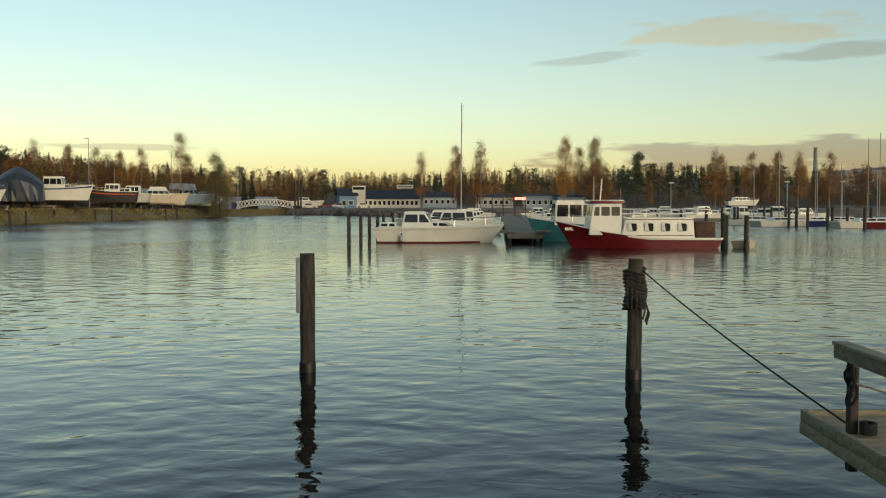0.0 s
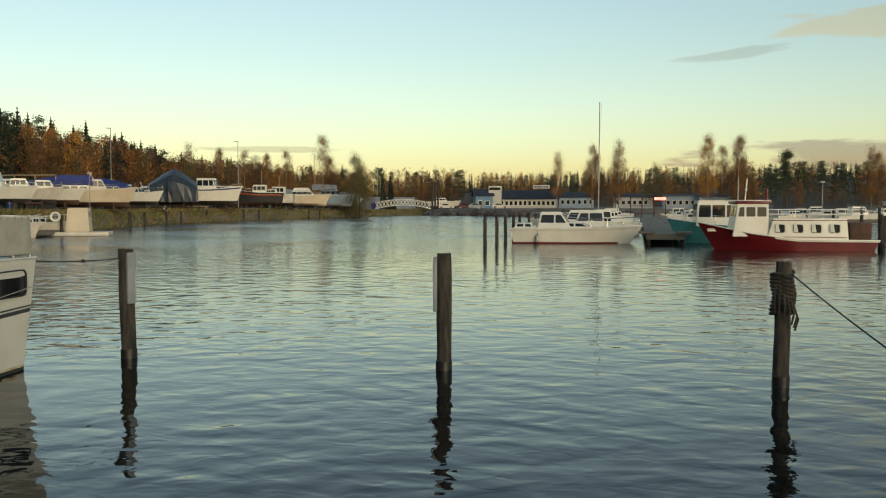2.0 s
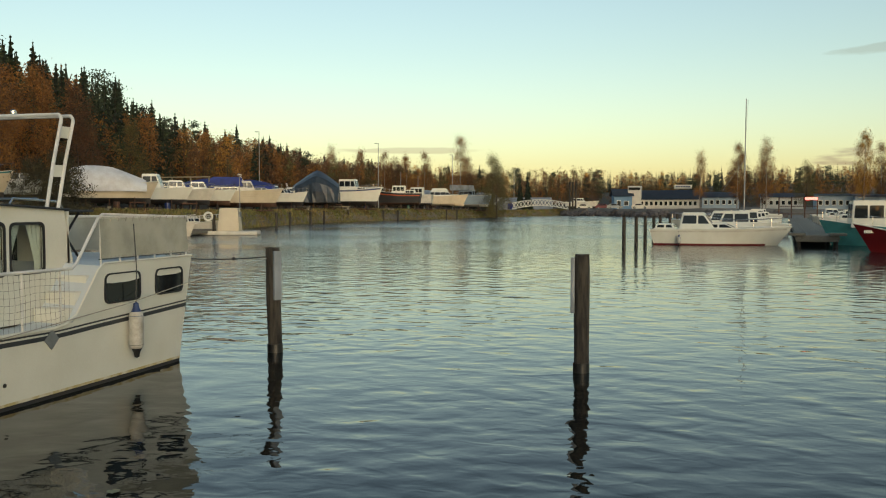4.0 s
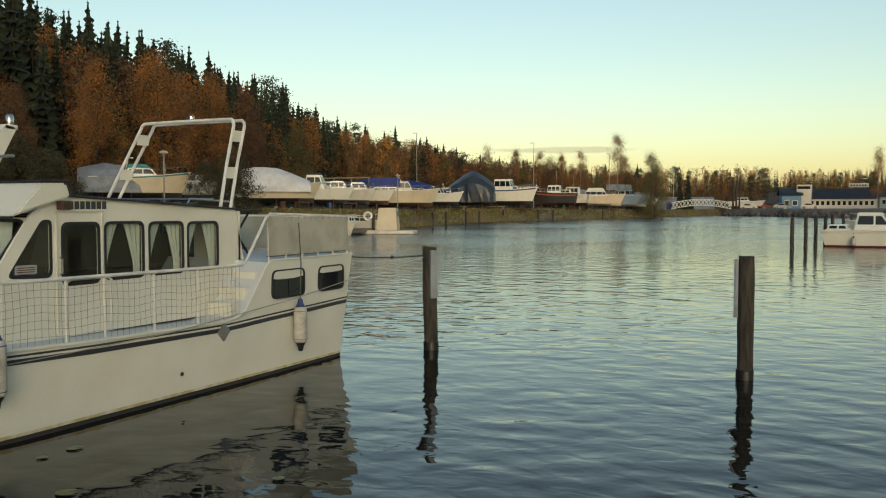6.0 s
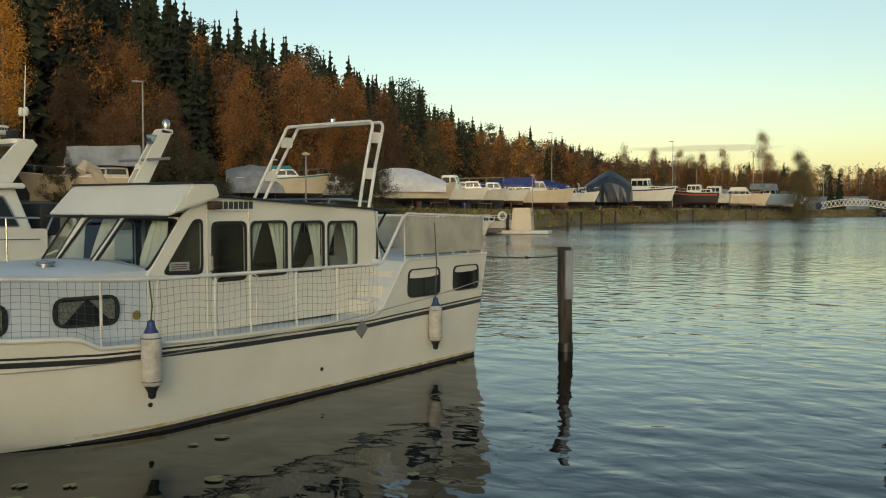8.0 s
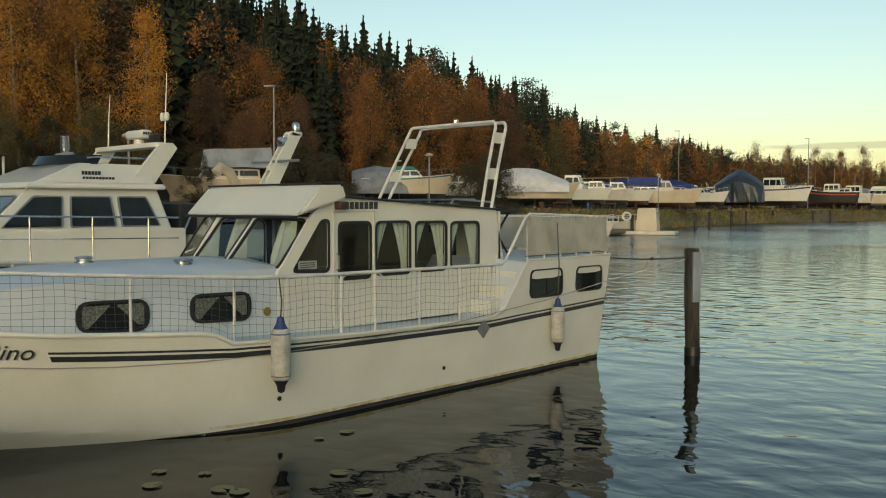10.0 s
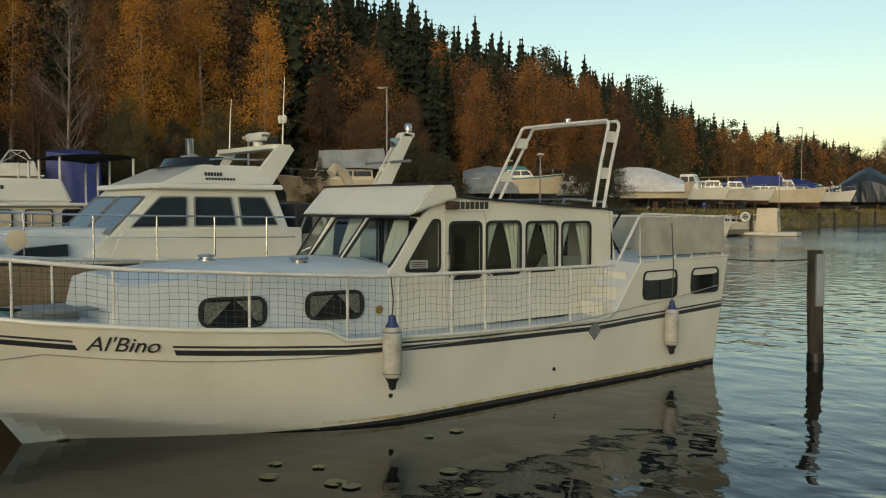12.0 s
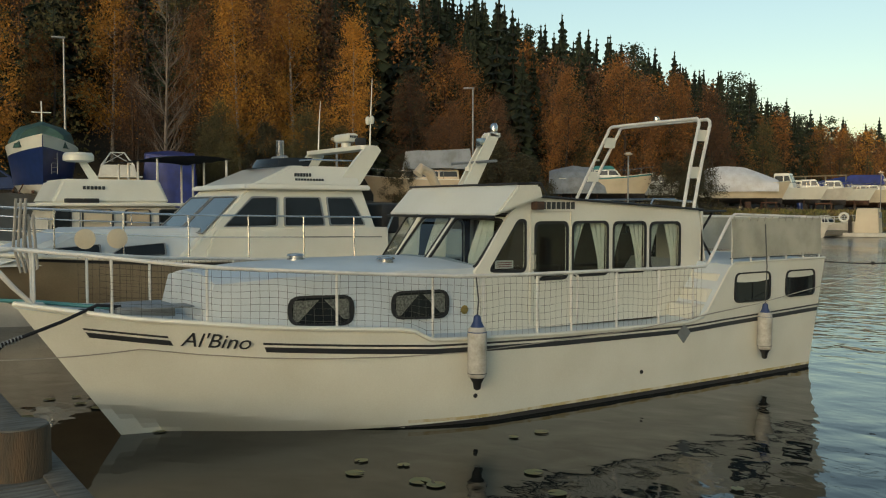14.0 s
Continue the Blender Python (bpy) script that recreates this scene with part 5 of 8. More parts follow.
    part("stern_ladder", bm, CHROME, e)
    return h


alb = steel_cruiser()
fender("boat_fender", -7.76, 5.70, 0.52, 1.14, 0.105, hang=0.5)
fender("boat_fender", -7.83, 10.73, 0.37, 0.955, 0.100, hang=1.2)


# ---- parts shared by the other boats ----
def house_box(y0, y1, w0, w1, z0, z1, rake_f=0.3, rake_a=0.0, bevel=0.05):
    """A deckhouse: raked front (towards minus y) and sides leaning in."""
    bm = bmesh.new()
    lo = [bm.verts.new(p) for p in ((-w0, y0, z0), (w0, y0, z0), (w0, y1, z0), (-w0, y1, z0))]
    hi = [bm.verts.new(p) for p in ((-w1, y0 + rake_f, z1), (w1, y0 + rake_f, z1), (w1, y1 - rake_a, z1), (-w1, y1 - rake_a, z1))]
    bm.faces.new(lo[::-1])
    bm.faces.new(hi)
    for k in range(4):
        bm.faces.new((lo[k], lo[(k + 1) % 4], hi[(k + 1) % 4], hi[k]))
    if bevel:
        bmesh.ops.bevel(bm, geom=list(bm.edges), offset=bevel, segments=2, affect="EDGES")
    bmesh.ops.recalc_face_normals(bm, faces=bm.faces)
    return bm


def quad_frame(p0, p1, p3):
    p0, p1, p3 = Vector(p0), Vector(p1), Vector(p3)
    ux = (p1 - p0).normalized()
    nn = ux.cross(p3 - p0).normalized()
    return Matrix.Translation(p0) @ Matrix((ux, nn.cross(ux), nn)).transposed().to_4x4()


def house_windows(e, y0, y1, w0, w1, z0, z1, rake_f, n, lo=0.3, hi=0.8, pane=None, front=2, gap=0.1, ends=0.12, slope=0.0, rake_a=0.0, frame_mat=None):
    """Side and front windows set proud on a deckhouse, each with a frame and pane."""
    pane = pane or TINT
    fm = frame_mat or STEEL
    def sx(t):
        return w0 + (w1 - w0) * t
    for s in (1, -1):
        length = (y1 - y0)
        step = (length - 2 * ends - (n - 1) * gap) / n
        for k in range(n):
            a = y0 + ends + k * (step + gap)
            b = a + step
            za, zb = z0 + (z1 - z0) * lo, z0 + (z1 - z0) * hi
            ra = rake_f * (hi - lo) if k == 0 else 0.0
            rb = rake_a * (hi - lo) if k == n - 1 else 0.0
            fr = quad_frame((s * sx(lo), a + rake_f * lo if k == 0 else a, za), (s * sx(lo), b, za) if s > 0 else (s * sx(lo), b, za), (s * sx(hi), a, zb))
            if fr.col[2].xyz.x * s < 0:
                fr = fr @ Matrix.Rotation(math.pi, 4, "X")
            inv = fr.inverted()
            pts = [(s * sx(lo), (a + rake_f * lo) if k == 0 else a, za), (s * sx(lo), b - (rake_a * lo if rb else 0), za), (s * sx(hi), b - (rake_a * hi if rb else 0), zb), (s * sx(hi), a + (rake_f * hi if k == 0 else 0), zb)]
            o = rounded([tuple((inv @ Vector(p)).xy) for p in pts], 0.05, 2)
            window(e, o, fr @ Matrix.Translation((0, 0, 0.006)), pane, fm, 0.014, depth=0.012)
    for k in range(front):
        t0, t1 = -1 + 2 * (k + 0.07) / front, -1 + 2 * (k + 0.93) / front
        lo2, hi2 = max(lo, 0.12), min(0.9, hi + 0.05)
        p = [(t0 * sx(lo2), y0 + rake_f * lo2, z0 + (z1 - z0) * lo2), (t1 * sx(lo2), y0 + rake_f * lo2, z0 + (z1 - z0) * lo2), (t1 * sx(hi2), y0 + rake_f * hi2, z0 + (z1 - z0) * hi2), (t0 * sx(hi2), y0 + rake_f * hi2, z0 + (z1 - z0) * hi2)]
        fr = quad_frame(p[0], p[1], p[3])
        inv = fr.inverted()
        o = rounded([tuple((inv @ Vector(q)).xy) for q in p], 0.05, 2)
        window(e, o, fr @ Matrix.Translation((0, 0, 0.006)), pane, fm, 0.014, name="windscreen", depth=0.012)


def pulpit_rail(e, h, y0, y1, height=0.6, step=1.0, r=0.014, material=None, mid=False):
    """Tubular guard rail on stanchions round the foredeck."""
    material = material or CHROME
    for s in (1, -1):
        bm = bmesh.new()
        tube(bm, h.rail_line(y0, y1, s, height, 0.06, 16), r, 6)
        part("guard_rail", bm, material, e)
        if mid:
            bm = bmesh.new()
            tube(bm, h.rail_line(y0, y1, s, height * 0.5, 0.06, 16), r * 0.6, 5)
            part("guard_wire", bm, material, e)
        y = y0 + 0.15
        while y < y1 + 0.01:
            p = h.point(y, 1.0, s)
            bm = bmesh.new()
            tube(bm, [(p.x - s * min(0.05, abs(p.x)), p.y, p.z - 0.02), (p.x - s * min(0.06, abs(p.x)), p.y, p.z + height)], r * 0.9, 6)
            part("stanchion", bm, material, e)
            y += step


def cradle(e, h, length, lift):
    """Keel blocks, steel props and a low trailer bed under a boat ashore."""
    for y in (-length * 0.25, length * 0.05, length * 0.32):
        bm = bmesh.new()
        box(bm, -0.35, y - 0.12, -lift, 0.35, y + 0.12, h.keel + 0.04, 0.02)
        part("keel_block", bm, LOGWOOD, e)
        for s in (1, -1):
            bm = bmesh.new()
            hb = h.half(y, 0.15)
            tube(bm, [(s * (hb + 0.15), y, -lift), (s * hb * 0.9, y, 0.05)], 0.04, 6)
            part("prop", bm, RUST, e)
    for s in (1, -1):
        bm = bmesh.new()
        box(bm, s * 0.5 - 0.06, -length * 0.42, -lift + 0.05, s * 0.5 + 0.06, length * 0.45, -lift + 0.2, 0.01)
        part("trailer_beam", bm, RUST, e)


def boat(name, label, x, y, z, heading, L, B, F, hull_mat=None, bow_up=0.3, deck_mat=None, bottom_mat=None, ashore=0.0, stripe=None, cab=(), rail=0.0, group="", keel=-0.5, rail_mat=None, mast=0.0, flare=0.88, rub=True, stripe_at=0.82):
    """A small cruiser. cab: deckhouses (y0, y1, half width, top half width, z0, z1, rake front, rake aft, windows, material)."""
    e = thing(name, label, "boat", x, y, z, 180 - heading, group)
    st, bw = L * 0.45, -L * 0.55
    sheer = [(bw, F + bow_up), (bw * 0.5, F + bow_up * 0.4), (0, F + 0.03), (st, F)]
    h = Hull(st, bw, sheer, B, bw + L * 0.1, keel=keel, transom=0.5, reach=0.55, flare=flare)
    part("hull", h.shell(rows=5), hull_mat or GEL, e)
    part("bottom", h.bottom(), bottom_mat or ANTIF, e)
    part("deck", h.deck(), deck_mat or GELD, e)
    if stripe:
        for s in (1, -1):
            part("stripe", h.band(bw + 0.2, st, lambda q: h.sheer(q) * stripe_at, lambda q: h.sheer(q) * (stripe_at + 0.1), 0.006, (s,), 20), stripe, e)
    if rub:
        for s in (1, -1):
            bm = bmesh.new()
            tube(bm, h.rail_line(bw, st, s, 0.0, 0, 14), 0.03, 6)
            part("rubbing_rail", bm, GEL, e)
    for y0, y1, w0, w1, z0, z1, rf, ra, nw, m in cab:
        part("deckhouse", house_box(y0, y1, w0, w1, z0, z1, rf, ra), m, e)
        if nw:
            house_windows(e, y0, y1, w0, w1, z0, z1, rf, nw, 0.35, 0.82, rake_a=ra)
    if rail:
        pulpit_rail(e, h, bw + 0.05, 0.2 * L if rail > 0.5 else -0.05 * L, 0.55, L * 0.12, 0.016, rail_mat)
    if mast:
        bm = bmesh.new()
        tube(bm, [(0, 0.3, F), (0, 0.35, F + mast)], 0.06, 8, 0.035)
        part("mast", bm, STEEL, e)
    if ashore:
        cradle(e, h, L, z - ground_z(x, y))
    return e, h


def tarp(name, label, parent_or_at, L, W, H, material, ridge=0.3, base=0.0, seed=0, sag=0.12, heading=0, peak=0.0, parent=None, fold=0.0, rise=0.0):
    """A tarpaulin draped over a boat: ridged, sagging between its supports, with folds."""
    x, y, z = parent_or_at
    bm = bmesh.new()
    nu, nv = (26, 18) if not fold else (13, 10)
    vs = []
    for i in range(nu + 1):
        u = i / nu
        ends = math.sin(math.pi * min(1, max(0, 0.06 + u * 0.88))) ** 0.45
        hh = H * (0.55 + 0.45 * ends) * (1 - peak * abs(u - 0.45) * 2) * (1 - rise * (1 - u))
        row = []
        for j in range(nv + 1):
            v = j / nv * 2 - 1
            a = abs(v)
            prof = 1 - ridge * a - (1 - ridge) * max(0, (a - 0.35) / 0.65) ** 1.6
            w = W / 2 * (0.35 + 0.65 * ends) * math.sin(min(1, a * 1.18) * math.pi / 2) * (1 if v > 0 else -1)
            zz = base + (hh - base) * max(0, prof)
            f = noise.noise((u * 7 + seed, v * 3.1, seed * 1.7)) * (0.12 + fold) + 0.05 * math.sin(u * 40 + seed) * a ** 2
            zz -= sag * (0.5 + 0.5 * math.sin(u * math.pi * 6)) * (1 - a) * a * 2
            row.append(bm.verts.new((w * (1 + f * 0.35 * a), (u - 0.5) * L + f * 0.2, zz + f * 0.25 * (1 - a))))
        vs.append(row)
    for a, b in zip(vs, vs[1:]):
        for j in range(nv):
            bm.faces.new((a[j], a[j + 1], b[j + 1], b[j]))
    for row in (vs[0], vs[-1]):
        mid = bm.verts.new(sum((v.co for v in row), Vector()) / len(row))
        lo0, lo1 = row[0], row[-1]
        for a, b in zip(row, row[1:]):
            bm.faces.new((a, b, mid))
        bm.faces.new((lo0, lo1, mid))
    bmesh.ops.recalc_face_normals(bm, faces=bm.faces)
    if parent is not None:
        ob = part("tarpaulin", bm, material, parent, label, smooth=not fold)
        ob.matrix_basis = pose(x, y, z, 0, 0, 0)
        return ob
    ob = part(name, bm, material)
    ob.matrix_basis = pose(x, y, z, 0, 0, 180 - heading)
    return tagged(ob, label, "tarpaulin")


# ---- flybridge cruiser behind the steel cruiser ----
def flybridge_cruiser():
    e = thing("motor_yacht", "white flybridge motor yacht with tinted windows moored alongside", "boat", -14.0, 6.0, 0)
    Y = lambda y: y - 6.0
    h = Hull(Y(10.8), Y(-0.3), [(Y(-0.3), 1.95), (Y(1.7), 1.78), (Y(4), 1.66), (Y(10.8), 1.55)], 3.4, Y(4.6), transom=0.4, reach=0.62, flare=0.78)
    part("hull", h.shell(), TANHULL, e, "tan topsides with their shade put into the colour")
    part("bottom", h.bottom(), ANTIF, e)
    part("deck", h.deck(), GEL, e)
    for s in (1, -1):
        part("stripe", h.band(h.bow + 0.1, h.stern, lambda q: h.sheer(q) - 0.10, lambda q: h.sheer(q) - 0.06, 0.006, (s,)), DARKSTRIPE, e)
        bm = bmesh.new()
        tube(bm, h.rail_line(h.bow, h.stern, s, -0.02, 0), 0.03, 8)
        part("rubbing_rail", bm, GEL, e)
    pulpit_rail(e, h, h.bow + 0.05, Y(7.2), 0.62, 0.85, 0.014, CHROME, True)
    # trunk cabin with long dark side lights
    part("fore_trunk", house_box(Y(1.5), Y(4.9), 1.05, 0.9, 1.6, 2.08, 1.3, 0.0, 0.08), DECK, e, "pale blue-white trunk cabin")
    for s in (1, -1):
        for y0, y1 in ((Y(2.25), Y(3.05)), (Y(3.15), Y(3.95))):
            bm = bmesh.new()
            fr = quad_frame((s * 1.07, y0, 1.70), (s * 1.07, y1, 1.70), (s * 1.005, y0, 1.9))
            if fr.col[2].xyz.x * s < 0:
                fr = fr @ Matrix.Rotation(math.pi, 4, "X")
            inv = fr.inverted()
            o = rounded([tuple((inv @ Vector(p)).xy) for p in ((s * 1.07, y0, 1.70), (s * 1.07, y1, 1.70), (s * 1.01, y1, 1.87), (s * 1.03, y0 + 0.2, 1.83))], 0.03, 2)
            window(e, o, fr @ Matrix.Translation((0, 0, 0.012)), TINT, STEEL, 0.012)
    # saloon: raked windscreen and three big side panes
    part("saloon", house_box(Y(4.1), Y(7.5), 1.24, 1.06, 1.62, 2.72, 1.15, 0.35, 0.03), GEL, e)
    part("saloon_skirt", house_box(Y(4.4), Y(7.55), 1.28, 1.26, 1.55, 2.06, 0.25, 0.0, 0.02), GEL, e)
    def win(pts, pane, s):
        fr = quad_frame(pts[0], pts[1], pts[3])
        if fr.col[2].xyz.dot(Vector((s, -0.2, 0.2))) < 0:
            fr = fr @ Matrix.Rotation(math.pi, 4, "X")
        inv = fr.inverted()
        window(e, rounded([tuple((inv @ Vector(p)).xy) for p in pts], 0.03, 2), fr @ Matrix.Translation((0, 0, 0.01)), pane, STEEL, 0.014)
    xs = lambda z: 1.24 - (z - 1.62) / 1.10 * 0.18 + 0.004
    for s in (1, -1):
        for a0, a1, b0, b1 in ((4.78, 5.62, 5.66, 5.25), (5.75, 6.43, 6.38, 5.78), (6.53, 7.15, 6.95, 6.5)):
            z0, z1 = 2.10, 2.54
            win([(s * xs(z0), Y(a0), z0), (s * xs(z0), Y(a1), z0), (s * xs(z1), Y(b0), z1), (s * xs(z1), Y(b1), z1)], TINT, s)
    for x0, x1 in ((-1.12, -0.05), (0.05, 1.12)):
        win([(x0, Y(4.5) - 0.02, 2.0), (x1, Y(4.5) - 0.02, 2.0), (x1 * 0.93, Y(5.06) - 0.02, 2.54), (x0 * 0.93, Y(5.06) - 0.02, 2.54)], BLUEGLASS, 0)
    # roof brow and flybridge coaming
    part("saloon_roof", house_box(Y(5.08), Y(7.25), 1.22, 1.18, 2.66, 2.74, 0.05, 0.0, 0.02), GEL, e)
    part("flybridge", house_box(Y(5.2), Y(7.1), 1.16, 0.98, 2.72, 3.04, 0.75, 0.0, 0.03), GEL, e, "pale grey-white flybridge coaming")
    bm = bmesh.new()
    for s in (1, -1):
        bars(bm, Y(5.95), Y(6.25), 2.865, 2.92, 6, s * 1.085, s)
        bars(bm, Y(5.95), Y(6.45), 2.80, 2.835, 10, s * 1.115, s)
    part("registration_mark", bm, DARKSTRIPE, e, "small dark marking on the coaming")
    bm = bmesh.new()
    vs = []
    for k in range(13):
        a = -math.pi / 2 + math.pi * k / 12
        x, y = math.sin(a) * 0.98, Y(6.25) - math.cos(a) * 0.5
        vs.append([bm.verts.new((x, y, 3.03)), bm.verts.new((x * 0.97, y + 0.09, 3.17))])
    for a, b in zip(vs, vs[1:]):
        bm.faces.new((a[0], b[0], b[1], a[1]))
    part("wind_deflector", bm, TINT, e, "smoked plastic wind deflector")
    bm = bmesh.new()
    tube(bm, [(0.95, Y(6.1), 3.12), (0.98, Y(6.3), 3.14), (0.98, Y(7.1), 3.14)], 0.014, 6)
    tube(bm, [(-0.95, Y(6.1), 3.12), (-0.98, Y(6.3), 3.14), (-0.98, Y(7.1), 3.14)], 0.014, 6)
    part("flybridge_rail", bm, CHROME, e)
    for y, x in ((6.0, 0.3), (6.5, -0.4)):
        bm = bmesh.new()
        box(bm, x - 0.25, Y(y), 2.9, x + 0.25, Y(y) + 0.12, 3.22, 0.04)
        part("flybridge_seat", bm, GREYTARP, e, "grey covered flybridge seat")
    # radar arch
    for s in (1, -1):
        bm = bmesh.new()
        slab(bm, [(Y(6.7), 2.75), (Y(7.12), 2.75), (Y(7.52), 3.32), (Y(7.44), 3.40), (Y(7.22), 3.36)], 0.08, side_frame(s * 1.08, s))
        part("arch_leg", bm, GEL, e)
    bm = bmesh.new()
    slab(bm, rounded([(-1.06, 0), (1.06, 0), (1.06, 0.3), (-1.06, 0.3)], 0.1), 0.07, Matrix.Translation((0, Y(7.16), 3.40)))
    part("arch_top", bm, GEL, e)
    bm = bmesh.new()
    box(bm, 0.02, Y(7.18), 3.49, 0.58, Y(7.38), 3.63, 0.045)
    lathe(bm, [(0.08, 3.40), (0.08, 3.48)], 12, (0.3, Y(7.28)))
    part("radar_scanner", bm, GEL, e, "white box-shaped radar scanner on the arch")
    bm = bmesh.new()
    bars(bm, Y(7.2), Y(7.36), 3.55, 3.59, 4, 0.582, 1)
    part("maker_mark", bm, DARKSTRIPE, e)
    bm = bmesh.new()
    box(bm, 0.75, Y(7.2), 3.41, 0.9, Y(7.34), 3.53, 0.02)
    part("searchlight", bm, BLACK, e)
    for x, y, z in ((0.98, 7.36, 4.5), (-0.8, 7.3, 4.3)):
        bm = bmesh.new()
        tube(bm, [(x, Y(y), 3.35), (x, Y(y) + 0.02, 3.9), (x, Y(y) + 0.05, z)], 0.014, 6, 0.006)
        part("aerial", bm, GEL, e)
    bm = bmesh.new()
    for x in (0.92, 1.05):
        lathe(bm, [(0.025, 3.75), (0.04, 3.78), (0.04, 3.85), (0.02, 3.88)], 10, (x, Y(7.36)))
    part("aerial_head", bm, GEL, e)
    bm = bmesh.new()
    lathe(bm, [(0.07, 2.9), (0.07, 3.55), (0.075, 3.56), (0.06, 3.57)], 16, (-0.9, Y(6.6)))
    part("flue_pipe", bm, CHROME, e, "short stainless flue pipe")
    # aft cockpit
    part("aft_cabin", house_box(Y(7.6), Y(10.4), 1.3, 1.2, 1.45, 1.95, 0.1, 0.1, 0.04), GEL, e)
    bm = bmesh.new()
    tube(bm, [(1.2, Y(7.5), 1.9), (1.2, Y(7.75), 2.42), (1.2, Y(8.0), 2.45), (1.2, Y(10.3), 2.4)], 0.018, 8)
    part("cockpit_rail", bm, CHROME, e)
    bm = bmesh.new()
    box(bm, -1.1, Y(7.55), 1.95, 1.05, Y(7.9), 2.45, 0.05)
    part("cockpit_cover", bm, BLACK, e, "black canvas cockpit cover")
    # looped gangway tubes hanging on the pulpit
    bm = bmesh.new()
    for k in range(3):
        tube(bm, [(1.35 + k * 0.05, Y(1.95 + k * 0.05), 2.5), (1.4 + k * 0.05, Y(1.9 + k * 0.05), 1.9), (1.42 + k * 0.05, Y(1.98 + k * 0.05), 1.55), (1.42 + k * 0.05, Y(2.06 + k * 0.05), 1.6), (1.4 + k * 0.05, Y(2.02 + k * 0.05), 2.3)], 0.02, 6)
    part("rope_coil", bm, WROPE, e, "coils of pale rope hung on the pulpit")
    for y in (2.05, 2.45):
        bm = bmesh.new()
        lathe(bm, [(0.13, 0), (0.135, 0.01), (0.135, 0.02), (0.02, 0.03)], 20)
        rot_bm(bm, Matrix.Translation((1.55 - (2.45 - y) * 0.15, Y(y + 0.7), 1.97)) @ Matrix.Rotation(radians(90), 4, "Y"))
        part("rail_disc", bm, CREAM, e, "round pale disc clipped to the rail")


flybridge_cruiser()
bm = bmesh.new()
lathe(bm, [(0.02, 0.72), (0.08, 0.76), (0.09, 0.85), (0.09, 1.25), (0.07, 1.33), (0.02, 1.36)], 14)
f2 = tagged(part("boat_fender", bm, BLACK), "black boat fender hanging between two moored boats", "fender")
f2.location = (-12.15, 4.35, 0.1)

# old white cruiser on the far side
e, h = boat("cabin_cruiser", "white cabin cruiser with curtained windows, their amber light painted as cream panes, moored alongside", -20.0, 6.2, 0, 180, 9.4, 3.0, 1.45, GELD, 0.35, GELD,
            cab=[(-2.85, 0.05, 1.15, 1.08, 1.4, 2.42, 0.25, 0.2, 0, GELD), (-2.65, -0.3, 1.02, 0.95, 2.46, 2.95, 0.25, 0.2, 0, GEL)], rail=1.0)
bm = bmesh.new()
box(bm, -1.2, -2.95, 2.40, 1.2, 0.0, 2.47, 0.02)
part("roof_brow", bm, GEL, e)
# the lit look of the middle windows is painted: cream and beige panes
for (y0, y1, m) in ((-2.66, -2.3, TINT), (-2.08, -1.5, CREAM), (-1.25, -0.75, BEIGE), (-0.55, -0.12, TINT)):
    o = rounded([(y0, 1.95), (y1, 1.95), (y1, 2.33), (y0 + (0.1 if y0 < -2.5 else 0), 2.33)], 0.06, 3)
    for s in (1, -1):
        window(e, o, quad_frame((s * 1.133, 0, 0), (s * 1.133, 1, 0), (s * 1.13, 0, 1)) if s > 0 else quad_frame((s * 1.133, 0, 0), (s * 1.133, 1, 0), (s * 1.13, 0, 1)) @ Matrix.Identity(4), m, BLACK, 0.016)
bm = bmesh.new()
for s in (1, -1):
    bars(bm, -2.05, -1.6, 2.74, 2.81, 6, s * 0.99, s)
part("registration_mark", bm, DARKSTRIPE, e, "small dark registration marking")
bm = bmesh.new()
box(bm, 0.98, -2.4, 2.47, 1.12, -1.75, 2.56, 0.02)
part("roof_locker", bm, BLACK, e)
bm = bmesh.new()
slab(bm, [(-1.65, 2.9), (-1.45, 2.9), (-1.75, 3.35), (-1.9, 3.35)], 0.1, side_frame(0.05, 1))
part("mast", bm, GEL, e)
bm = bmesh.new()
lathe(bm, [(0.22, 3.33), (0.31, 3.36), (0.31, 3.47), (0.27, 3.52), (0.05, 3.54)], 24, (0.0, -1.9))
part("radar_dome", bm, GEL, e, "white radar dome on a raked mast")

# canopy boat beyond: dark awning on white posts
e, h = boat("canopy_boat", "open boat with a dark canvas awning on white posts", -31.5, 9.8, 0, 90, 6.5, 2.6, 1.0, GELD, 0.3)
bm = bmesh.new()
vs = []
for i in range(13):
    vs.append([bm.verts.new((x, -2.6 + i * 0.43, 3.95 + 0.10 * (1 - (x / 1.3) ** 2) + 0.02 * math.sin(i * 2.1 + x))) for x in (-1.3, -0.7, 0, 0.7, 1.3)])
for a, b in zip(vs, vs[1:]):
    for k in range(4):
        bm.faces.new((a[k], a[k + 1], b[k + 1], b[k]))
bmesh.ops.solidify(bm, geom=list(bm.faces), thickness=0.22)
part("awning", bm, BLACK, e, "black canvas awning")
for y in (-2.4, -0.2, 1.0, 2.3):
    for s in (1, -1):
        bm = bmesh.new()
        tube(bm, [(s * 1.15, y, 0.95), (s * 1.15, y, 3.95)], 0.04, 8)
        part("post", bm, WHITEPIPE, e)
for z in (1.5, 1.95, 2.4):
    for s in (1, -1):
        bm = bmesh.new()
        tube(bm, [(s * 1.2, -2.4, z), (s * 1.2, 2.6, z)], 0.025, 6)
        part("guard_rail", bm, WHITEPIPE, e)


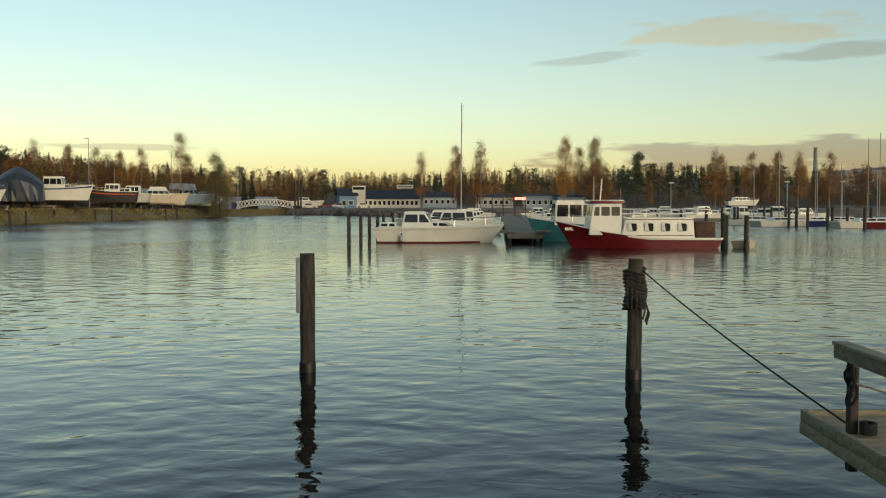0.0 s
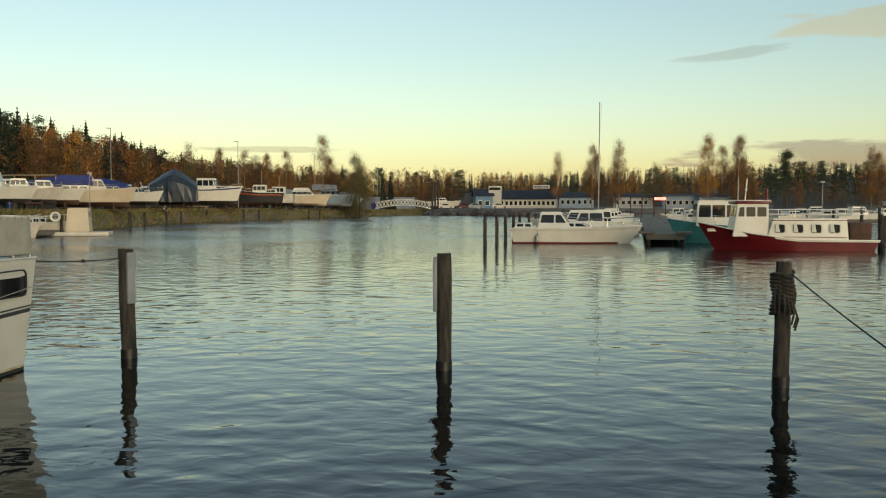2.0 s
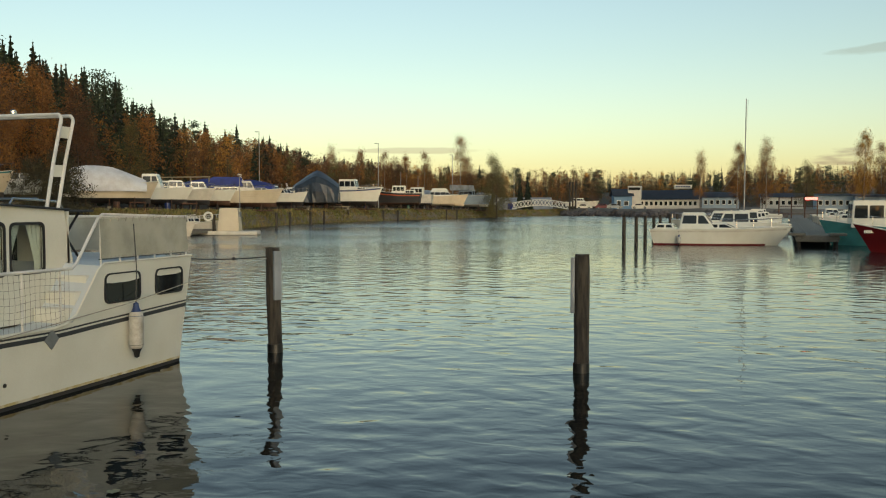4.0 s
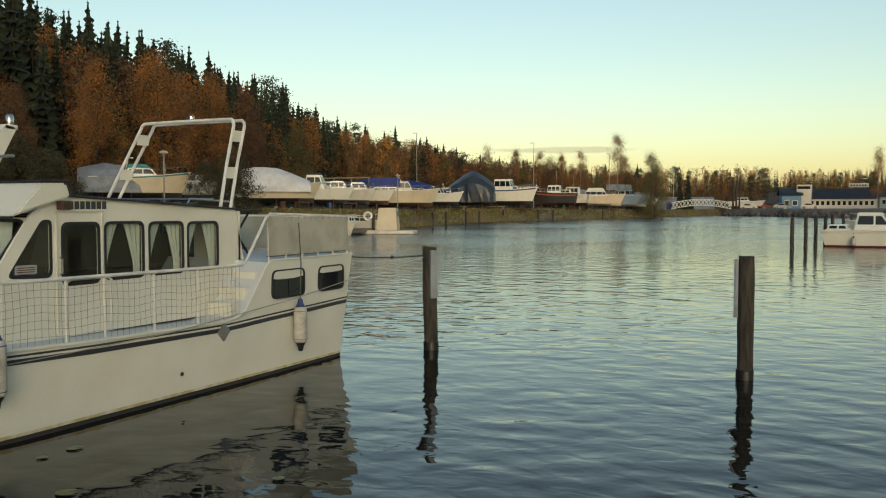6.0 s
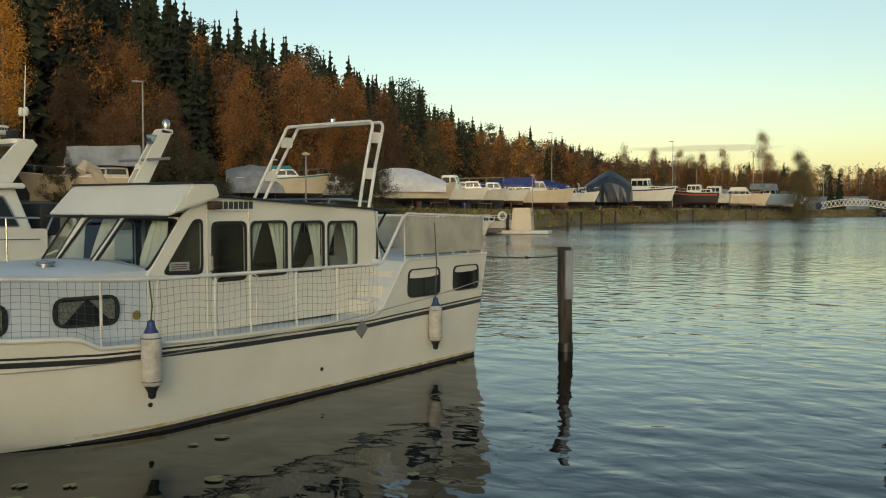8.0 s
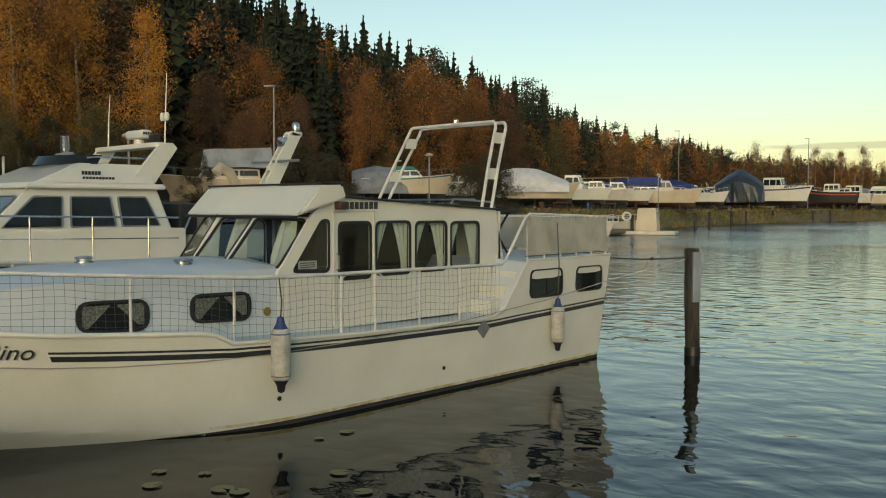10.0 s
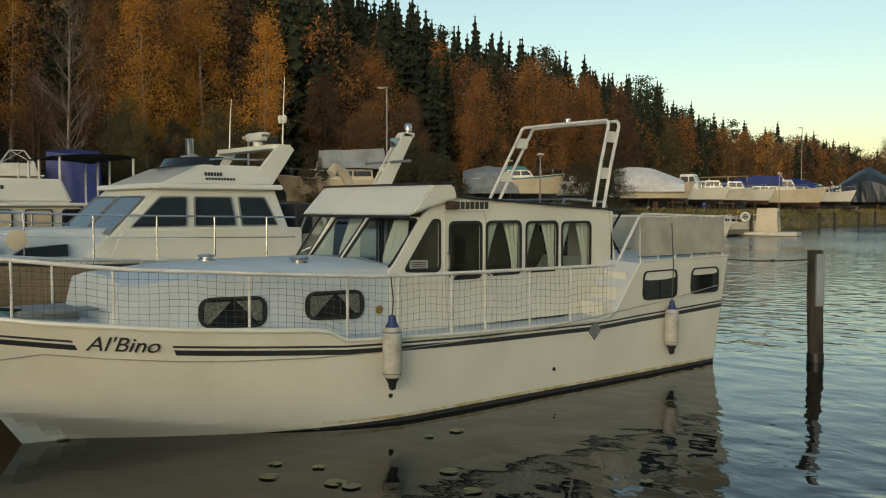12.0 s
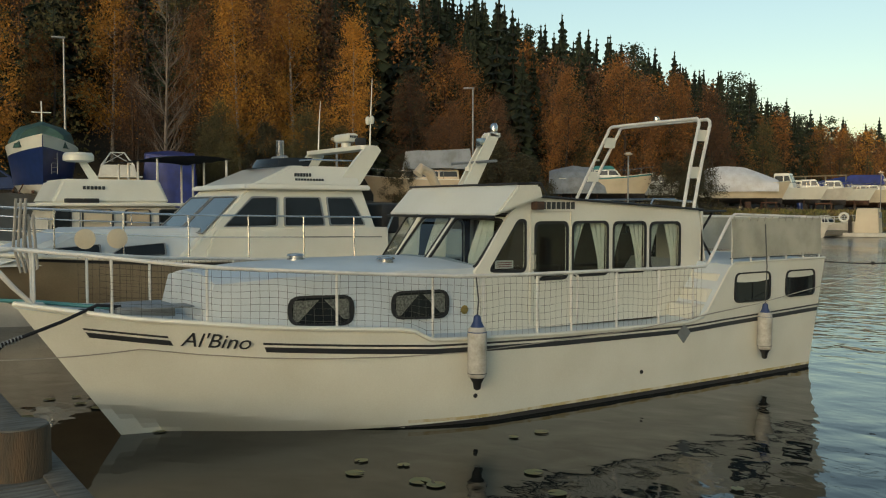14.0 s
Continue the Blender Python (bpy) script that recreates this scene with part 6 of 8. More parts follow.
# ---- boats laid up ashore ----
def ashore(az, d, up=0.9):
    x, y = at_az(az, d)
    return x, y, ground_z(x, y) + up + (0.5 if az > -50 and up > 0 else 0.0)


# sailing hull under a green tarpaulin, bow to the water
x, y, z = ashore(-79.8, 54, 0.5)
e, h = boat("sailing_boat", "navy blue and white sailing boat laid up under a green tarpaulin", x, y, z, 100, 8.0, 3.6, 1.95, NAVYHULL, 0.55, GELD, GELD, ashore=0.9, flare=0.8, keel=-0.85)
for s in (1, -1):
    part("sheer_strake", h.band(h.bow + 0.02, h.stern, lambda q: h.sheer(q) * 0.76, lambda q: h.sheer(q) * 0.995, 0.008, (s,), 30), GEL, e, "white painted sheer strake")
tarp("tarpaulin", "green tarpaulin draped over the boat", (0, 0.3, 1.9), 6.4, 3.3, 1.55, GREENTARP, 0.5, 0.0, 3, parent=e, fold=0.2)
bm = bmesh.new()
for s in (-0.14, 0.14):
    tube(bm, [(0.55 + s, -3.5, 0.55), (0.55 + s, -3.15, 1.75)], 0.02, 6)
for k in range(5):
    tube(bm, [(0.41, -3.47 + k * 0.07, 0.65 + k * 0.23), (0.69, -3.47 + k * 0.07, 0.65 + k * 0.23)], 0.014, 6)
part("ladder", bm, STEEL, e)
bm = bmesh.new()
tube(bm, [(0, 0, 3.3), (0, 0, 4.6)], 0.04, 6)
tube(bm, [(-0.5, 0, 4.0), (0.5, 0, 4.0)], 0.03, 6)
part("mast_stump", bm, GEL, e)

# beige flybridge boat, bow on
x, y, z = ashore(-75.7, 52.5, 0.7)
e, h = boat("flybridge_boat", "beige flybridge boat laid up ashore with an open top frame", x, y, z, 104, 8.0, 3.1, 1.2, BEIGE, 0.3, BEIGE, BEIGE, ashore=0.7, rail=1.0, rail_mat=WHITEPIPE,
            cab=[(-1.5, 2.6, 1.2, 1.1, 1.15, 2.35, 0.15, 0.1, 3, BEIGE), (-1.2, 1.4, 1.0, 0.85, 2.42, 3.05, 0.35, 0.1, 0, GELD)])
bm = bmesh.new()
box(bm, -1.25, -1.75, 2.34, 1.25, 2.5, 2.42, 0.02)
part("roof_brow", bm, GEL, e)
bm = bmesh.new()
for s in (-1, 1):
    tube(bm, [(s * 0.85, -0.9, 3.0), (s * 0.35, 0.1, 3.75), (s * 0.85, 1.2, 3.0)], 0.03, 6)
    tube(bm, [(s * 0.35, 0.1, 3.75), (-s * 0.85, -0.9, 3.0)], 0.02, 6)
tube(bm, [(-0.35, 0.1, 3.75), (0.35, 0.1, 3.75)], 0.03, 6)
part("top_frame", bm, WHITEPIPE, e)

# upright blue tarpaulin
x, y, z = ashore(-72.7, 55, 0.0)
bm = bmesh.new()
n = 40
rows = []
for j in range(9):
    t = j / 8
    row = []
    for k in range(n):
        a = k / n * math.tau
        c, s = math.cos(a), math.sin(a)
        p = max(abs(c), abs(s))
        w = 0.04 * math.sin(k * 1.9 + j * 0.5) * (1 - t * 0.5)
        row.append(bm.verts.new((c / p ** 0.8 * (1.55 - 0.15 * t + w), s / p ** 0.8 * (2.4 - 0.2 * t + w), 3.15 * t + (0.25 * (1 - abs(s)) if j == 8 else 0))))
    rows.append(row)
for a, b in zip(rows, rows[1:]):
    for k in range(n):
        bm.faces.new((a[k], a[(k + 1) % n], b[(k + 1) % n], b[k]))
c = bm.verts.new((0, 0, 3.55))
for k in range(n):
    bm.faces.new((rows[-1][k], rows[-1][(k + 1) % n], c))
t0 = tagged(part("tarpaulin_shelter", bm, BLUETARP), "bright blue tarpaulin wrapped over a stored boat", "tarpaulin")
t0.matrix_basis = pose(x, y, z, 0, 0, 72)

# cabin boat under a translucent frame tent
x, y, z = ashore(-57.2, 63, 0.8)
e, h = boat("cabin_boat", "beige cabin boat laid up under a grey frame tent", x, y, z, 215, 7.6, 2.7, 1.0, BEIGE, 0.35, BEIGE, BEIGE, ashore=0.8, rail=1, cab=[(-1.6, 2.6, 1.1, 1.0, 0.95, 1.7, 0.5, 0.1, 3, BEIGE)])
bm = bmesh.new()
prism(bm, [(-1.3, 1.75), (-1.1, 2.95), (3.3, 3.1), (3.5, 1.75)], -1.5, 1.5)
for v in bm.verts:
    if v.co.z > 2.5:
        v.co.x *= 0.75
bmesh.ops.subdivide_edges(bm, edges=list(bm.edges), cuts=4, use_grid_fill=True)
for v in bm.verts:
    v.co.x += 0.06 * noise.noise(v.co * 1.3)
    v.co.z += 0.08 * noise.noise(v.co * 1.1 + Vector((5, 0, 0)))
part("frame_tent", bm, GREYTARP, e, "grey weathered tarpaulin tent")

# cuddy boat with a teal top
x, y, z = ashore(-45.9, 77, 0.75)
e, h = boat("cuddy_boat", "white motorboat with a teal soft top and a grey tarpaulin astern", x, y, z, 44, 7.9, 2.7, 1.25, CREAM, 0.45, GEL, ashore=0.75, rail=0.4, cab=[(-1.7, 0.7, 1.05, 0.9, 1.25, 2.0, 0.6, 0.05, 2, GEL)], stripe=TEALPAINT, stripe_at=0.9)
part("soft_top", house_box(-1.1, 0.75, 0.95, 0.7, 1.98, 2.3, 0.3, 0.1, 0.08), TEALPAINT, e, "teal canvas soft top")
tarp("tarpaulin", "grey and brown tarpaulin over the stern", (0, 1.9, 0.0), 5.0, 3.2, 2.5, GREYTARP, 0.55, 0.0, 5, parent=e, fold=0.2, rise=0.15)
bm = bmesh.new()
for s in (-0.8, 0.8):
    tube(bm, [(s, 0.9, 1.3), (s * 0.9, 0.6, 2.75)], 0.035, 6)
box(bm, -0.95, 0.2, 2.75, 0.95, 0.75, 2.82, 0.02)
part("radar_arch", bm, GEL, e)

x, y, z = ashore(-42.3, 82, 0.75)
boat("motorboat", "small white motorboat with a low wheelhouse laid up ashore", x, y, z, 60, 6.2, 2.3, 1.0, GEL, 0.35, GEL, ashore=0.75, rail=0.4, cab=[(-1.0, 1.0, 0.95, 0.85, 1.0, 1.75, 0.4, 0.05, 2, GELD)])

# white tarpaulin over a cream boat
x, y, z = ashore(-37.4, 89, 0.7)
e, h = boat("motorboat", "cream motorboat laid up under a white tarpaulin", x, y, z, 50, 7.4, 2.7, 1.2, CREAM, 0.4, GEL, ashore=0.7)
tarp("tarpaulin", "white and fawn tarpaulin peaked over the boat", (0, 0.35, 0.6), 6.6, 3.2, 3.1, WHITETARP, 0.66, 0.0, 8, parent=e, peak=0.12, rise=0.5)
bm = bmesh.new()
vs = []
for i in range(15):
    vs.append([bm.verts.new((1.46 + 0.05 * math.sin(i * 1.4), -2.6 + i * 0.22, z0 + 0.05 * math.sin(i))) for z0 in (0.15, 0.5, 0.9)])
for a, b in zip(vs, vs[1:]):
    for k in range(2):
        bm.faces.new((a[k], b[k], b[k + 1], a[k + 1]))
bmesh.ops.solidify(bm, geom=list(bm.faces), thickness=0.02)
part("tarpaulin_skirt", bm, BROWNTARP, e, "fawn canvas hanging over the side")

# three white motorboats with their bows to the water
for az, d, hd, lab, col in ((-35.0, 97, 66, "white motorboat with a small wheelhouse laid up ashore", GEL), (-33.6, 101, 58, "grey-white motorboat with a folded top laid up ashore", GELD), (-32.3, 105, 62, "white motorboat with an orange waterline laid up ashore", GEL)):
    x, y, z = ashore(az, d, 0.7)
    e, h = boat("motorboat", lab, x, y, z, hd, 7.0, 2.5, 1.05, col, 0.25, GEL, RUST if "orange" in lab else None, ashore=0.7, rail=0.4, cab=[(-0.8, 1.2, 1.0, 0.9, 1.15, 2.6 if "wheel" in lab else 2.1, 0.5, 0.1, 2, GEL)], group="white motorboats ashore")
# wooden frame behind them
x, y, z = ashore(-34.0, 112, 0)
e = thing("boat_shelter", "bare timber frame of an unfinished boat shelter", "shelter", x, y, z, 0)
for k in range(5):
    bm = bmesh.new()
    box(bm, -5 + k * 2.5 - 0.06, -0.06, 0, -5 + k * 2.5 + 0.06, 0.06, 3.9)
    part("post", bm, NEWPLANK, e)
bm = bmesh.new()
box(bm, -5.1, -0.08, 3.9, 5.1, 0.08, 4.05)
part("beam", bm, NEWPLANK, e)

# clinker cruiser with blue cover
x, y, z = ashore(-29.9, 109, 0.55)
e, h = boat("wooden_cruiser", "cream wooden cruiser with a blue cover laid up at the bank", x, y, z, 58, 8.9, 2.9, 1.35, CREAM, 0.35, GEL, RUST, ashore=0.55, rail=0.4, flare=0.85,
            cab=[(-1.6, 0.4, 1.05, 0.92, 1.35, 2.55, 0.55, 0.0, 2, GELD), (0.4, 3.2, 1.15, 1.1, 1.2, 1.85, 0.05, 0.1, 3, GEL), (-3.2, -1.4, 0.8, 0.7, 1.4, 1.75, 0.4, 0, 2, GEL)])
for s in (1, -1):
    for f in (0.35, 0.5, 0.65):
        part("plank_line", h.band(h.bow + 0.3, h.stern, lambda q: h.sheer(q) * f, lambda q: h.sheer(q) * f + 0.02, 0.008, (s,), 18), BEIGE, e)
part("blue_cover", house_box(-0.2, 3.9, 1.2, 0.75, 1.9, 3.0, 0.15, 0.5, 0.12), BLUETARP, e, "bright blue canvas cover")
bm = bmesh.new()
tube(bm, [(0.5, -0.3, 2.4), (0.5, 0.3, 3.4), (-0.5, 0.3, 3.4), (-0.5, -0.3, 2.4)], 0.05, 6)
part("mast_frame", bm, GEL, e)
x, y, z = ashore(-27.4, 126, 0.7)
boat("motorboat", "white motorboat half hidden behind a dark tarpaulin", x, y, z, 90, 7.0, 2.4, 1.0, GEL, 0.4, GEL, ashore=0.7, rail=1, cab=[(-1.0, 1.0, 0.9, 0.8, 1.0, 1.7, 0.4, 0, 2, GEL)])

# dark tarpaulin over a boat on a trailer
x, y, z = ashore(-25.3, 139, 0.75)
e, h = boat("covered_boat", "boat on a trailer under a dark blue-grey tarpaulin", x, y, z, 70, 6.6, 2.6, 1.1, ANTIF, 0.3, ANTIF, ashore=0.75)
tarp("tarpaulin", "dark blue-grey tarpaulin with sharp folds", (0, 0, -0.1), 7.0, 6.0, 4.9, DARKTARP, 0.42, 0.0, 11, parent=e, peak=0.3, fold=0.35)

# white wheelhouse boat, stern quarter
x, y, z = ashore(-22.9, 147, 0.9)
e, h = boat("wheelhouse_boat", "white wheelhouse boat with a blue stripe and dark bottom", x, y, z, 82, 8.4, 3.3, 1.85, GEL, 0.45, GEL, ashore=0.9, stripe=NAVYHULL, rail=1, stripe_at=0.84,
                cab=[(-0.6, 2.4, 1.15, 1.05, 1.75, 3.55, 0.4, 0.1, 3, GEL), (-2.4, -0.6, 0.9, 0.8, 1.8, 2.3, 0.5, 0, 2, GEL)], keel=-0.7)
# black tug-like boat
x, y, z = ashore(-20.1, 166, 0.8)
e, h = boat("tug_boat", "black-hulled workboat with a white wheelhouse and masts", x, y, z, 258, 9.2, 3.1, 1.7, ANTIF, 0.7, GELD, RUST, ashore=0.7, stripe=ORANGEPAINT, mast=4.0, rail=1, rail_mat=WHITEPIPE, stripe_at=0.7,
                cab=[(-1.2, 1.2, 1.0, 0.95, 1.6, 3.1, 0.15, 0.05, 3, GEL), (1.2, 3.0, 0.95, 0.9, 1.5, 2.3, 0.05, 0.05, 2, GEL)])
x, y, z = ashore(-19.0, 172, 0.8)
boat("motorboat", "grey workboat with an open wheelhouse behind the black hull", x, y, z, 262, 7, 2.6, 1.6, GELD, 0.4, GELD, ashore=0.7, mast=3.5, cab=[(-1.0, 1.4, 1.0, 0.95, 1.5, 3.0, 0.1, 0.05, 3, GEL)])
x, y, z = ashore(-21.5, 168, 0.8)
boat("motorboat", "dark motorboat with a framed cabin laid up ashore", x, y, z, 100, 6.5, 2.6, 1.5, ANTIF, 0.4, GELD, ashore=0.7, cab=[(-1.0, 1.8, 1.0, 0.95, 1.5, 2.9, 0.1, 0.05, 3, GELD)])
# cream flybridge and blue-white boats
x, y, z = ashore(-17.3, 184, 0.9)
e, h = boat("flybridge_boat", "cream flybridge boat with slanting blue bands laid up ashore", x, y, z, 78, 9.4, 3.3, 1.5, CREAM, 0.4, GEL, CREAM, ashore=0.75, rail=1,
                cab=[(-1.9, 2.8, 1.25, 1.1, 1.35, 2.5, 0.9, 0.3, 4, GEL), (-1.0, 2.4, 1.0, 0.85, 2.55, 3.1, 0.4, 0.3, 0, GEL)])
for yy in (1.6, 2.4):
    bm = bmesh.new()
    slab(bm, [(yy, 0.2), (yy + 0.3, 0.2), (yy + 0.75, 1.3), (yy + 0.45, 1.3)], 0.02, side_frame(1.54, 1))
    part("blue_band", bm, NAVYHULL, e)
x, y, z = ashore(-15.6, 194, 0.9)
e, h = boat("wheelhouse_boat", "blue and white boat laid up under a grey roof sheet", x, y, z, 95, 9.4, 3.4, 1.7, BLUEGREY, 0.4, GEL, GEL, ashore=0.75, rail=1, cab=[(-1.2, 2.2, 1.2, 1.1, 1.6, 3.0, 0.3, 0.1, 3, BLUEGREY)])
bm = bmesh.new()
prism(bm, [(-0.5, 3.1), (-0.3, 4.1), (4.0, 4.2), (4.0, 3.0)], -1.6, 1.6)
part("roof_sheet", bm, GREYTARP, e, "grey tarpaulin roof")
x, y, z = ashore(-12.4, 262, 0.0)
e = thing("storage_tent", "long pale blue-grey tarpaulin tent by the footbridge", "tent", x, y, z, 0)
bm = bmesh.new()
prism(bm, [(-3, 0), (-2.6, 2.4), (-0.8, 3.6), (0.8, 3.6), (2.6, 2.4), (3, 0)], -9, 9)
part("tent_skin", bm, GREYTARP, e)
bm = bmesh.new()
box(bm, -3, -3.1, 0.2, -1, -2.9, 2.0)
part("door_flap", bm, BLUETARP, e)

# clutter of trestles, oil drums and posts in the yard
rng = random.Random(4)
for az, d in ((-24.0, 141), (-26.9, 128), (-28.5, 112), (-33, 96), (-36, 88), (-41, 79), (-18.0, 176), (-22, 151), (-48, 73), (-51, 70)):
    x, y, z = ashore(az, d, 0)
    e = thing("trestle", "rusty steel boat trestle standing in the yard", "trestle", x, y, z, rng.uniform(0, 180), "yard trestles")
    bm = bmesh.new()
    box(bm, -0.8, -0.07, 0.75, 0.8, 0.07, 0.9, 0.01)
    part("beam", bm, RUST, e)
    for s in (-0.7, 0.7):
        for q in (-0.3, 0.3):
            bm = bmesh.new()
            tube(bm, [(s, q, 0), (s, 0, 0.78)], 0.035, 6)
            part("leg", bm, RUST, e)

# a second row of laid-up boats behind the first, some under covers
COVERS = {"blue": BLUETARP, "grey": GREYTARP, "white": WHITETARP, "green": GREENTARP, "brown": BROWNTARP}
for az, d, hd, L, hull, cover in (
    (-39.4, 98, 55, 7.0, GELD, "green"),
    (-36.2, 106, 60, 7.5, GEL, ""), (-34.4, 113, 66, 7.2, GELD, ""), (-31.6, 119, 70, 8.5, NAVYHULL, "blue"), (-29.6, 124, 75, 8.0, GELD, "blue"), (-28.2, 132, 80, 7.0, GEL, ""),
    (-26.6, 146, 70, 7.0, GEL, ""), (-24.1, 158, 84, 7.5, ANTIF, ""), (-21.9, 176, 95, 8.0, GEL, ""), (-18.6, 190, 90, 8.5, GEL, "grey"), (-16.6, 200, 85, 8.5, GELD, ""), (-14.9, 205, 92, 8.0, GEL, "grey"),
):
    x, y, z = ashore(az, d, 0.8)
    lab = ("navy" if hull is NAVYHULL else "dark" if hull is ANTIF else "grey-white" if hull is GELD else "white") + (" boat laid up under a %s tarpaulin" % cover if cover else " cabin boat laid up on props in the yard")
    e, h = boat("covered_boat" if cover else "cabin_boat", lab, x, y, z, hd, L, 2.6, 1.15, hull, 0.35, GEL, ashore=0.8, rail=0.0 if cover else 1.0, rail_mat=WHITEPIPE, stripe=None if cover else NAVYHULL, stripe_at=0.8,
                cab=[] if cover else [(-L * 0.22, L * 0.2, 1.05, 0.92, 1.15, 2.25, 0.55, 0.1, 3, GEL), (-L * 0.36, -L * 0.2, 0.75, 0.65, 1.2, 1.6, 0.4, 0.0, 1, GEL)], group="laid-up boats of the second row")
    if cover:
        tarp("tarpaulin", cover + " tarpaulin drawn over a ridge pole", (0, 0.1, 0.5), L * 0.98, 2.9, 2.4, COVERS[cover], 0.6, 0.0, int(-az), parent=e, peak=0.1, fold=0.08)
    else:
        bm = bmesh.new()
        for q in (-0.85, 0.85):
            tube(bm, [(q, L * 0.12, 1.3), (q * 0.85, L * 0.2, 2.9)], 0.035, 6)
        tube(bm, [(-0.72, L * 0.2, 2.9), (0.72, L * 0.2, 2.9)], 0.045, 6)
        part("radar_arch", bm, WHITEPIPE, e)
        bm = bmesh.new()
        box(bm, -0.2, L * 0.45, 0.2, 0.2, L * 0.45 + 0.35, 1.25, 0.06)
        part("outboard_motor", bm, BLACK, e)


# timber stacks, drums and boat trailers along the edge of the yard
def timber_stack(x, y, z, rz, n):
    e = thing("timber_stack", "stack of grey weathered timber baulks in the yard", "timber stack", x, y, z, rz, "timber stacks")
    r = random.Random(int(x * 10))
    for k in range(n):
        bm = bmesh.new()
        o = r.uniform(-0.3, 0.3)
        box(bm, -1.6 + o, -0.5 + (k % 4) * 0.26, 0.02 + (k // 4) * 0.2, 1.6 + o, -0.28 + (k % 4) * 0.26, 0.2 + (k // 4) * 0.2, 0.01)
        part("baulk", bm, (PLANK, LOGWOOD, NEWPLANK)[k % 3], e)


def oil_drum(x, y, z, material, label):
    e = thing("oil_drum", label, "drum", x, y, z, 0, "oil drums")
    bm = bmesh.new()
    lathe(bm, [(0.28, 0), (0.29, 0.02), (0.285, 0.28), (0.295, 0.3), (0.285, 0.32), (0.285, 0.56), (0.295, 0.58), (0.285, 0.6), (0.29, 0.86), (0.27, 0.88), (0.26, 0.86)], 18)
    part("barrel", bm, material, e)


for k, az in enumerate((-50.2, -46.6, -43.2, -39.8, -38.4, -35.8, -31.0, -26.2, -23.9, -21.0, -17.9, -16.1)):
    x, y, z = ashore(az, float(np.interp(az, AZ, SHORE)) + 5.2 + (k * 7 % 3), 0)
    timber_stack(x, y, z, (k * 47) % 180, 5 + (k * 5) % 6)
for k, az in enumerate((-48.6, -45.1, -41.9, -37.2, -34.3, -28.9, -24.7, -22.2, -19.5)):
    x, y, z = ashore(az, float(np.interp(az, AZ, SHORE)) + 6.0 + (k * 5 % 3), 0)
    oil_drum(x, y, z, (RUST, NAVYHULL, GREENTARP)[k % 3], ("rusty", "dark blue", "dark green")[k % 3] + " steel drum standing in the yard")

# floating walkway with white rails in front of the yard
x0, y0 = at_az(-47.5, 58)
x1, y1 = at_az(-31.2, 80)
wk = thing("dock_walkway", "floating timber walkway with white tube rails below the yard", "dock", x0, y0, 0, math.degrees(math.atan2(y1 - y0, x1 - x0)))
Lw = math.hypot(x1 - x0, y1 - y0)
bm = bmesh.new()
box(bm, 0, -0.7, 0.15, Lw, 0.7, 0.5, 0.02)
part("deck", bm, PLANK, wk)
for zz in (0.95, 1.4):
    bm = bmesh.new()
    tube(bm, [(0, 0.62, zz), (Lw * 0.5, 0.62, zz), (Lw, 0.62, zz)], 0.03, 6)
    part("hand_rail", bm, WHITEPIPE, wk)
for k in range(15):
    bm = bmesh.new()
    tube(bm, [(k * Lw / 14, 0.62, 0.45), (k * Lw / 14, 0.62, 1.4)], 0.03, 6)
    part("stanchion", bm, WHITEPIPE, wk)
    if k % 3 == 1:
        bm = bmesh.new()
        tube(bm, [(k * Lw / 14, -0.8, -1.2), (k * Lw / 14, -0.8, 1.7)], 0.13, 10)
        part("pile", bm, LOGWOOD, wk)

# blue car at the edge of the yard
def car(x, y, z, heading, material, label, name="car"):
    e = thing(name, label, "car", x, y, z, 180 - heading, "parked cars")
    bm = bmesh.new()
    prism(bm, [(-2.05, 0.32), (-2.1, 0.62), (-1.9, 0.82), (-0.95, 0.95), (-0.35, 1.40), (0.9, 1.46), (1.7, 1.08), (2.0, 0.95), (2.08, 0.5), (2.0, 0.3)], -0.85, 0.85)
    for v in bm.verts:
        if v.co.z > 1.2:
            v.co.x *= 0.78
    bmesh.ops.bevel(bm, geom=list(bm.edges), offset=0.07, segments=3, affect="EDGES")
    part("body", bm, material, e)
    for s in (1, -1):
        bm = bmesh.new()
        fr = quad_frame((s * 0.845, -0.8, 0.98), (s * 0.845, 1.5, 1.0), (s * 0.70, -0.3, 1.34))
        slab(bm, [(0.1, 0.0), (2.1, 0.0), (1.65, 0.36), (0.55, 0.36)] if s > 0 else [(0.1, 0.0), (2.1, 0.0), (1.65, 0.36), (0.55, 0.36)], 0.02, fr @ Matrix.Translation((0, 0, 0.012 if fr.col[2].xyz.x * s > 0 else 0.008)))
        part("side_window", bm, TINT, e)
        for yy in (-1.3, 1.3):
            bm = bmesh.new()
            lathe(bm, [(0.2, -0.1), (0.32, -0.09), (0.33, 0.0), (0.32, 0.09), (0.2, 0.1)], 18)
            rot_bm(bm, Matrix.Translation((s * 0.78, yy, 0.33)) @ Matrix.Rotation(radians(90), 4, "Y"))
            w = part("wheel", bm, BLACK, e)
            bm = bmesh.new()
            lathe(bm, [(0.03, -0.105), (0.2, -0.108), (0.2, 0.108), (0.03, 0.105)], 10)
            rot_bm(bm, Matrix.Translation((s * 0.78, yy, 0.33)) @ Matrix.Rotation(radians(90), 4, "Y"))
            part("rim", bm, STEEL, w)
    return e


x, y = at_az(-82.3, 56)
car(x, y, ground_z(x, y), 10, NAVYHULL, "dark blue car parked on the yard road")


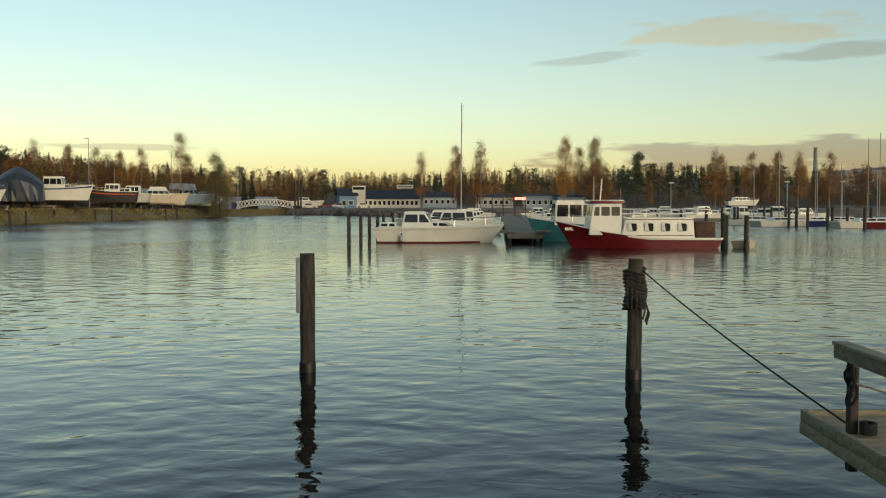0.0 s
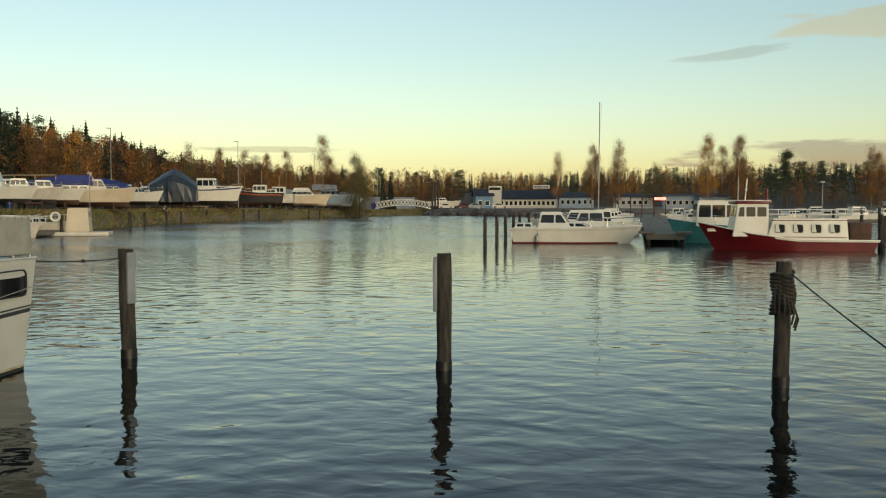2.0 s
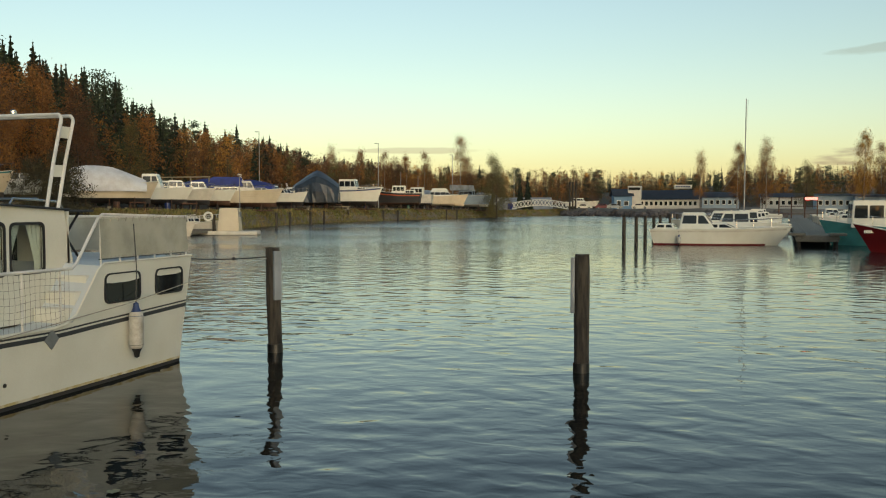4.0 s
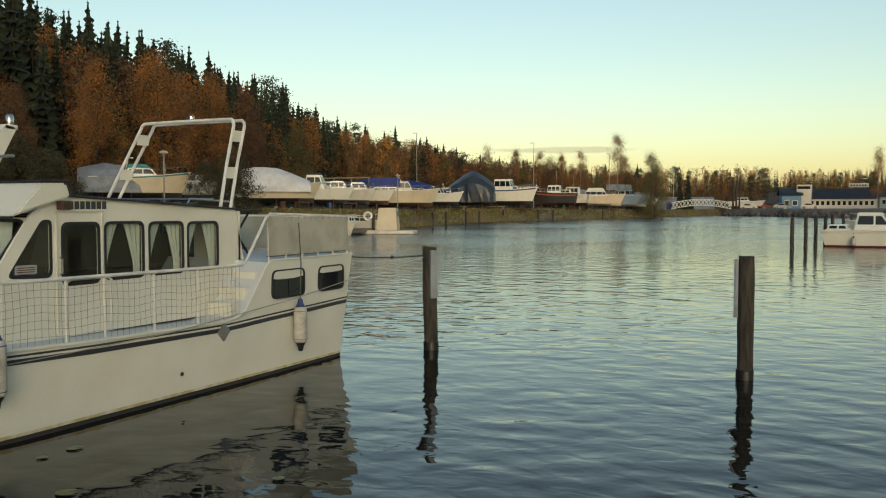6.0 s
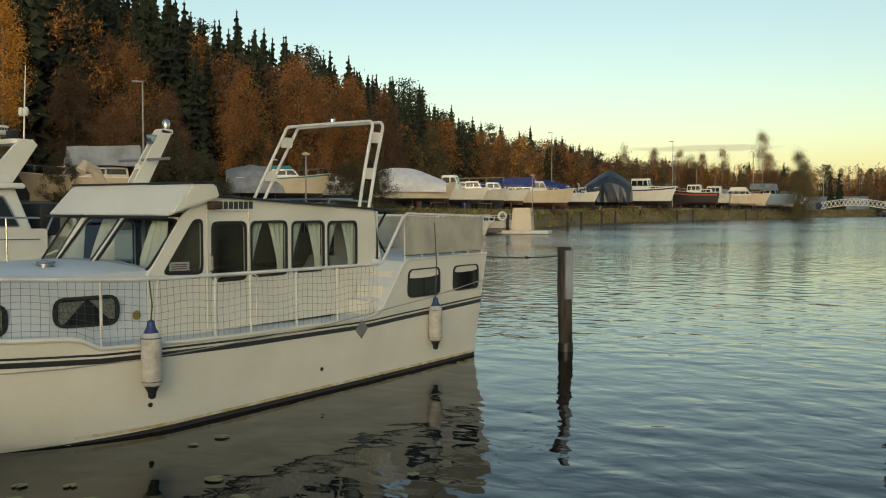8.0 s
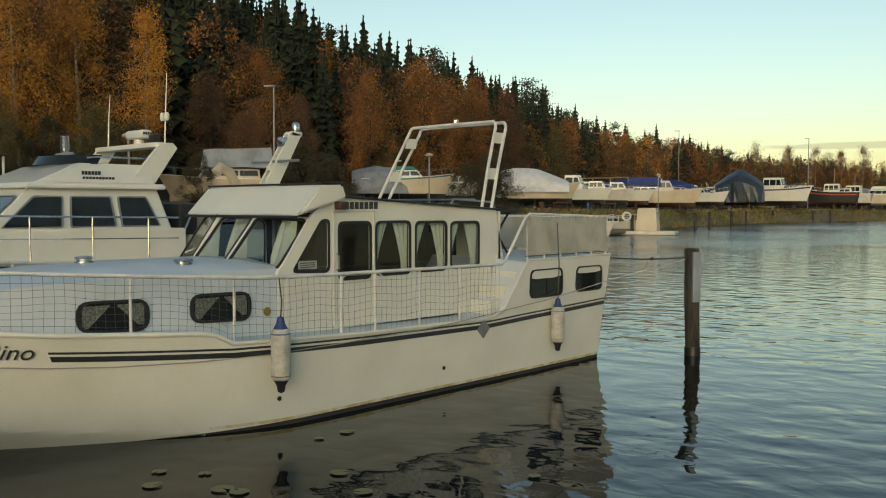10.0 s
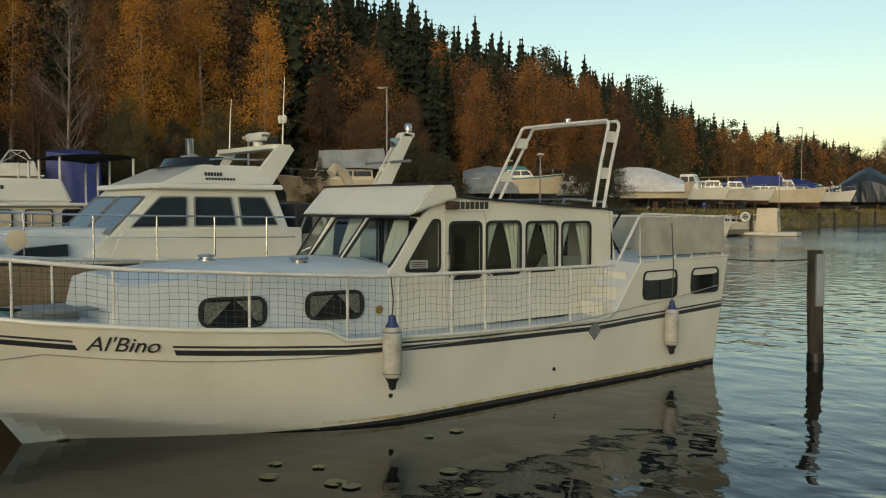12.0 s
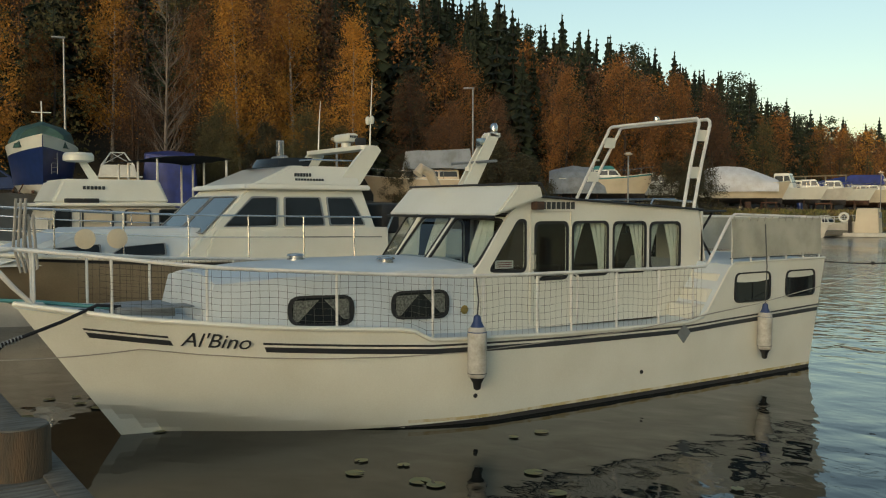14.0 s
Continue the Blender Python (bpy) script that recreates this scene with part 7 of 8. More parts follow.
# ---- street lamps ----
def street_lamp(az, d, top_el, arm=0.5):
    x, y = at_az(az, d)
    z = ground_z(x, y)
    h = 2.4 + d * math.tan(radians(top_el)) - z
    e = thing("street_lamp", "tall grey street lamp with a flat head", "street lamp", x, y, z, 180 - az, "street lamps")
    bm = bmesh.new()
    tube(bm, [(0, 0, 0), (0, 0, h * 0.5), (0, 0, h)], 0.09, 8, 0.045)
    part("pole", bm, STEEL, e)
    bm = bmesh.new()
    box(bm, -0.1, -0.12, h - 0.04, 0.65 * arm / 0.5, 0.12, h + 0.06, 0.03)
    part("head", bm, STEEL, e)


for az, d, el in ((-78.55, 58, 9.7), (-54.0, 62, 7.4), (-28.8, 150, 4.6), (-21.4, 160, 3.96), (-16.7, 190, 3.24), (-12.8, 235, 2.3)):
    street_lamp(az, d, el)
for az, d, el in ((-62.6, 40, 4.15), (-44.3, 60, 3.2), (-30.0, 101, 1.9)):
    x, y = at_az(az, d)
    z = max(0, ground_z(x, y))
    h = 2.4 + d * math.tan(radians(el)) - z
    e = thing("dock_lamp", "short lamp post with a round mushroom head by the docks", "lamp", x, y, z, 0, "dock lamps")
    bm = bmesh.new()
    tube(bm, [(0, 0, -0.6), (0, 0, h)], 0.05, 8)
    part("pole", bm, STEEL, e)
    bm = bmesh.new()
    lathe(bm, [(0.1, h - 0.08), (0.26, h), (0.26, h + 0.08), (0.1, h + 0.16)], 14)
    part("head", bm, BEIGE, e)

# ---- reeds and grass on the bank ----
def bank_grass():
    rng = np.random.default_rng(9)
    n = 26000
    az = -rng.uniform(9.5, 46, n)
    d = np.interp(az, AZ, SHORE) + rng.uniform(-0.3, 6.0, n)
    zz = land(az, d)
    hgt = rng.uniform(0.12, 0.38, n)
    ang = rng.uniform(0, math.tau, n)
    x, y = d * np.sin(np.radians(az)), d * np.cos(np.radians(az))
    w = rng.uniform(0.05, 0.14, n)
    lean = rng.normal(size=(n, 2)) * 0.15
    v = np.stack([np.stack([x - np.cos(ang) * w, y - np.sin(ang) * w, zz - 0.05], 1), np.stack([x + np.cos(ang) * w, y + np.sin(ang) * w, zz - 0.05], 1), np.stack([x + lean[:, 0], y + lean[:, 1], zz + hgt], 1)], 1).reshape(-1, 3)
    me = fast_mesh("bank_grass", v, np.arange(3 * n).reshape(n, 3), [GRASS])
    tagged(new("bank_grass", me), "rough green and straw-coloured grass along the bank", "grass", kind="stuff")


bank_grass()


# ---- jetty under the camera, finger dock and mooring lines ----
def plank_deck(e, x0, x1, y0, y1, z, along, width, thick, material, gap=0.012, seed=0, limit=300):
    """Single boards of a deck, each an object on shared meshes."""
    rng = random.Random(seed)
    meshes = []
    n = int(((x1 - x0) if along == "y" else (y1 - y0)) / (width + gap))
    for k in range(3):
        bm = bmesh.new()
        if along == "y":
            box(bm, 0, y0 - rng.uniform(0, 0.02), -thick, width, y1 + rng.uniform(0, 0.02), 0, 0.004)
        else:
            box(bm, x0 - rng.uniform(0, 0.02), 0, -thick, x1 + rng.uniform(0, 0.02), width, 0, 0.004)
        meshes.append(mesh_of("plank", bm, material))
    for k in range(min(n, limit)):
        ob = new("plank", meshes[k % 3])
        ob.parent = e
        ob.location = (x0 + k * (width + gap), 0, z + rng.uniform(-0.003, 0.003)) if along == "y" else (0, y0 + k * (width + gap), z + rng.uniform(-0.003, 0.003))


j = thing("jetty", "grey weathered plank jetty along the moored boats", "jetty", 0, 0, 0)
plank_deck(j, -26.0, 8.0, -1.7, 1.12, 0.60, "y", 0.14, 0.04, PLANK, seed=2)
for y in (-1.65, 1.2):
    bm = bmesh.new()
    box(bm, -26, y - 0.09, 0.40, 8, y + 0.09, 0.615, 0.012)
    part("edge_beam", bm, PLANK, j)
for x in range(-25, 9, 3):
    for y in (-1.5, 1.0):
        bm = bmesh.new()
        tube(bm, [(x, y, -1.4), (x, y, 0.5)], 0.1, 8)
        part("pile", bm, LOGWOOD, j)


def bollard(x, y, top, r):
    e = thing("bollard", "thick sawn log bollard with a weathered grey top", "bollard", x, y, 0)
    bm = bmesh.new()
    lathe(bm, [(r, -1.0), (r * 1.02, 0.3), (r, top - 0.03), (r * 0.97, top), (r * 0.5, top + 0.006), (0.01, top + 0.004)], 28)
    for v in bm.verts:
        a = math.atan2(v.co.y, v.co.x)
        if v.co.z < top - 0.01:
            v.co += Vector((math.cos(a), math.sin(a), 0)) * noise.noise((math.cos(a) * 3, math.sin(a) * 3, v.co.z)) * 0.018
    part("log", bm, BOLLARDWOOD, e)
    bm = bmesh.new()
    lathe(bm, [(r * 0.96, top + 0.002), (r * 0.94, top + 0.012), (r * 0.5, top + 0.016), (0.01, top + 0.014)], 28)
    part("sawn_top", bm, PLANK, e, "cracked grey sawn end")
    return e


BOLLARDWOOD = mat("brown_log", (0.105, 0.066, 0.034), 0.75, (0.06, 0.045, 0.028), 3, 0.8, 0.5, 30, stretch=(3, 3, 0.6))
bollard(-6.55, 0.98, 0.93, 0.21)

fd = thing("finger_dock", "pale sawn-timber finger dock with a hand rail", "dock", 0.045, 0, 0)
plank_deck(fd, 3.18, 6.4, 3.2, 7.72, 0.60, "x", 0.14, 0.03, NEWPLANK, seed=5)
for z0, z1, k in ((0.52, 0.62, 0.0), (0.41, 0.513, 0.006)):
    bm = bmesh.new()
    box(bm, 3.13 - k, 3.2, z0, 3.175, 7.81, z1, 0.006)
    part("side_board", bm, NEWPLANK, fd)
    bm = bmesh.new()
    box(bm, 3.178, 7.76, z0, 6.4, 7.81 + k, z1, 0.006)
    part("end_board", bm, NEWPLANK, fd)
for x in (4.6, 5.9):
    for y in (3.6, 7.2):
        bm = bmesh.new()
        box(bm, x - 0.5, y - 0.5, -0.2, x + 0.5, y + 0.4, 0.33, 0.05)
        part("float", bm, STEEL, fd, "grey float under the dock")
for y in (7.05, 4.4):
    bm = bmesh.new()
    box(bm, 3.202, y - 0.04, 0.3, 3.27, y + 0.04, 1.273, 0.006)
    part("rail_post", bm, DARKWOOD, fd, "dark stained rail post")
bm = bmesh.new()
box(bm, 3.165, 3.2, 1.17, 3.20, 7.25, 1.272, 0.006)
part("hand_rail", bm, NEWPLANK, fd)
bm = bmesh.new()
box(bm, 3.15, 3.2, 1.275, 3.28, 7.25, 1.305, 0.006)
part("rail_cap", bm, NEWPLANK, fd)


def line(name, pts, r, material, label, cat="rope"):
    bm = bmesh.new()
    tube(bm, pts, r, 6)
    return tagged(part(name, bm, material), label, cat)


def sagged(a, b, sag, n=14):
    a, b = Vector(a), Vector(b)
    return [a.lerp(b, k / n) - Vector((0, 0, sag * 4 * (k / n) * (1 - k / n))) for k in range(n + 1)]


line("mooring_rope", sagged((2.78, 12.38, 1.52), (3.265, 7.05, 0.66), 0.05), 0.009, ROPE, "taut dark mooring rope from the post to the dock")
line("mooring_rope", sagged((3.295, 7.02, 1.0), (5.6, 5.0, 0.72), 0.08), 0.010, WROPE, "pale rope slung along the dock")
coil = []
for k in range(40):
    a = k * 0.55
    coil.append((3.245 + 0.02 * math.sin(a * 1.7), 7.0 + math.cos(a) * 0.07, 1.12 - k * 0.006 + math.sin(a) * 0.10))
line("rope_coil", coil, 0.013, ROPE, "dark rope coiled round the rail post")
coil = []
for k in range(60):
    a = k * 0.6
    coil.append((3.355 + math.cos(a) * 0.055, 6.93 + math.sin(a) * 0.055, 0.62 + k * 0.0016))
line("rope_coil", coil, 0.013, ROPE, "dark rope heaped on the dock at the post")
# rope wrapped round the third post
wrap = []
rng = random.Random(3)
for k in range(150):
    a = k * 0.45
    r = 0.135 + 0.02 * math.sin(k * 1.3)
    wrap.append((2.702 + math.cos(a) * r, 12.42 + math.sin(a) * r, 1.52 - k * 0.0037 + 0.02 * math.sin(k * 0.9)))
line("rope_wrap", wrap, 0.024, LOGWOOD, "frayed grey rope wound round the post top")
for k in range(7):
    a = -2.4 + k * 0.35
    line("rope_end", [(2.702 + math.cos(a) * 0.15, 12.42 + math.sin(a) * 0.15, 1.35 - 0.05 * k), (2.71 + math.cos(a) * 0.19, 12.42 + math.sin(a) * 0.19, 1.15 - 0.04 * k), (2.70 + math.cos(a) * 0.16, 12.42 + math.sin(a) * 0.16, 1.0 - 0.04 * k)], 0.013, LOGWOOD, "frayed loose rope end on the post")
# stern lines of the steel cruiser
line("mooring_rope", sagged((-8.05, 12.3, 1.58), (-7.08, 13.24, 1.58), 0.03), 0.010, ROPE, "dark stern line from the cruiser to the post")
bm = bmesh.new()
bmesh.ops.create_icosphere(bm, subdivisions=2, radius=0.03, matrix=Matrix.Translation((-7.5, 12.82, 1.555)))
tagged(part("rope_knot", bm, ROPE), "knot in the dark stern line", "rope")
hugging = [alb.point(y - 7.0, z / alb.sheer(y - 7.0), 1, 0.02) + Vector((-9.65, 7.0, 0)) for y, z in ((2.3, 0.98), (2.8, 0.92), (3.4, 0.87), (4.0, 0.84), (4.8, 0.82), (5.6, 0.815), (6.6, 0.83))]
line("mooring_rope", hugging + [(-7.86, 8.2, 0.87), (-7.83, 10.5, 1.05), (-7.6, 12.0, 1.3), (-7.08, 13.22, 1.56)], 0.006, WROPE, "thin pale spring line along the hull")
# bow lines
line("mooring_rope", [(-9.4, 2.4, 1.38), (-9.3, 2.15, 1.42), (-9.0, 1.75, 1.31), (-8.65, 1.2, 1.19), (-8.3, 0.7, 0.66)], 0.017, ROPE, "dark bow line running down to the jetty")
line("mooring_rope", sagged(hugging[0], (-9.0, 1.2, 1.0), 0.02), 0.006, WROPE, "thin pale line tied along the bow")
line("webbing_strap", [(-9.5, 2.35, 1.36), (-9.9, 1.75, 1.42), (-11.0, 1.1, 1.4)], 0.02, TEALPAINT, "teal webbing strap across the bow", "strap")
bm = bmesh.new()
sp = [(-8.76 + k * 0.0035, 1.37 - k * 0.0055, 1.225 - k * 0.0012) for k in range(40)]
tube(bm, [(p[0] + 0.026 * math.cos(k * 1.1), p[1], p[2] + 0.026 * math.sin(k * 1.1)) for k, p in enumerate(sp)], 0.007, 5)
tagged(part("mooring_spring", bm, STEEL), "rusty steel mooring spring in the bow line", "spring")

# lily leaves
rng = random.Random(12)
for k in range(20):
    x, y = (rng.uniform(-7.4, -4.8), rng.uniform(2.6, 6.5)) if k < 11 else (rng.uniform(-12, -9.5), rng.uniform(1.7, 3.4))
    r = rng.uniform(0.05, 0.11)
    bm = bmesh.new()
    c = bm.verts.new((0, 0, 0.012))
    rim = [bm.verts.new((math.cos(a) * r * (1 + 0.06 * math.sin(a * 3)), math.sin(a) * r, 0.010)) for a in [0.25 + i * (math.tau - 0.5) / 14 for i in range(15)]]
    for a, b in zip(rim, rim[1:]):
        bm.faces.new((c, a, b))
    lob = tagged(part("lily_leaf", bm, LILY), "yellowing water-lily leaf floating on the lake", "lily leaf", "lily leaves")
    lob.matrix_basis = pose(x, y, 0.004, 0, 0, rng.uniform(0, 360))

# ---- posts and pontoon boats along the left bank ----
for k, (x, y) in enumerate([(-44.5, 84.5), (-47.0, 92.5), (-49.5, 103), (-52.5, 113.5), (-56.0, 130), (-54.0, 140), (-52.5, 143), (-51, 166), (-50.4, 171)]):
    mooring_post(x, y, 1.75, 0.15, seed=20 + k, group="mooring posts along the bank", label="weathered mooring post by the grassy bank")
# pontoon with a white shelter box
x, y = at_az(-30.6, 78)
e = thing("pontoon_raft", "low timber pontoon with a white canvas shelter box", "pontoon", x, y, 0, 20)
bm = bmesh.new()
box(bm, -2.2, -1.1, 0.02, 2.4, 1.1, 0.32, 0.03)
part("raft", bm, GELD, e)
part("shelter_box", house_box(-0.8, 0.8, 0.9, 0.75, 0.33, 2.25, 0.1, 0.1, 0.06), CREAM, e, "cream canvas shelter")
bm = bmesh.new()
box(bm, 0.78, -0.35, 1.5, 0.90, 0.35, 1.95, 0.01)
part("shelter_window", bm, GREYTARP, e)
for az, d, hd, lab in ((-33.0, 80, 95, "white day boat with a dark red seat moored at the pontoon"), (-34.6, 76, 95, "white open boat with a sunshade frame at the pontoon"), (-36.6, 72, 100, "white pontoon boat with railings at the dock"), (-39.0, 68, 100, "white motorboat with a folded cover at the dock"), (-42.2, 64, 100, "white motorboat moored low behind the railings")):
    x, y = at_az(az, d)
    e, h = boat("day_boat", lab, x, y, 0, hd, 6.0, 2.3, 0.95, GELD, 0.25, GELD, rail=1.0, rail_mat=WHITEPIPE, cab=[(-0.6, 0.6, 0.8, 0.7, 0.9, 1.5, 0.3, 0.0, 1, GEL)], group="day boats at the pontoon")
    bm = bmesh.new()
    box(bm, -0.9, 0.9, 0.9, 0.9, 2.2, 1.55, 0.06)
    part("seat", bm, RED if "red" in lab else GELD, e)
x, y = at_az(-31.9, 77.2)
bm = bmesh.new()
lb = [(0.32 * math.cos(k * math.tau / 20), 0, 0.32 * math.sin(k * math.tau / 20)) for k in range(21)]
tube(bm, lb, 0.09, 8)
lbo = tagged(part("lifebuoy", bm, GEL), "white lifebuoy hung on a railing", "lifebuoy")
lbo.matrix_basis = pose(x, y, 1.55, 0, 0, 30)

# ---- white cruiser at the far mooring ----
e, h = boat("cabin_cruiser", "white cabin cruiser with a red waterline at the jetty end", -0.6, 58.8, 0, 92, 8.4, 2.8, 0.95, GEL, 0.2, GEL, RED, rail=0.4, stripe=GELD,
            cab=[(-1.6, 0.9, 1.05, 0.9, 0.95, 1.35, 0.9, 0.0, 2, GEL), (-0.2, 2.0, 1.1, 0.95, 0.95, 2.02, 0.75, 0.2, 2, GEL), (2.2, 3.5, 1.0, 0.9, 0.95, 1.3, 0.2, 0.1, 2, GEL)])
for s in (1, -1):
    part("waterline_band", h.band(h.bow + 0.9, h.stern, lambda q: 0.0, lambda q: 0.10, 0.006, (s,)), RED, e, "dark red boot top")
bm = bmesh.new()
bars(bm, 0.35, 1.2, 1.2, 1.36, 6, 1.095, 1)
part("name_mark", bm, ORANGEPAINT, e, "small orange name marking")
fender("boat_fender", -2.6, 57.35, 0.1, 0.55, 0.13, hang=0.3)
for k, (x, y) in enumerate([(-5.45, 52.6), (-5.05, 55.8), (-4.72, 58.3), (-4.4, 61.2), (-4.3, 66), (-3.9, 71), (-3.6, 76), (-3.1, 82), (-2.6, 88), (-2.0, 95), (-1.2, 103)]):
    mooring_post(x, y, 1.78, 0.11, seed=40 + k, group="mooring posts by the far jetty")

# far jetty with boats either side
jx = lambda y: 5.2 + (y - 56) * 0.0605
fj = thing("jetty", "long grey timber jetty between rows of moored boats", "jetty", 0, 0, 0)
meshes = []
for k in range(3):
    bm = bmesh.new()
    box(bm, -1.15, 0, -0.05, 1.15, 0.24 + 0.01 * k, 0, 0.006)
    meshes.append(mesh_of("plank", bm, PLANK))
for k in range(290):
    ob = new("plank", meshes[k % 3])
    ob.parent, ob.location = fj, (jx(56 + k * 0.27), 56 + k * 0.27, 0.72)
bm = bmesh.new()
box(bm, -1.15, 0, -0.05, 1.15, 46, 0)
rot_bm(bm, Matrix.Translation((jx(134.5), 134.5, 0.72)) @ Matrix.Rotation(-0.0605, 4, "Z"))
part("far_deck", bm, PLANK, fj)
for s in (-1, 1):
    bm = bmesh.new()
    tube(bm, [(jx(56) + s * 1.1, 56.05, 0.55), (jx(180) + s * 1.1, 180, 0.55)], 0.13, 6)
    part("edge_beam", bm, PLANK, fj)
    for k in range(12):
        bm = bmesh.new()
        y = 56.3 + k * 9
        tube(bm, [(jx(y) + s * 1.0, y, -1), (jx(y) + s * 1.0, y, 0.6)], 0.13, 8)
        part("pile", bm, LOGWOOD, fj)
    bm = bmesh.new()
    box(bm, jx(56) + s * 1.1 - 0.45, 55.7, 0.7, jx(56) + s * 1.1 + 0.45, 56.6, 0.86, 0.02)
    part("corner_step", bm, PLANK, fj)
bm = bmesh.new()
box(bm, jx(56) - 1.15, 55.9, 0.35, jx(56) + 1.15, 55.98, 0.7, 0.01)
part("end_board", bm, PLANK, fj)
# gate at the land end, with a lit red sign
g = thing("jetty_gate", "steel mesh gate at the landward end of the jetty", "gate", jx(140), 140, 0.7)
for x in (-2.6, -0.9, 0.9, 2.6):
    bm = bmesh.new()
    tube(bm, [(x, 0, -0.6), (x, 0, 3.0)], 0.09, 6)
    part("post", bm, RUST, g)
for z in (0.6, 1.7, 2.9):
    bm = bmesh.new()
    tube(bm, [(-2.6, 0, z), (2.6, 0, z)], 0.05, 6)
    part("bar", bm, RUST, g)
bm = bmesh.new()
box(bm, 0.9, -0.2, 2.6, 2.6, -0.1, 3.0)
part("lit_sign", bm, REDLAMP, g, "glowing red sign panel")
rng = random.Random(21)
for k in range(12):
    y = 67 + k * 8.5
    for s in (-1, 1):
        L = rng.uniform(6, 8.5)
        lab = rng.choice(["white motorboat moored stern-on at the jetty", "white cabin boat with tinted windows at the jetty", "white day cruiser with a folded top at the jetty"])
        boat("moored_boat", lab, jx(y) + s * (1.8 + L * 0.5), y + rng.uniform(-0.5, 0.5), 0, -90 if s < 0 else 90, L, 2.5, rng.uniform(0.85, 1.15), rng.choice([GEL, GEL, GELD]), 0.25, GEL, rail=0.4,
             cab=[(-L * 0.2, L * 0.15, 1.0, 0.85, 0.9, rng.uniform(1.5, 2.1), 0.5, 0.1, 2, GEL)], group="boats moored along the far jetty")
# sailing boat whose mast stands over the jetty
boat("sailing_boat", "white sailing boat with a tall bare mast", 1.25, 75.5, 0, -88, 8.5, 2.7, 1.0, GEL, 0.25, GEL, cab=[(-1.5, 1.5, 0.9, 0.75, 1.0, 1.45, 0.4, 0.1, 3, GEL)], mast=9.9)
bm = bmesh.new()
tube(bm, [(1.75, 75.5, 10.8), (1.5, 74.4, 6.0), (-1.8, 75.5, 1.1)], 0.012, 4)
tagged(part("rigging_wire", bm, STEEL), "thin steel stay of the sailing boat", "rigging")

# ---- red and white converted boat ----
e, h = boat("houseboat", "dark red and white converted passenger boat moored at the jetty", 11.53, 51.6, 0, -90, 9.15, 3.1, 0.55, RED, 0.95, GEL, RED, rub=False, flare=0.95)
for s in (1, -1):
    part("white_bulwark", h.band(-1.2, h.stern, lambda q: h.sheer(q) * 0.86, lambda q: h.sheer(q) * 1.02, 0.01, (s,)), GEL, e, "white bulwark above the red hull")
    bm = bmesh.new()
    tube(bm, h.rail_line(h.bow, h.stern, s, 0.02, 0), 0.035, 6)
    part("rubbing_rail", bm, GEL, e)
part("saloon", house_box(-1.6, 2.6, 1.35, 1.28, 0.5, 1.72, 0.35, 0.1, 0.03), GEL, e, "white saloon with red trim")
for s in (1, -1):
    for k in range(4):
        y0 = -1.2 + k * 0.93
        window(e, rounded([(y0, 0.95), (y0 + 0.56, 0.95), (y0 + 0.56, 1.42), (y0, 1.45)], 0.1, 3), side_frame(s * 1.338, s), TINT, GELD, 0.03)
        bm = bmesh.new()
        slab(bm, [(y0 + 0.06, 1.0), (y0 + 0.3, 1.0), (y0 + 0.22, 1.42), (y0 + 0.06, 1.42)], 0.004, side_frame(s * 1.342, s))
        part("curtain", bm, CURTAIN, e)
    for z0 in (0.72, 1.6):
        bm = bmesh.new()
        box(bm, s * (1.34 if z0 < 1 else 1.29), -1.3, z0, s * (1.36 if z0 < 1 else 1.31), 2.5, z0 + 0.04)
        part("red_trim", bm, RED, e, "thin red trim line")
part("wheelhouse", house_box(-3.3, -1.45, 1.15, 1.08, 0.75, 2.55, 0.25, 0.0, 0.03), GEL, e, "white wheelhouse with a red roof band")
house_windows(e, -3.3, -1.45, 1.15, 1.08, 0.75, 2.55, 0.25, 3, 0.6, 0.88)
bm = bmesh.new()
box(bm, -1.2, -3.2, 2.52, 1.2, -1.3, 2.68, 0.03)
part("roof_band", bm, RED, e, "red wheelhouse roof band")
bm = bmesh.new()
box(bm, -1.14, -3.15, 2.64, 1.14, -1.35, 2.72, 0.03)
part("wheelhouse_roof", bm, GEL, e)
for z0 in (1.95, 2.2):
    for s in (1, -1):
        bm = bmesh.new()
        tube(bm, [(s * 1.3, -1.3, z0), (s * 1.3, 3.4, z0)], 0.022, 6)
        part("roof_rail", bm, WHITEPIPE, e)
for k in range(7):
    for s in (1, -1):
        bm = bmesh.new()
        tube(bm, [(s * 1.3, -1.0 + k * 0.73, 1.7), (s * 1.3, -1.0 + k * 0.73, 2.2)], 0.02, 6)
        part("stanchion", bm, WHITEPIPE, e)
bm = bmesh.new()
tube(bm, [(0, -2.5, 2.7), (0, -2.4, 3.9)], 0.04, 6)
tube(bm, [(-0.4, -2.45, 3.3), (0.4, -2.45, 3.3)], 0.025, 6)
part("mast", bm, GEL, e)
bm = bmesh.new()
tube(bm, [(0.7, -1.5, 2.68), (0.7, -1.5, 3.3)], 0.07, 8)
part("funnel", bm, RED, e)
bm = bmesh.new()
box(bm, -1.3, 2.65, 0.5, 1.3, 3.75, 1.5, 0.06)
part("stern_cover", bm, RUST, e, "dark red-brown cockpit cover")
bm = bmesh.new()
for s in (1, -1):
    p = h.point(-4.3, 0.75, s, 0.01)
    bars(bm, -4.55, -4.05, 1.0, 1.16, 5, p.x + s * 0.01, s)
part("name_mark", bm, GEL, e, "small white name marking")
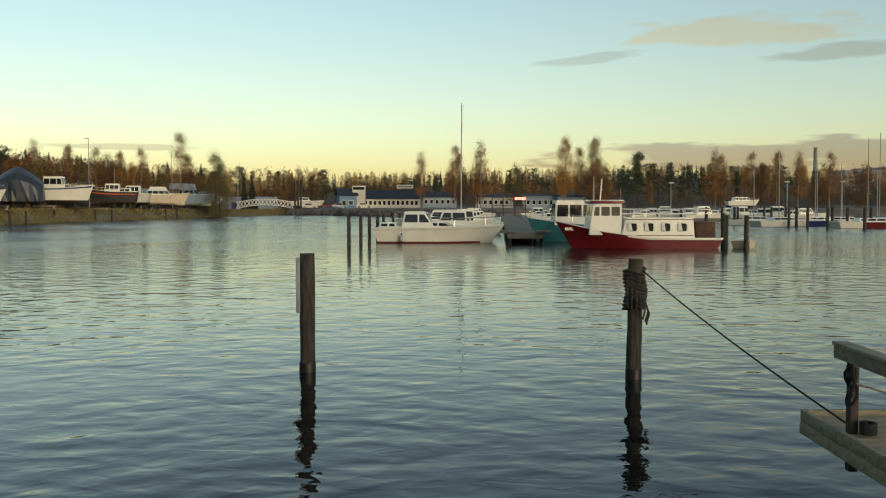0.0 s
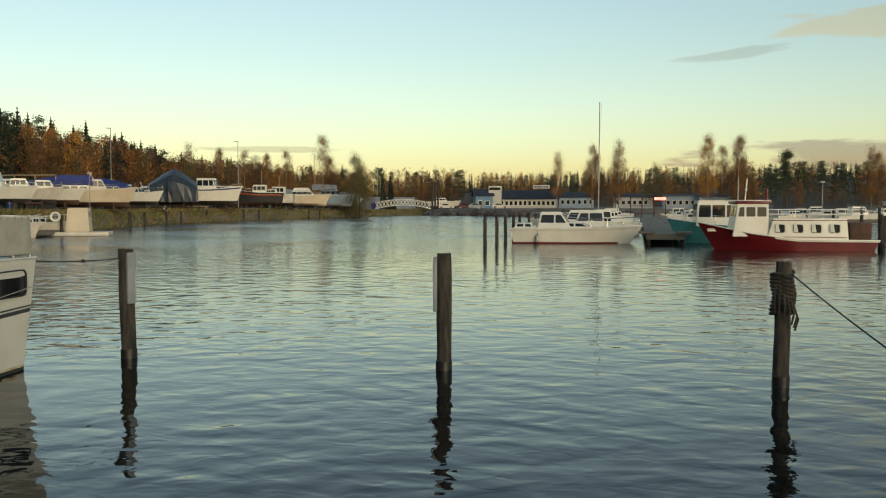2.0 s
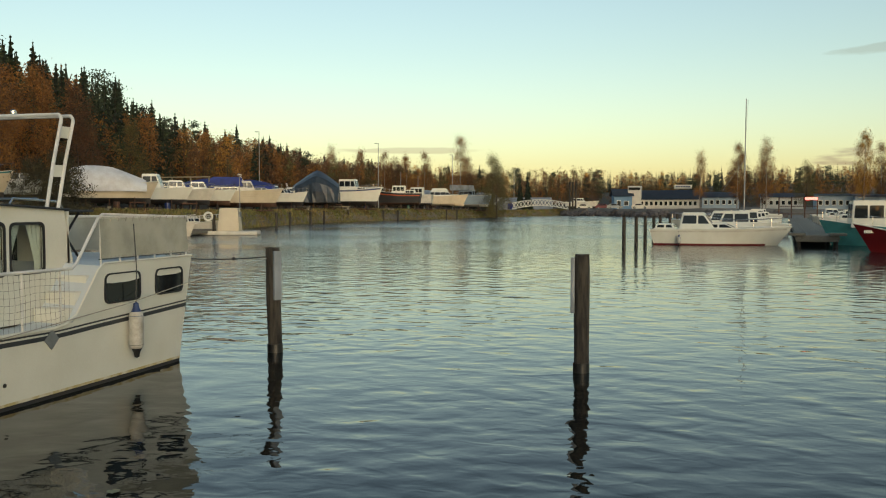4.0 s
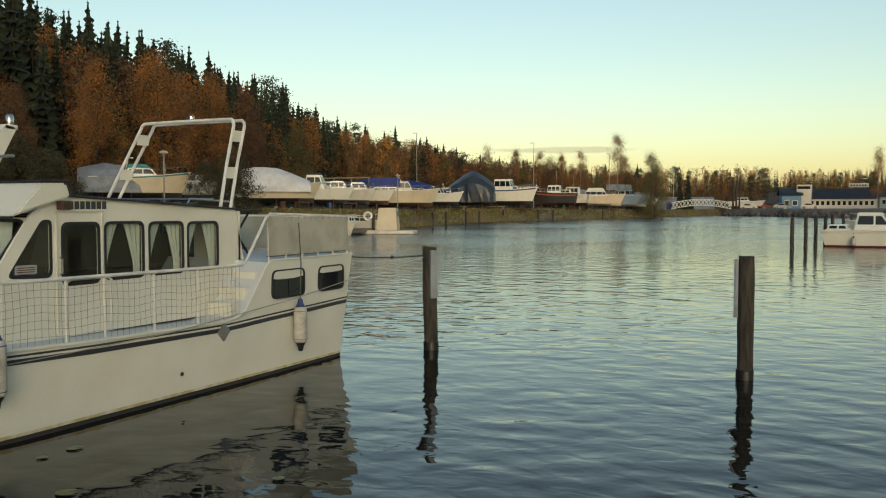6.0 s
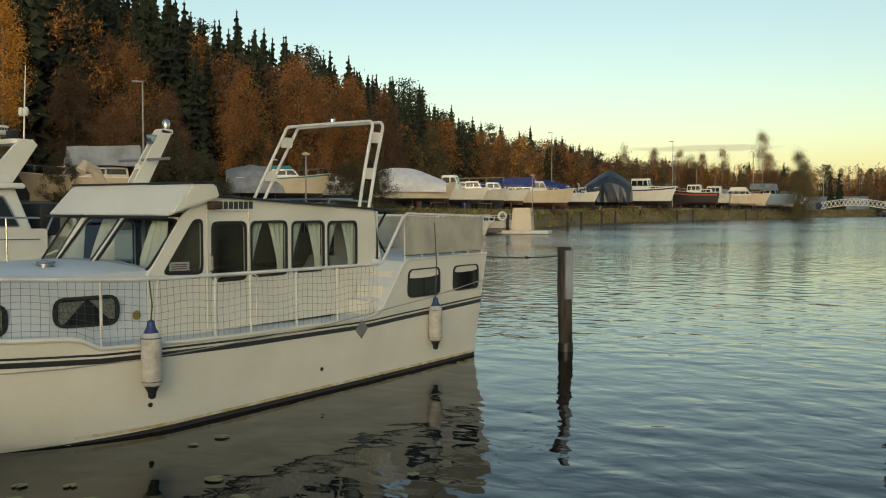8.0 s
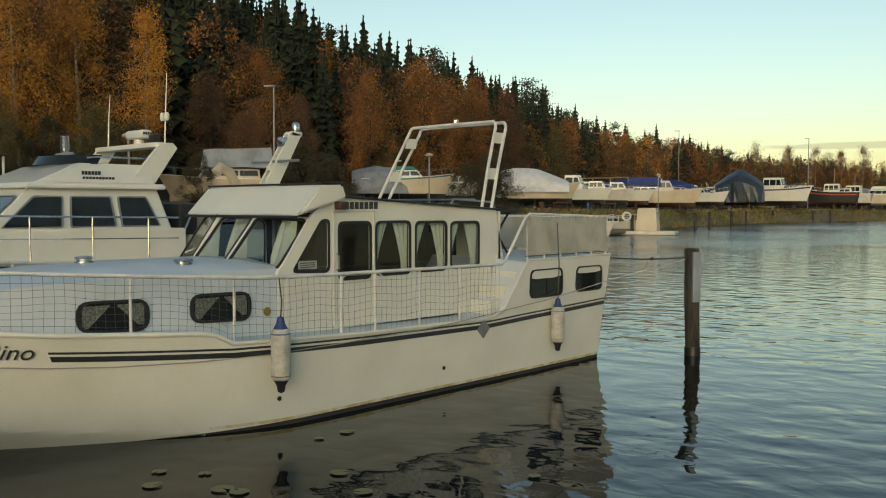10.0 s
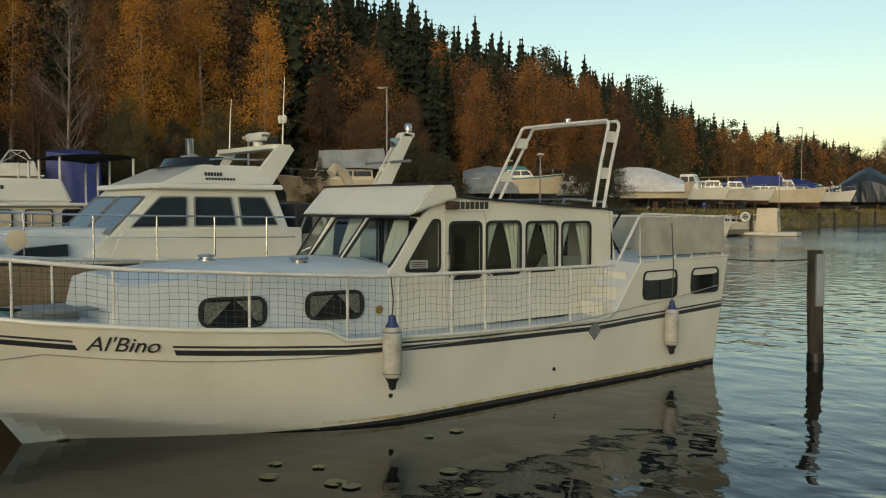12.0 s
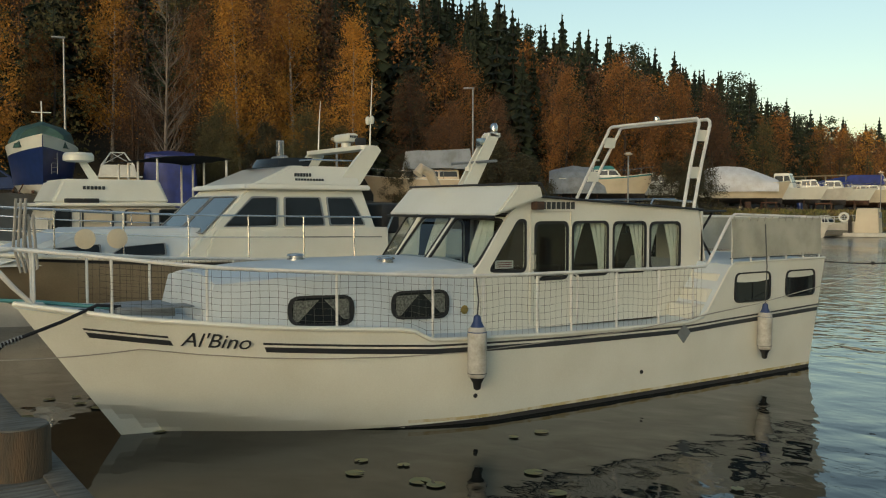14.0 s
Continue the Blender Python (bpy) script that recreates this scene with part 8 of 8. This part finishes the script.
# teal-topped wheelhouse boat beyond it
boat("wheelhouse_boat", "white wheelhouse boat with curtained windows and a teal hull", 9.8, 60.5, 0, -90, 7.5, 2.6, 1.1, TEALPAINT, 0.5, GEL, mast=3.2, rail=0.4, cab=[(-2.4, 0.4, 1.1, 1.05, 1.1, 2.75, 0.1, 0.0, 3, GEL)])
x, y = 9.3, 56.2
e = thing("lantern", "small amber lantern glowing on a wheelhouse wall", "lamp", x, y, 2.35)
bm = bmesh.new()
box(bm, -0.06, -0.06, 0, 0.06, 0.06, 0.4, 0.01)
part("lamp_glass", bm, LAMPMAT, e)
bm = bmesh.new()
tube(bm, [(0, 0, -2.4), (0, 0, 0.02)], 0.03, 6)
part("stem", bm, STEEL, e)
for k, (x, y, top) in enumerate([(16.3, 52.2, 1.95), (17.0, 50.3, 1.85), (18.3, 58, 1.8), (20.5, 70, 1.8)]):
    mooring_post(x, y, top, 0.13, seed=60 + k, group="mooring posts by the far jetty")
e, h = boat("dinghy", "small cream rowing dinghy tied between the posts", 17.3, 51.3, 0, 35, 2.4, 1.1, 0.42, CREAM, 0.12, BEIGE, rub=True)

# ---- marina on the right: posts, sailing boats, pontoon ----
pts = [(43.9, 123), (44.9, 123), (39.6, 103), (39.4, 100.3), (39.6, 97.7), (40.7, 95.2), (43.5, 92.8), (36.3, 112), (38, 116), (34.5, 118), (41.5, 109), (45, 104), (46.6, 98), (47.5, 105.7), (32, 121), (30, 126), (33.5, 108)]
for k, (x, y) in enumerate(pts):
    mooring_post(x, y, 2.2, 0.16, seed=80 + k, group="mooring posts in the marina")
for k, (az, d, mh, col, L) in enumerate([(20.6, 112, 8.2, GEL, 8), (22.6, 116, 8.4, NAVYHULL, 7), (22.7, 120, 7.5, GEL, 8), (25.4, 108, 9.5, GEL, 9), (26.0, 112, 10.2, GEL, 9), (24.0, 118, 7.0, GEL, 8), (25.9, 108, 5.6, RED, 7), (19.2, 118, 6.5, GEL, 7.5)]):
    x, y = at_az(az, d)
    boat("sailing_boat", ("navy-hulled" if col is NAVYHULL else "red-hulled" if col is RED else "white") + " sailing boat with a bare mast in the marina", x, y, 0, 75 + k * 4, L, 2.6, 0.62, col, 0.2, GEL, mast=mh - 0.3, cab=[(-1.4, 1.6, 0.85, 0.7, 0.62, 1.05, 0.4, 0.1, 3, GEL)], group="sailing boats in the marina")
pn = thing("pontoon", "long low timber pontoon in the marina", "pontoon", 44, 128, 0, 4)
bm = bmesh.new()
box(bm, -22, -1, 0.1, 22, 1, 0.6, 0.02)
part("deck", bm, PLANK, pn)
for k in range(14):
    az = 12.5 + k * 0.72
    d = 138 + (k * 37) % 26
    x, y = at_az(az, d)
    boat("moored_boat", "white motorboat in the crowded rows of the marina", x, y, 0, 60 + (k * 53) % 60, 7, 2.5, 1.0, GEL if k % 3 else GELD, 0.3, GEL, rail=0.4, cab=[(-1.2, 1.2, 1.0, 0.85, 1.0, 1.7 + (k % 3) * 0.3, 0.5, 0.1, 2, GEL)], group="boats in the marina rows")
for k, az in enumerate((14.2, 20.9, 23.9)):
    x, y = at_az(az, 150)
    e = thing("dock_lamp", "short lamp post on the marina pontoon", "lamp", x, y, 0, 0, "dock lamps")
    bm = bmesh.new()
    tube(bm, [(0, 0, -0.5), (0, 0, 6.0)], 0.07, 8)
    part("pole", bm, STEEL, e)
    bm = bmesh.new()
    lathe(bm, [(0.15, 5.9), (0.4, 6.0), (0.4, 6.12), (0.15, 6.2)], 14)
    part("head", bm, BEIGE, e)
# big white launch in the distance
x, y = at_az(18.3, 226)
boat("motor_yacht", "white motor launch with a bridge deck in the distance", x, y, ground_z(x, y) + 0.9, 88, 8, 2.8, 1.0, GEL, 0.4, GEL, ashore=0.9, rail=1, cab=[(-2.0, 2.0, 1.2, 1.05, 1.0, 2.0, 0.6, 0.2, 4, GEL)])

# ---- far quay, bridge and buildings ----
q = thing("stone_quay", "dark rough stone quay wall on the far shore", "quay", 0, 0, 0, kind="structure")
rng = random.Random(8)
meshes = []
for k in range(6):
    bm = bmesh.new()
    bmesh.ops.create_icosphere(bm, subdivisions=1, radius=1)
    for v in bm.verts:
        v.co *= 1 + noise.noise(v.co * 1.7 + Vector((k * 9, 0, 0))) * 0.45
    meshes.append(mesh_of("stone", bm, ROCK))
for k in range(280):
    t = (k + rng.uniform(0, 1)) / 280
    az = -9.8 + 13.5 * t
    d = float(np.interp(az, AZ, SHORE)) - 0.6 + rng.uniform(0, 2.6)
    x, y = at_az(az, d)
    ob = new("stone", meshes[k % 6])
    ob.parent = q
    s = rng.uniform(0.45, 0.85)
    ob.matrix_basis = Matrix.LocRotScale((x, y, ground_z(x, y) * 0.8 + 0.25), Euler((rng.uniform(0, 6), rng.uniform(0, 6), rng.uniform(0, 6))), (s * 1.3, s, s * 0.9))

x0, y0 = at_az(-12.9, 232)
x1, y1 = at_az(-9.4, 233)
br = thing("footbridge", "white lattice-sided footbridge over the inlet", "bridge", x0, y0, 1.7, math.degrees(math.atan2(y1 - y0, x1 - x0)))
Lb = math.hypot(x1 - x0, y1 - y0)
arc = lambda u: 0.9 * math.sin(math.pi * u)
for s in (0.0, 2.0):
    for z in (0.0, 1.5):
        bm = bmesh.new()
        tube(bm, [(u * Lb, s, z + arc(u)) for u in np.linspace(0, 1, 13)], 0.09, 6)
        part("chord", bm, GEL, br)
    for k in range(16):
        bm = bmesh.new()
        tube(bm, [(k / 16 * Lb, s, arc(k / 16)), ((k + 1) / 16 * Lb, s, 1.5 + arc((k + 1) / 16))], 0.05, 5)
        part("lattice_bar", bm, GEL, br)
        bm = bmesh.new()
        tube(bm, [(k / 16 * Lb, s, 1.5 + arc(k / 16)), ((k + 1) / 16 * Lb, s, arc((k + 1) / 16))], 0.05, 5)
        part("lattice_bar", bm, GEL, br)
bm = bmesh.new()
vs = [[bm.verts.new((u * Lb, s, 0.05 + arc(u))) for s in (0.0, 2.0)] for u in np.linspace(0, 1, 13)]
for a, b in zip(vs, vs[1:]):
    bm.faces.new((a[0], b[0], b[1], a[1]))
bmesh.ops.solidify(bm, geom=list(bm.faces), thickness=0.1)
part("deck", bm, PLANK, br)


def building(name, label, x, y, z, rz, w, dp, eave, ridge, wall, roof, wins, category="house", door=True, overhang=0.5):
    """A gabled building; the long side, w wide, faces minus y."""
    e = thing(name, label, category, x, y, z, rz)
    bm = bmesh.new()
    prism(bm, [(0, 0), (0, eave), (dp / 2, max(ridge - 0.15, eave + 0.01)), (dp, eave), (dp, 0)], -w / 2, w / 2)
    part("wall", bm, wall, e, smooth=False)
    for s in (0, 1):
        bm = bmesh.new()
        yo = -overhang if s == 0 else dp + overhang
        k = (ridge - eave) / (dp / 2)
        vs = [bm.verts.new(p) for p in ((-w / 2 - overhang, yo, eave - k * overhang + 0.1), (w / 2 + overhang, yo, eave - k * overhang + 0.1), (w / 2 + overhang, dp / 2, ridge + 0.1), (-w / 2 - overhang, dp / 2, ridge + 0.1))]
        bm.faces.new(vs if s == 0 else vs[::-1])
        bmesh.ops.solidify(bm, geom=list(bm.faces), thickness=0.18)
        part("roof", bm, roof, e, smooth=False)
    for x0, z0, ww, hh in wins:
        bm = bmesh.new()
        ring(bm, [(x0, z0), (x0 + ww, z0), (x0 + ww, z0 + hh), (x0, z0 + hh)], 0.08, 0.08, Matrix(((1, 0, 0, 0), (0, 0, -1, -0.03), (0, 1, 0, 0), (0, 0, 0, 1))))
        f = part("window", bm, GEL, e, smooth=False)
        bm = bmesh.new()
        box(bm, x0, -0.02, z0, x0 + ww, 0.02, z0 + hh)
        part("pane", bm, TINT, f, smooth=False)
    return e


x, y = at_az(-3.4, 246)
e = building("harbour_house", "long low blue harbour building with a dark roof", x, y, ground_z(x, y) - 0.1, 0, 17, 9, 2.7, 5.0, PALEWALL, SLATE, [(-8 + k * 1.25, 0.9, 0.8, 1.2) for k in range(13)])
x, y = at_az(-6.0, 243)
building("harbour_house", "blue gabled boathouse with white trim", x, y, ground_z(x, y) - 0.1, 12, 4.6, 8, 3.6, 5.4, BLUEWALL, SLATE, [(-1.6, 0.3, 1.0, 2.0), (0.2, 1.0, 1.2, 1.2)])
x, y = at_az(-5.3, 246)
e = thing("roof_turret", "small pale lantern tower on the harbour building", "tower", x, y, ground_z(x, y))
bm = bmesh.new()
box(bm, -1.7, -1.5, 0, 1.7, 1.5, 6.1, 0.05)
part("wall", bm, PALEWALL, e)
bm = bmesh.new()
box(bm, -1.5, -1.55, 5.0, 1.5, -1.48, 5.7)
part("window_band", bm, TINT, e)
x, y = at_az(-2.4, 252)
e = thing("rooftop_sign", "white rooftop sign with an unreadable dark line", "sign", x, y, ground_z(x, y))
for s in (-1.5, 1.5):
    bm = bmesh.new()
    tube(bm, [(s, 0, 0), (s, 0, 5.9)], 0.1, 6)
    part("leg", bm, STEEL, e)
bm = bmesh.new()
box(bm, -2.3, -0.1, 5.4, 2.3, 0.1, 6.4, 0.05)
part("board", bm, PALEWALL, e)
bm = bmesh.new()
for k in range(6):
    box(bm, -1.9 + k * 0.65, -0.13, 5.75, -1.45 + k * 0.65, -0.104, 6.1)
part("lettering_bar", bm, NAVYHULL, e)
for az, d, w, eave, ridge, wall, lab in ((-0.2, 262, 10, 3.2, 4.6, BLUEGREY, "blue-grey shed beyond the quay"), (3.3, 270, 11, 3.4, 4.4, PALEWALL, "pale flat building among autumn trees"), (6.2, 248, 9, 3.6, 4.0, BLUEGREY, "blue-grey two-storey harbour office"), (8.2, 246, 8, 3.3, 3.9, BLUEGREY, "blue-grey harbour store with white windows")):
    x, y = at_az(az, d)
    building("harbour_building", lab, x, y, ground_z(x, y) - 0.1, 0, w, 7, eave, ridge, wall, SLATE, [(-w / 2 + 0.6 + k * 1.6, 1.2, 0.9, 1.2) for k in range(int(w / 1.6))])
for k, (az, d, m, lab) in enumerate(((-8.4, 238, GELD, "white car parked on the far quay"), (-7.2, 238, RED, "red car parked on the far quay"), (-5.0, 236, GELD, "pale car parked on the far quay"), (-6.5, 236, STEEL, "silver car parked on the far quay"))):
    x, y = at_az(az, d)
    car(x, y, ground_z(x, y), 85, m, lab)
x, y = at_az(-8.6, 246)
boat("motor_yacht", "grey-white launch standing on the far quay", x, y, ground_z(x, y) + 0.8, 90, 9, 3, 1.2, GELD, 0.3, GEL, ashore=0.8, cab=[(-1, 2, 1.1, 1, 1.2, 2.2, 0.5, 0.1, 3, GEL)])
e = thing("dolphin_posts", "cluster of tall timber posts by the inlet", "post", *at_az(-9.3, 233), 0)
for k in range(3):
    bm = bmesh.new()
    tube(bm, [(k * 0.75, 0, -1), (k * 0.75, 0, 8.6)], 0.22, 8)
    part("post", bm, LOGWOOD, e)

# power plant beyond the trees
x, y = at_az(22.4, 520)
e = thing("chimney", "tall grey industrial chimney beyond the trees", "chimney", x, y, ground_z(x, y))
bm = bmesh.new()
lathe(bm, [(1.2, 0), (1.0, 12), (0.95, 22.4), (0.95, 23)], 20)
part("shaft", bm, CONCRETE, e)
x, y = at_az(25.3, 480)
e = thing("industrial_building", "grey stepped industrial building beyond the marina", "building", x, y, ground_z(x, y))
for name, b in (("block", (-12, 0, 0, 10, 20, 11.8)), ("block", (10.05, 0, 0, 30, 20, 13.6)), ("roof_unit", (-3, 4, 11.8, 2, 10, 12.8))):
    bm = bmesh.new()
    box(bm, *b, 0.1)
    part(name, bm, CONCRETE, e)
for k in range(5):
    bm = bmesh.new()
    box(bm, -10 + k * 5.5, -0.08, 5.5, -7.5 + k * 5.5, -0.003, 10)
    part("window_strip", bm, TINT, e)
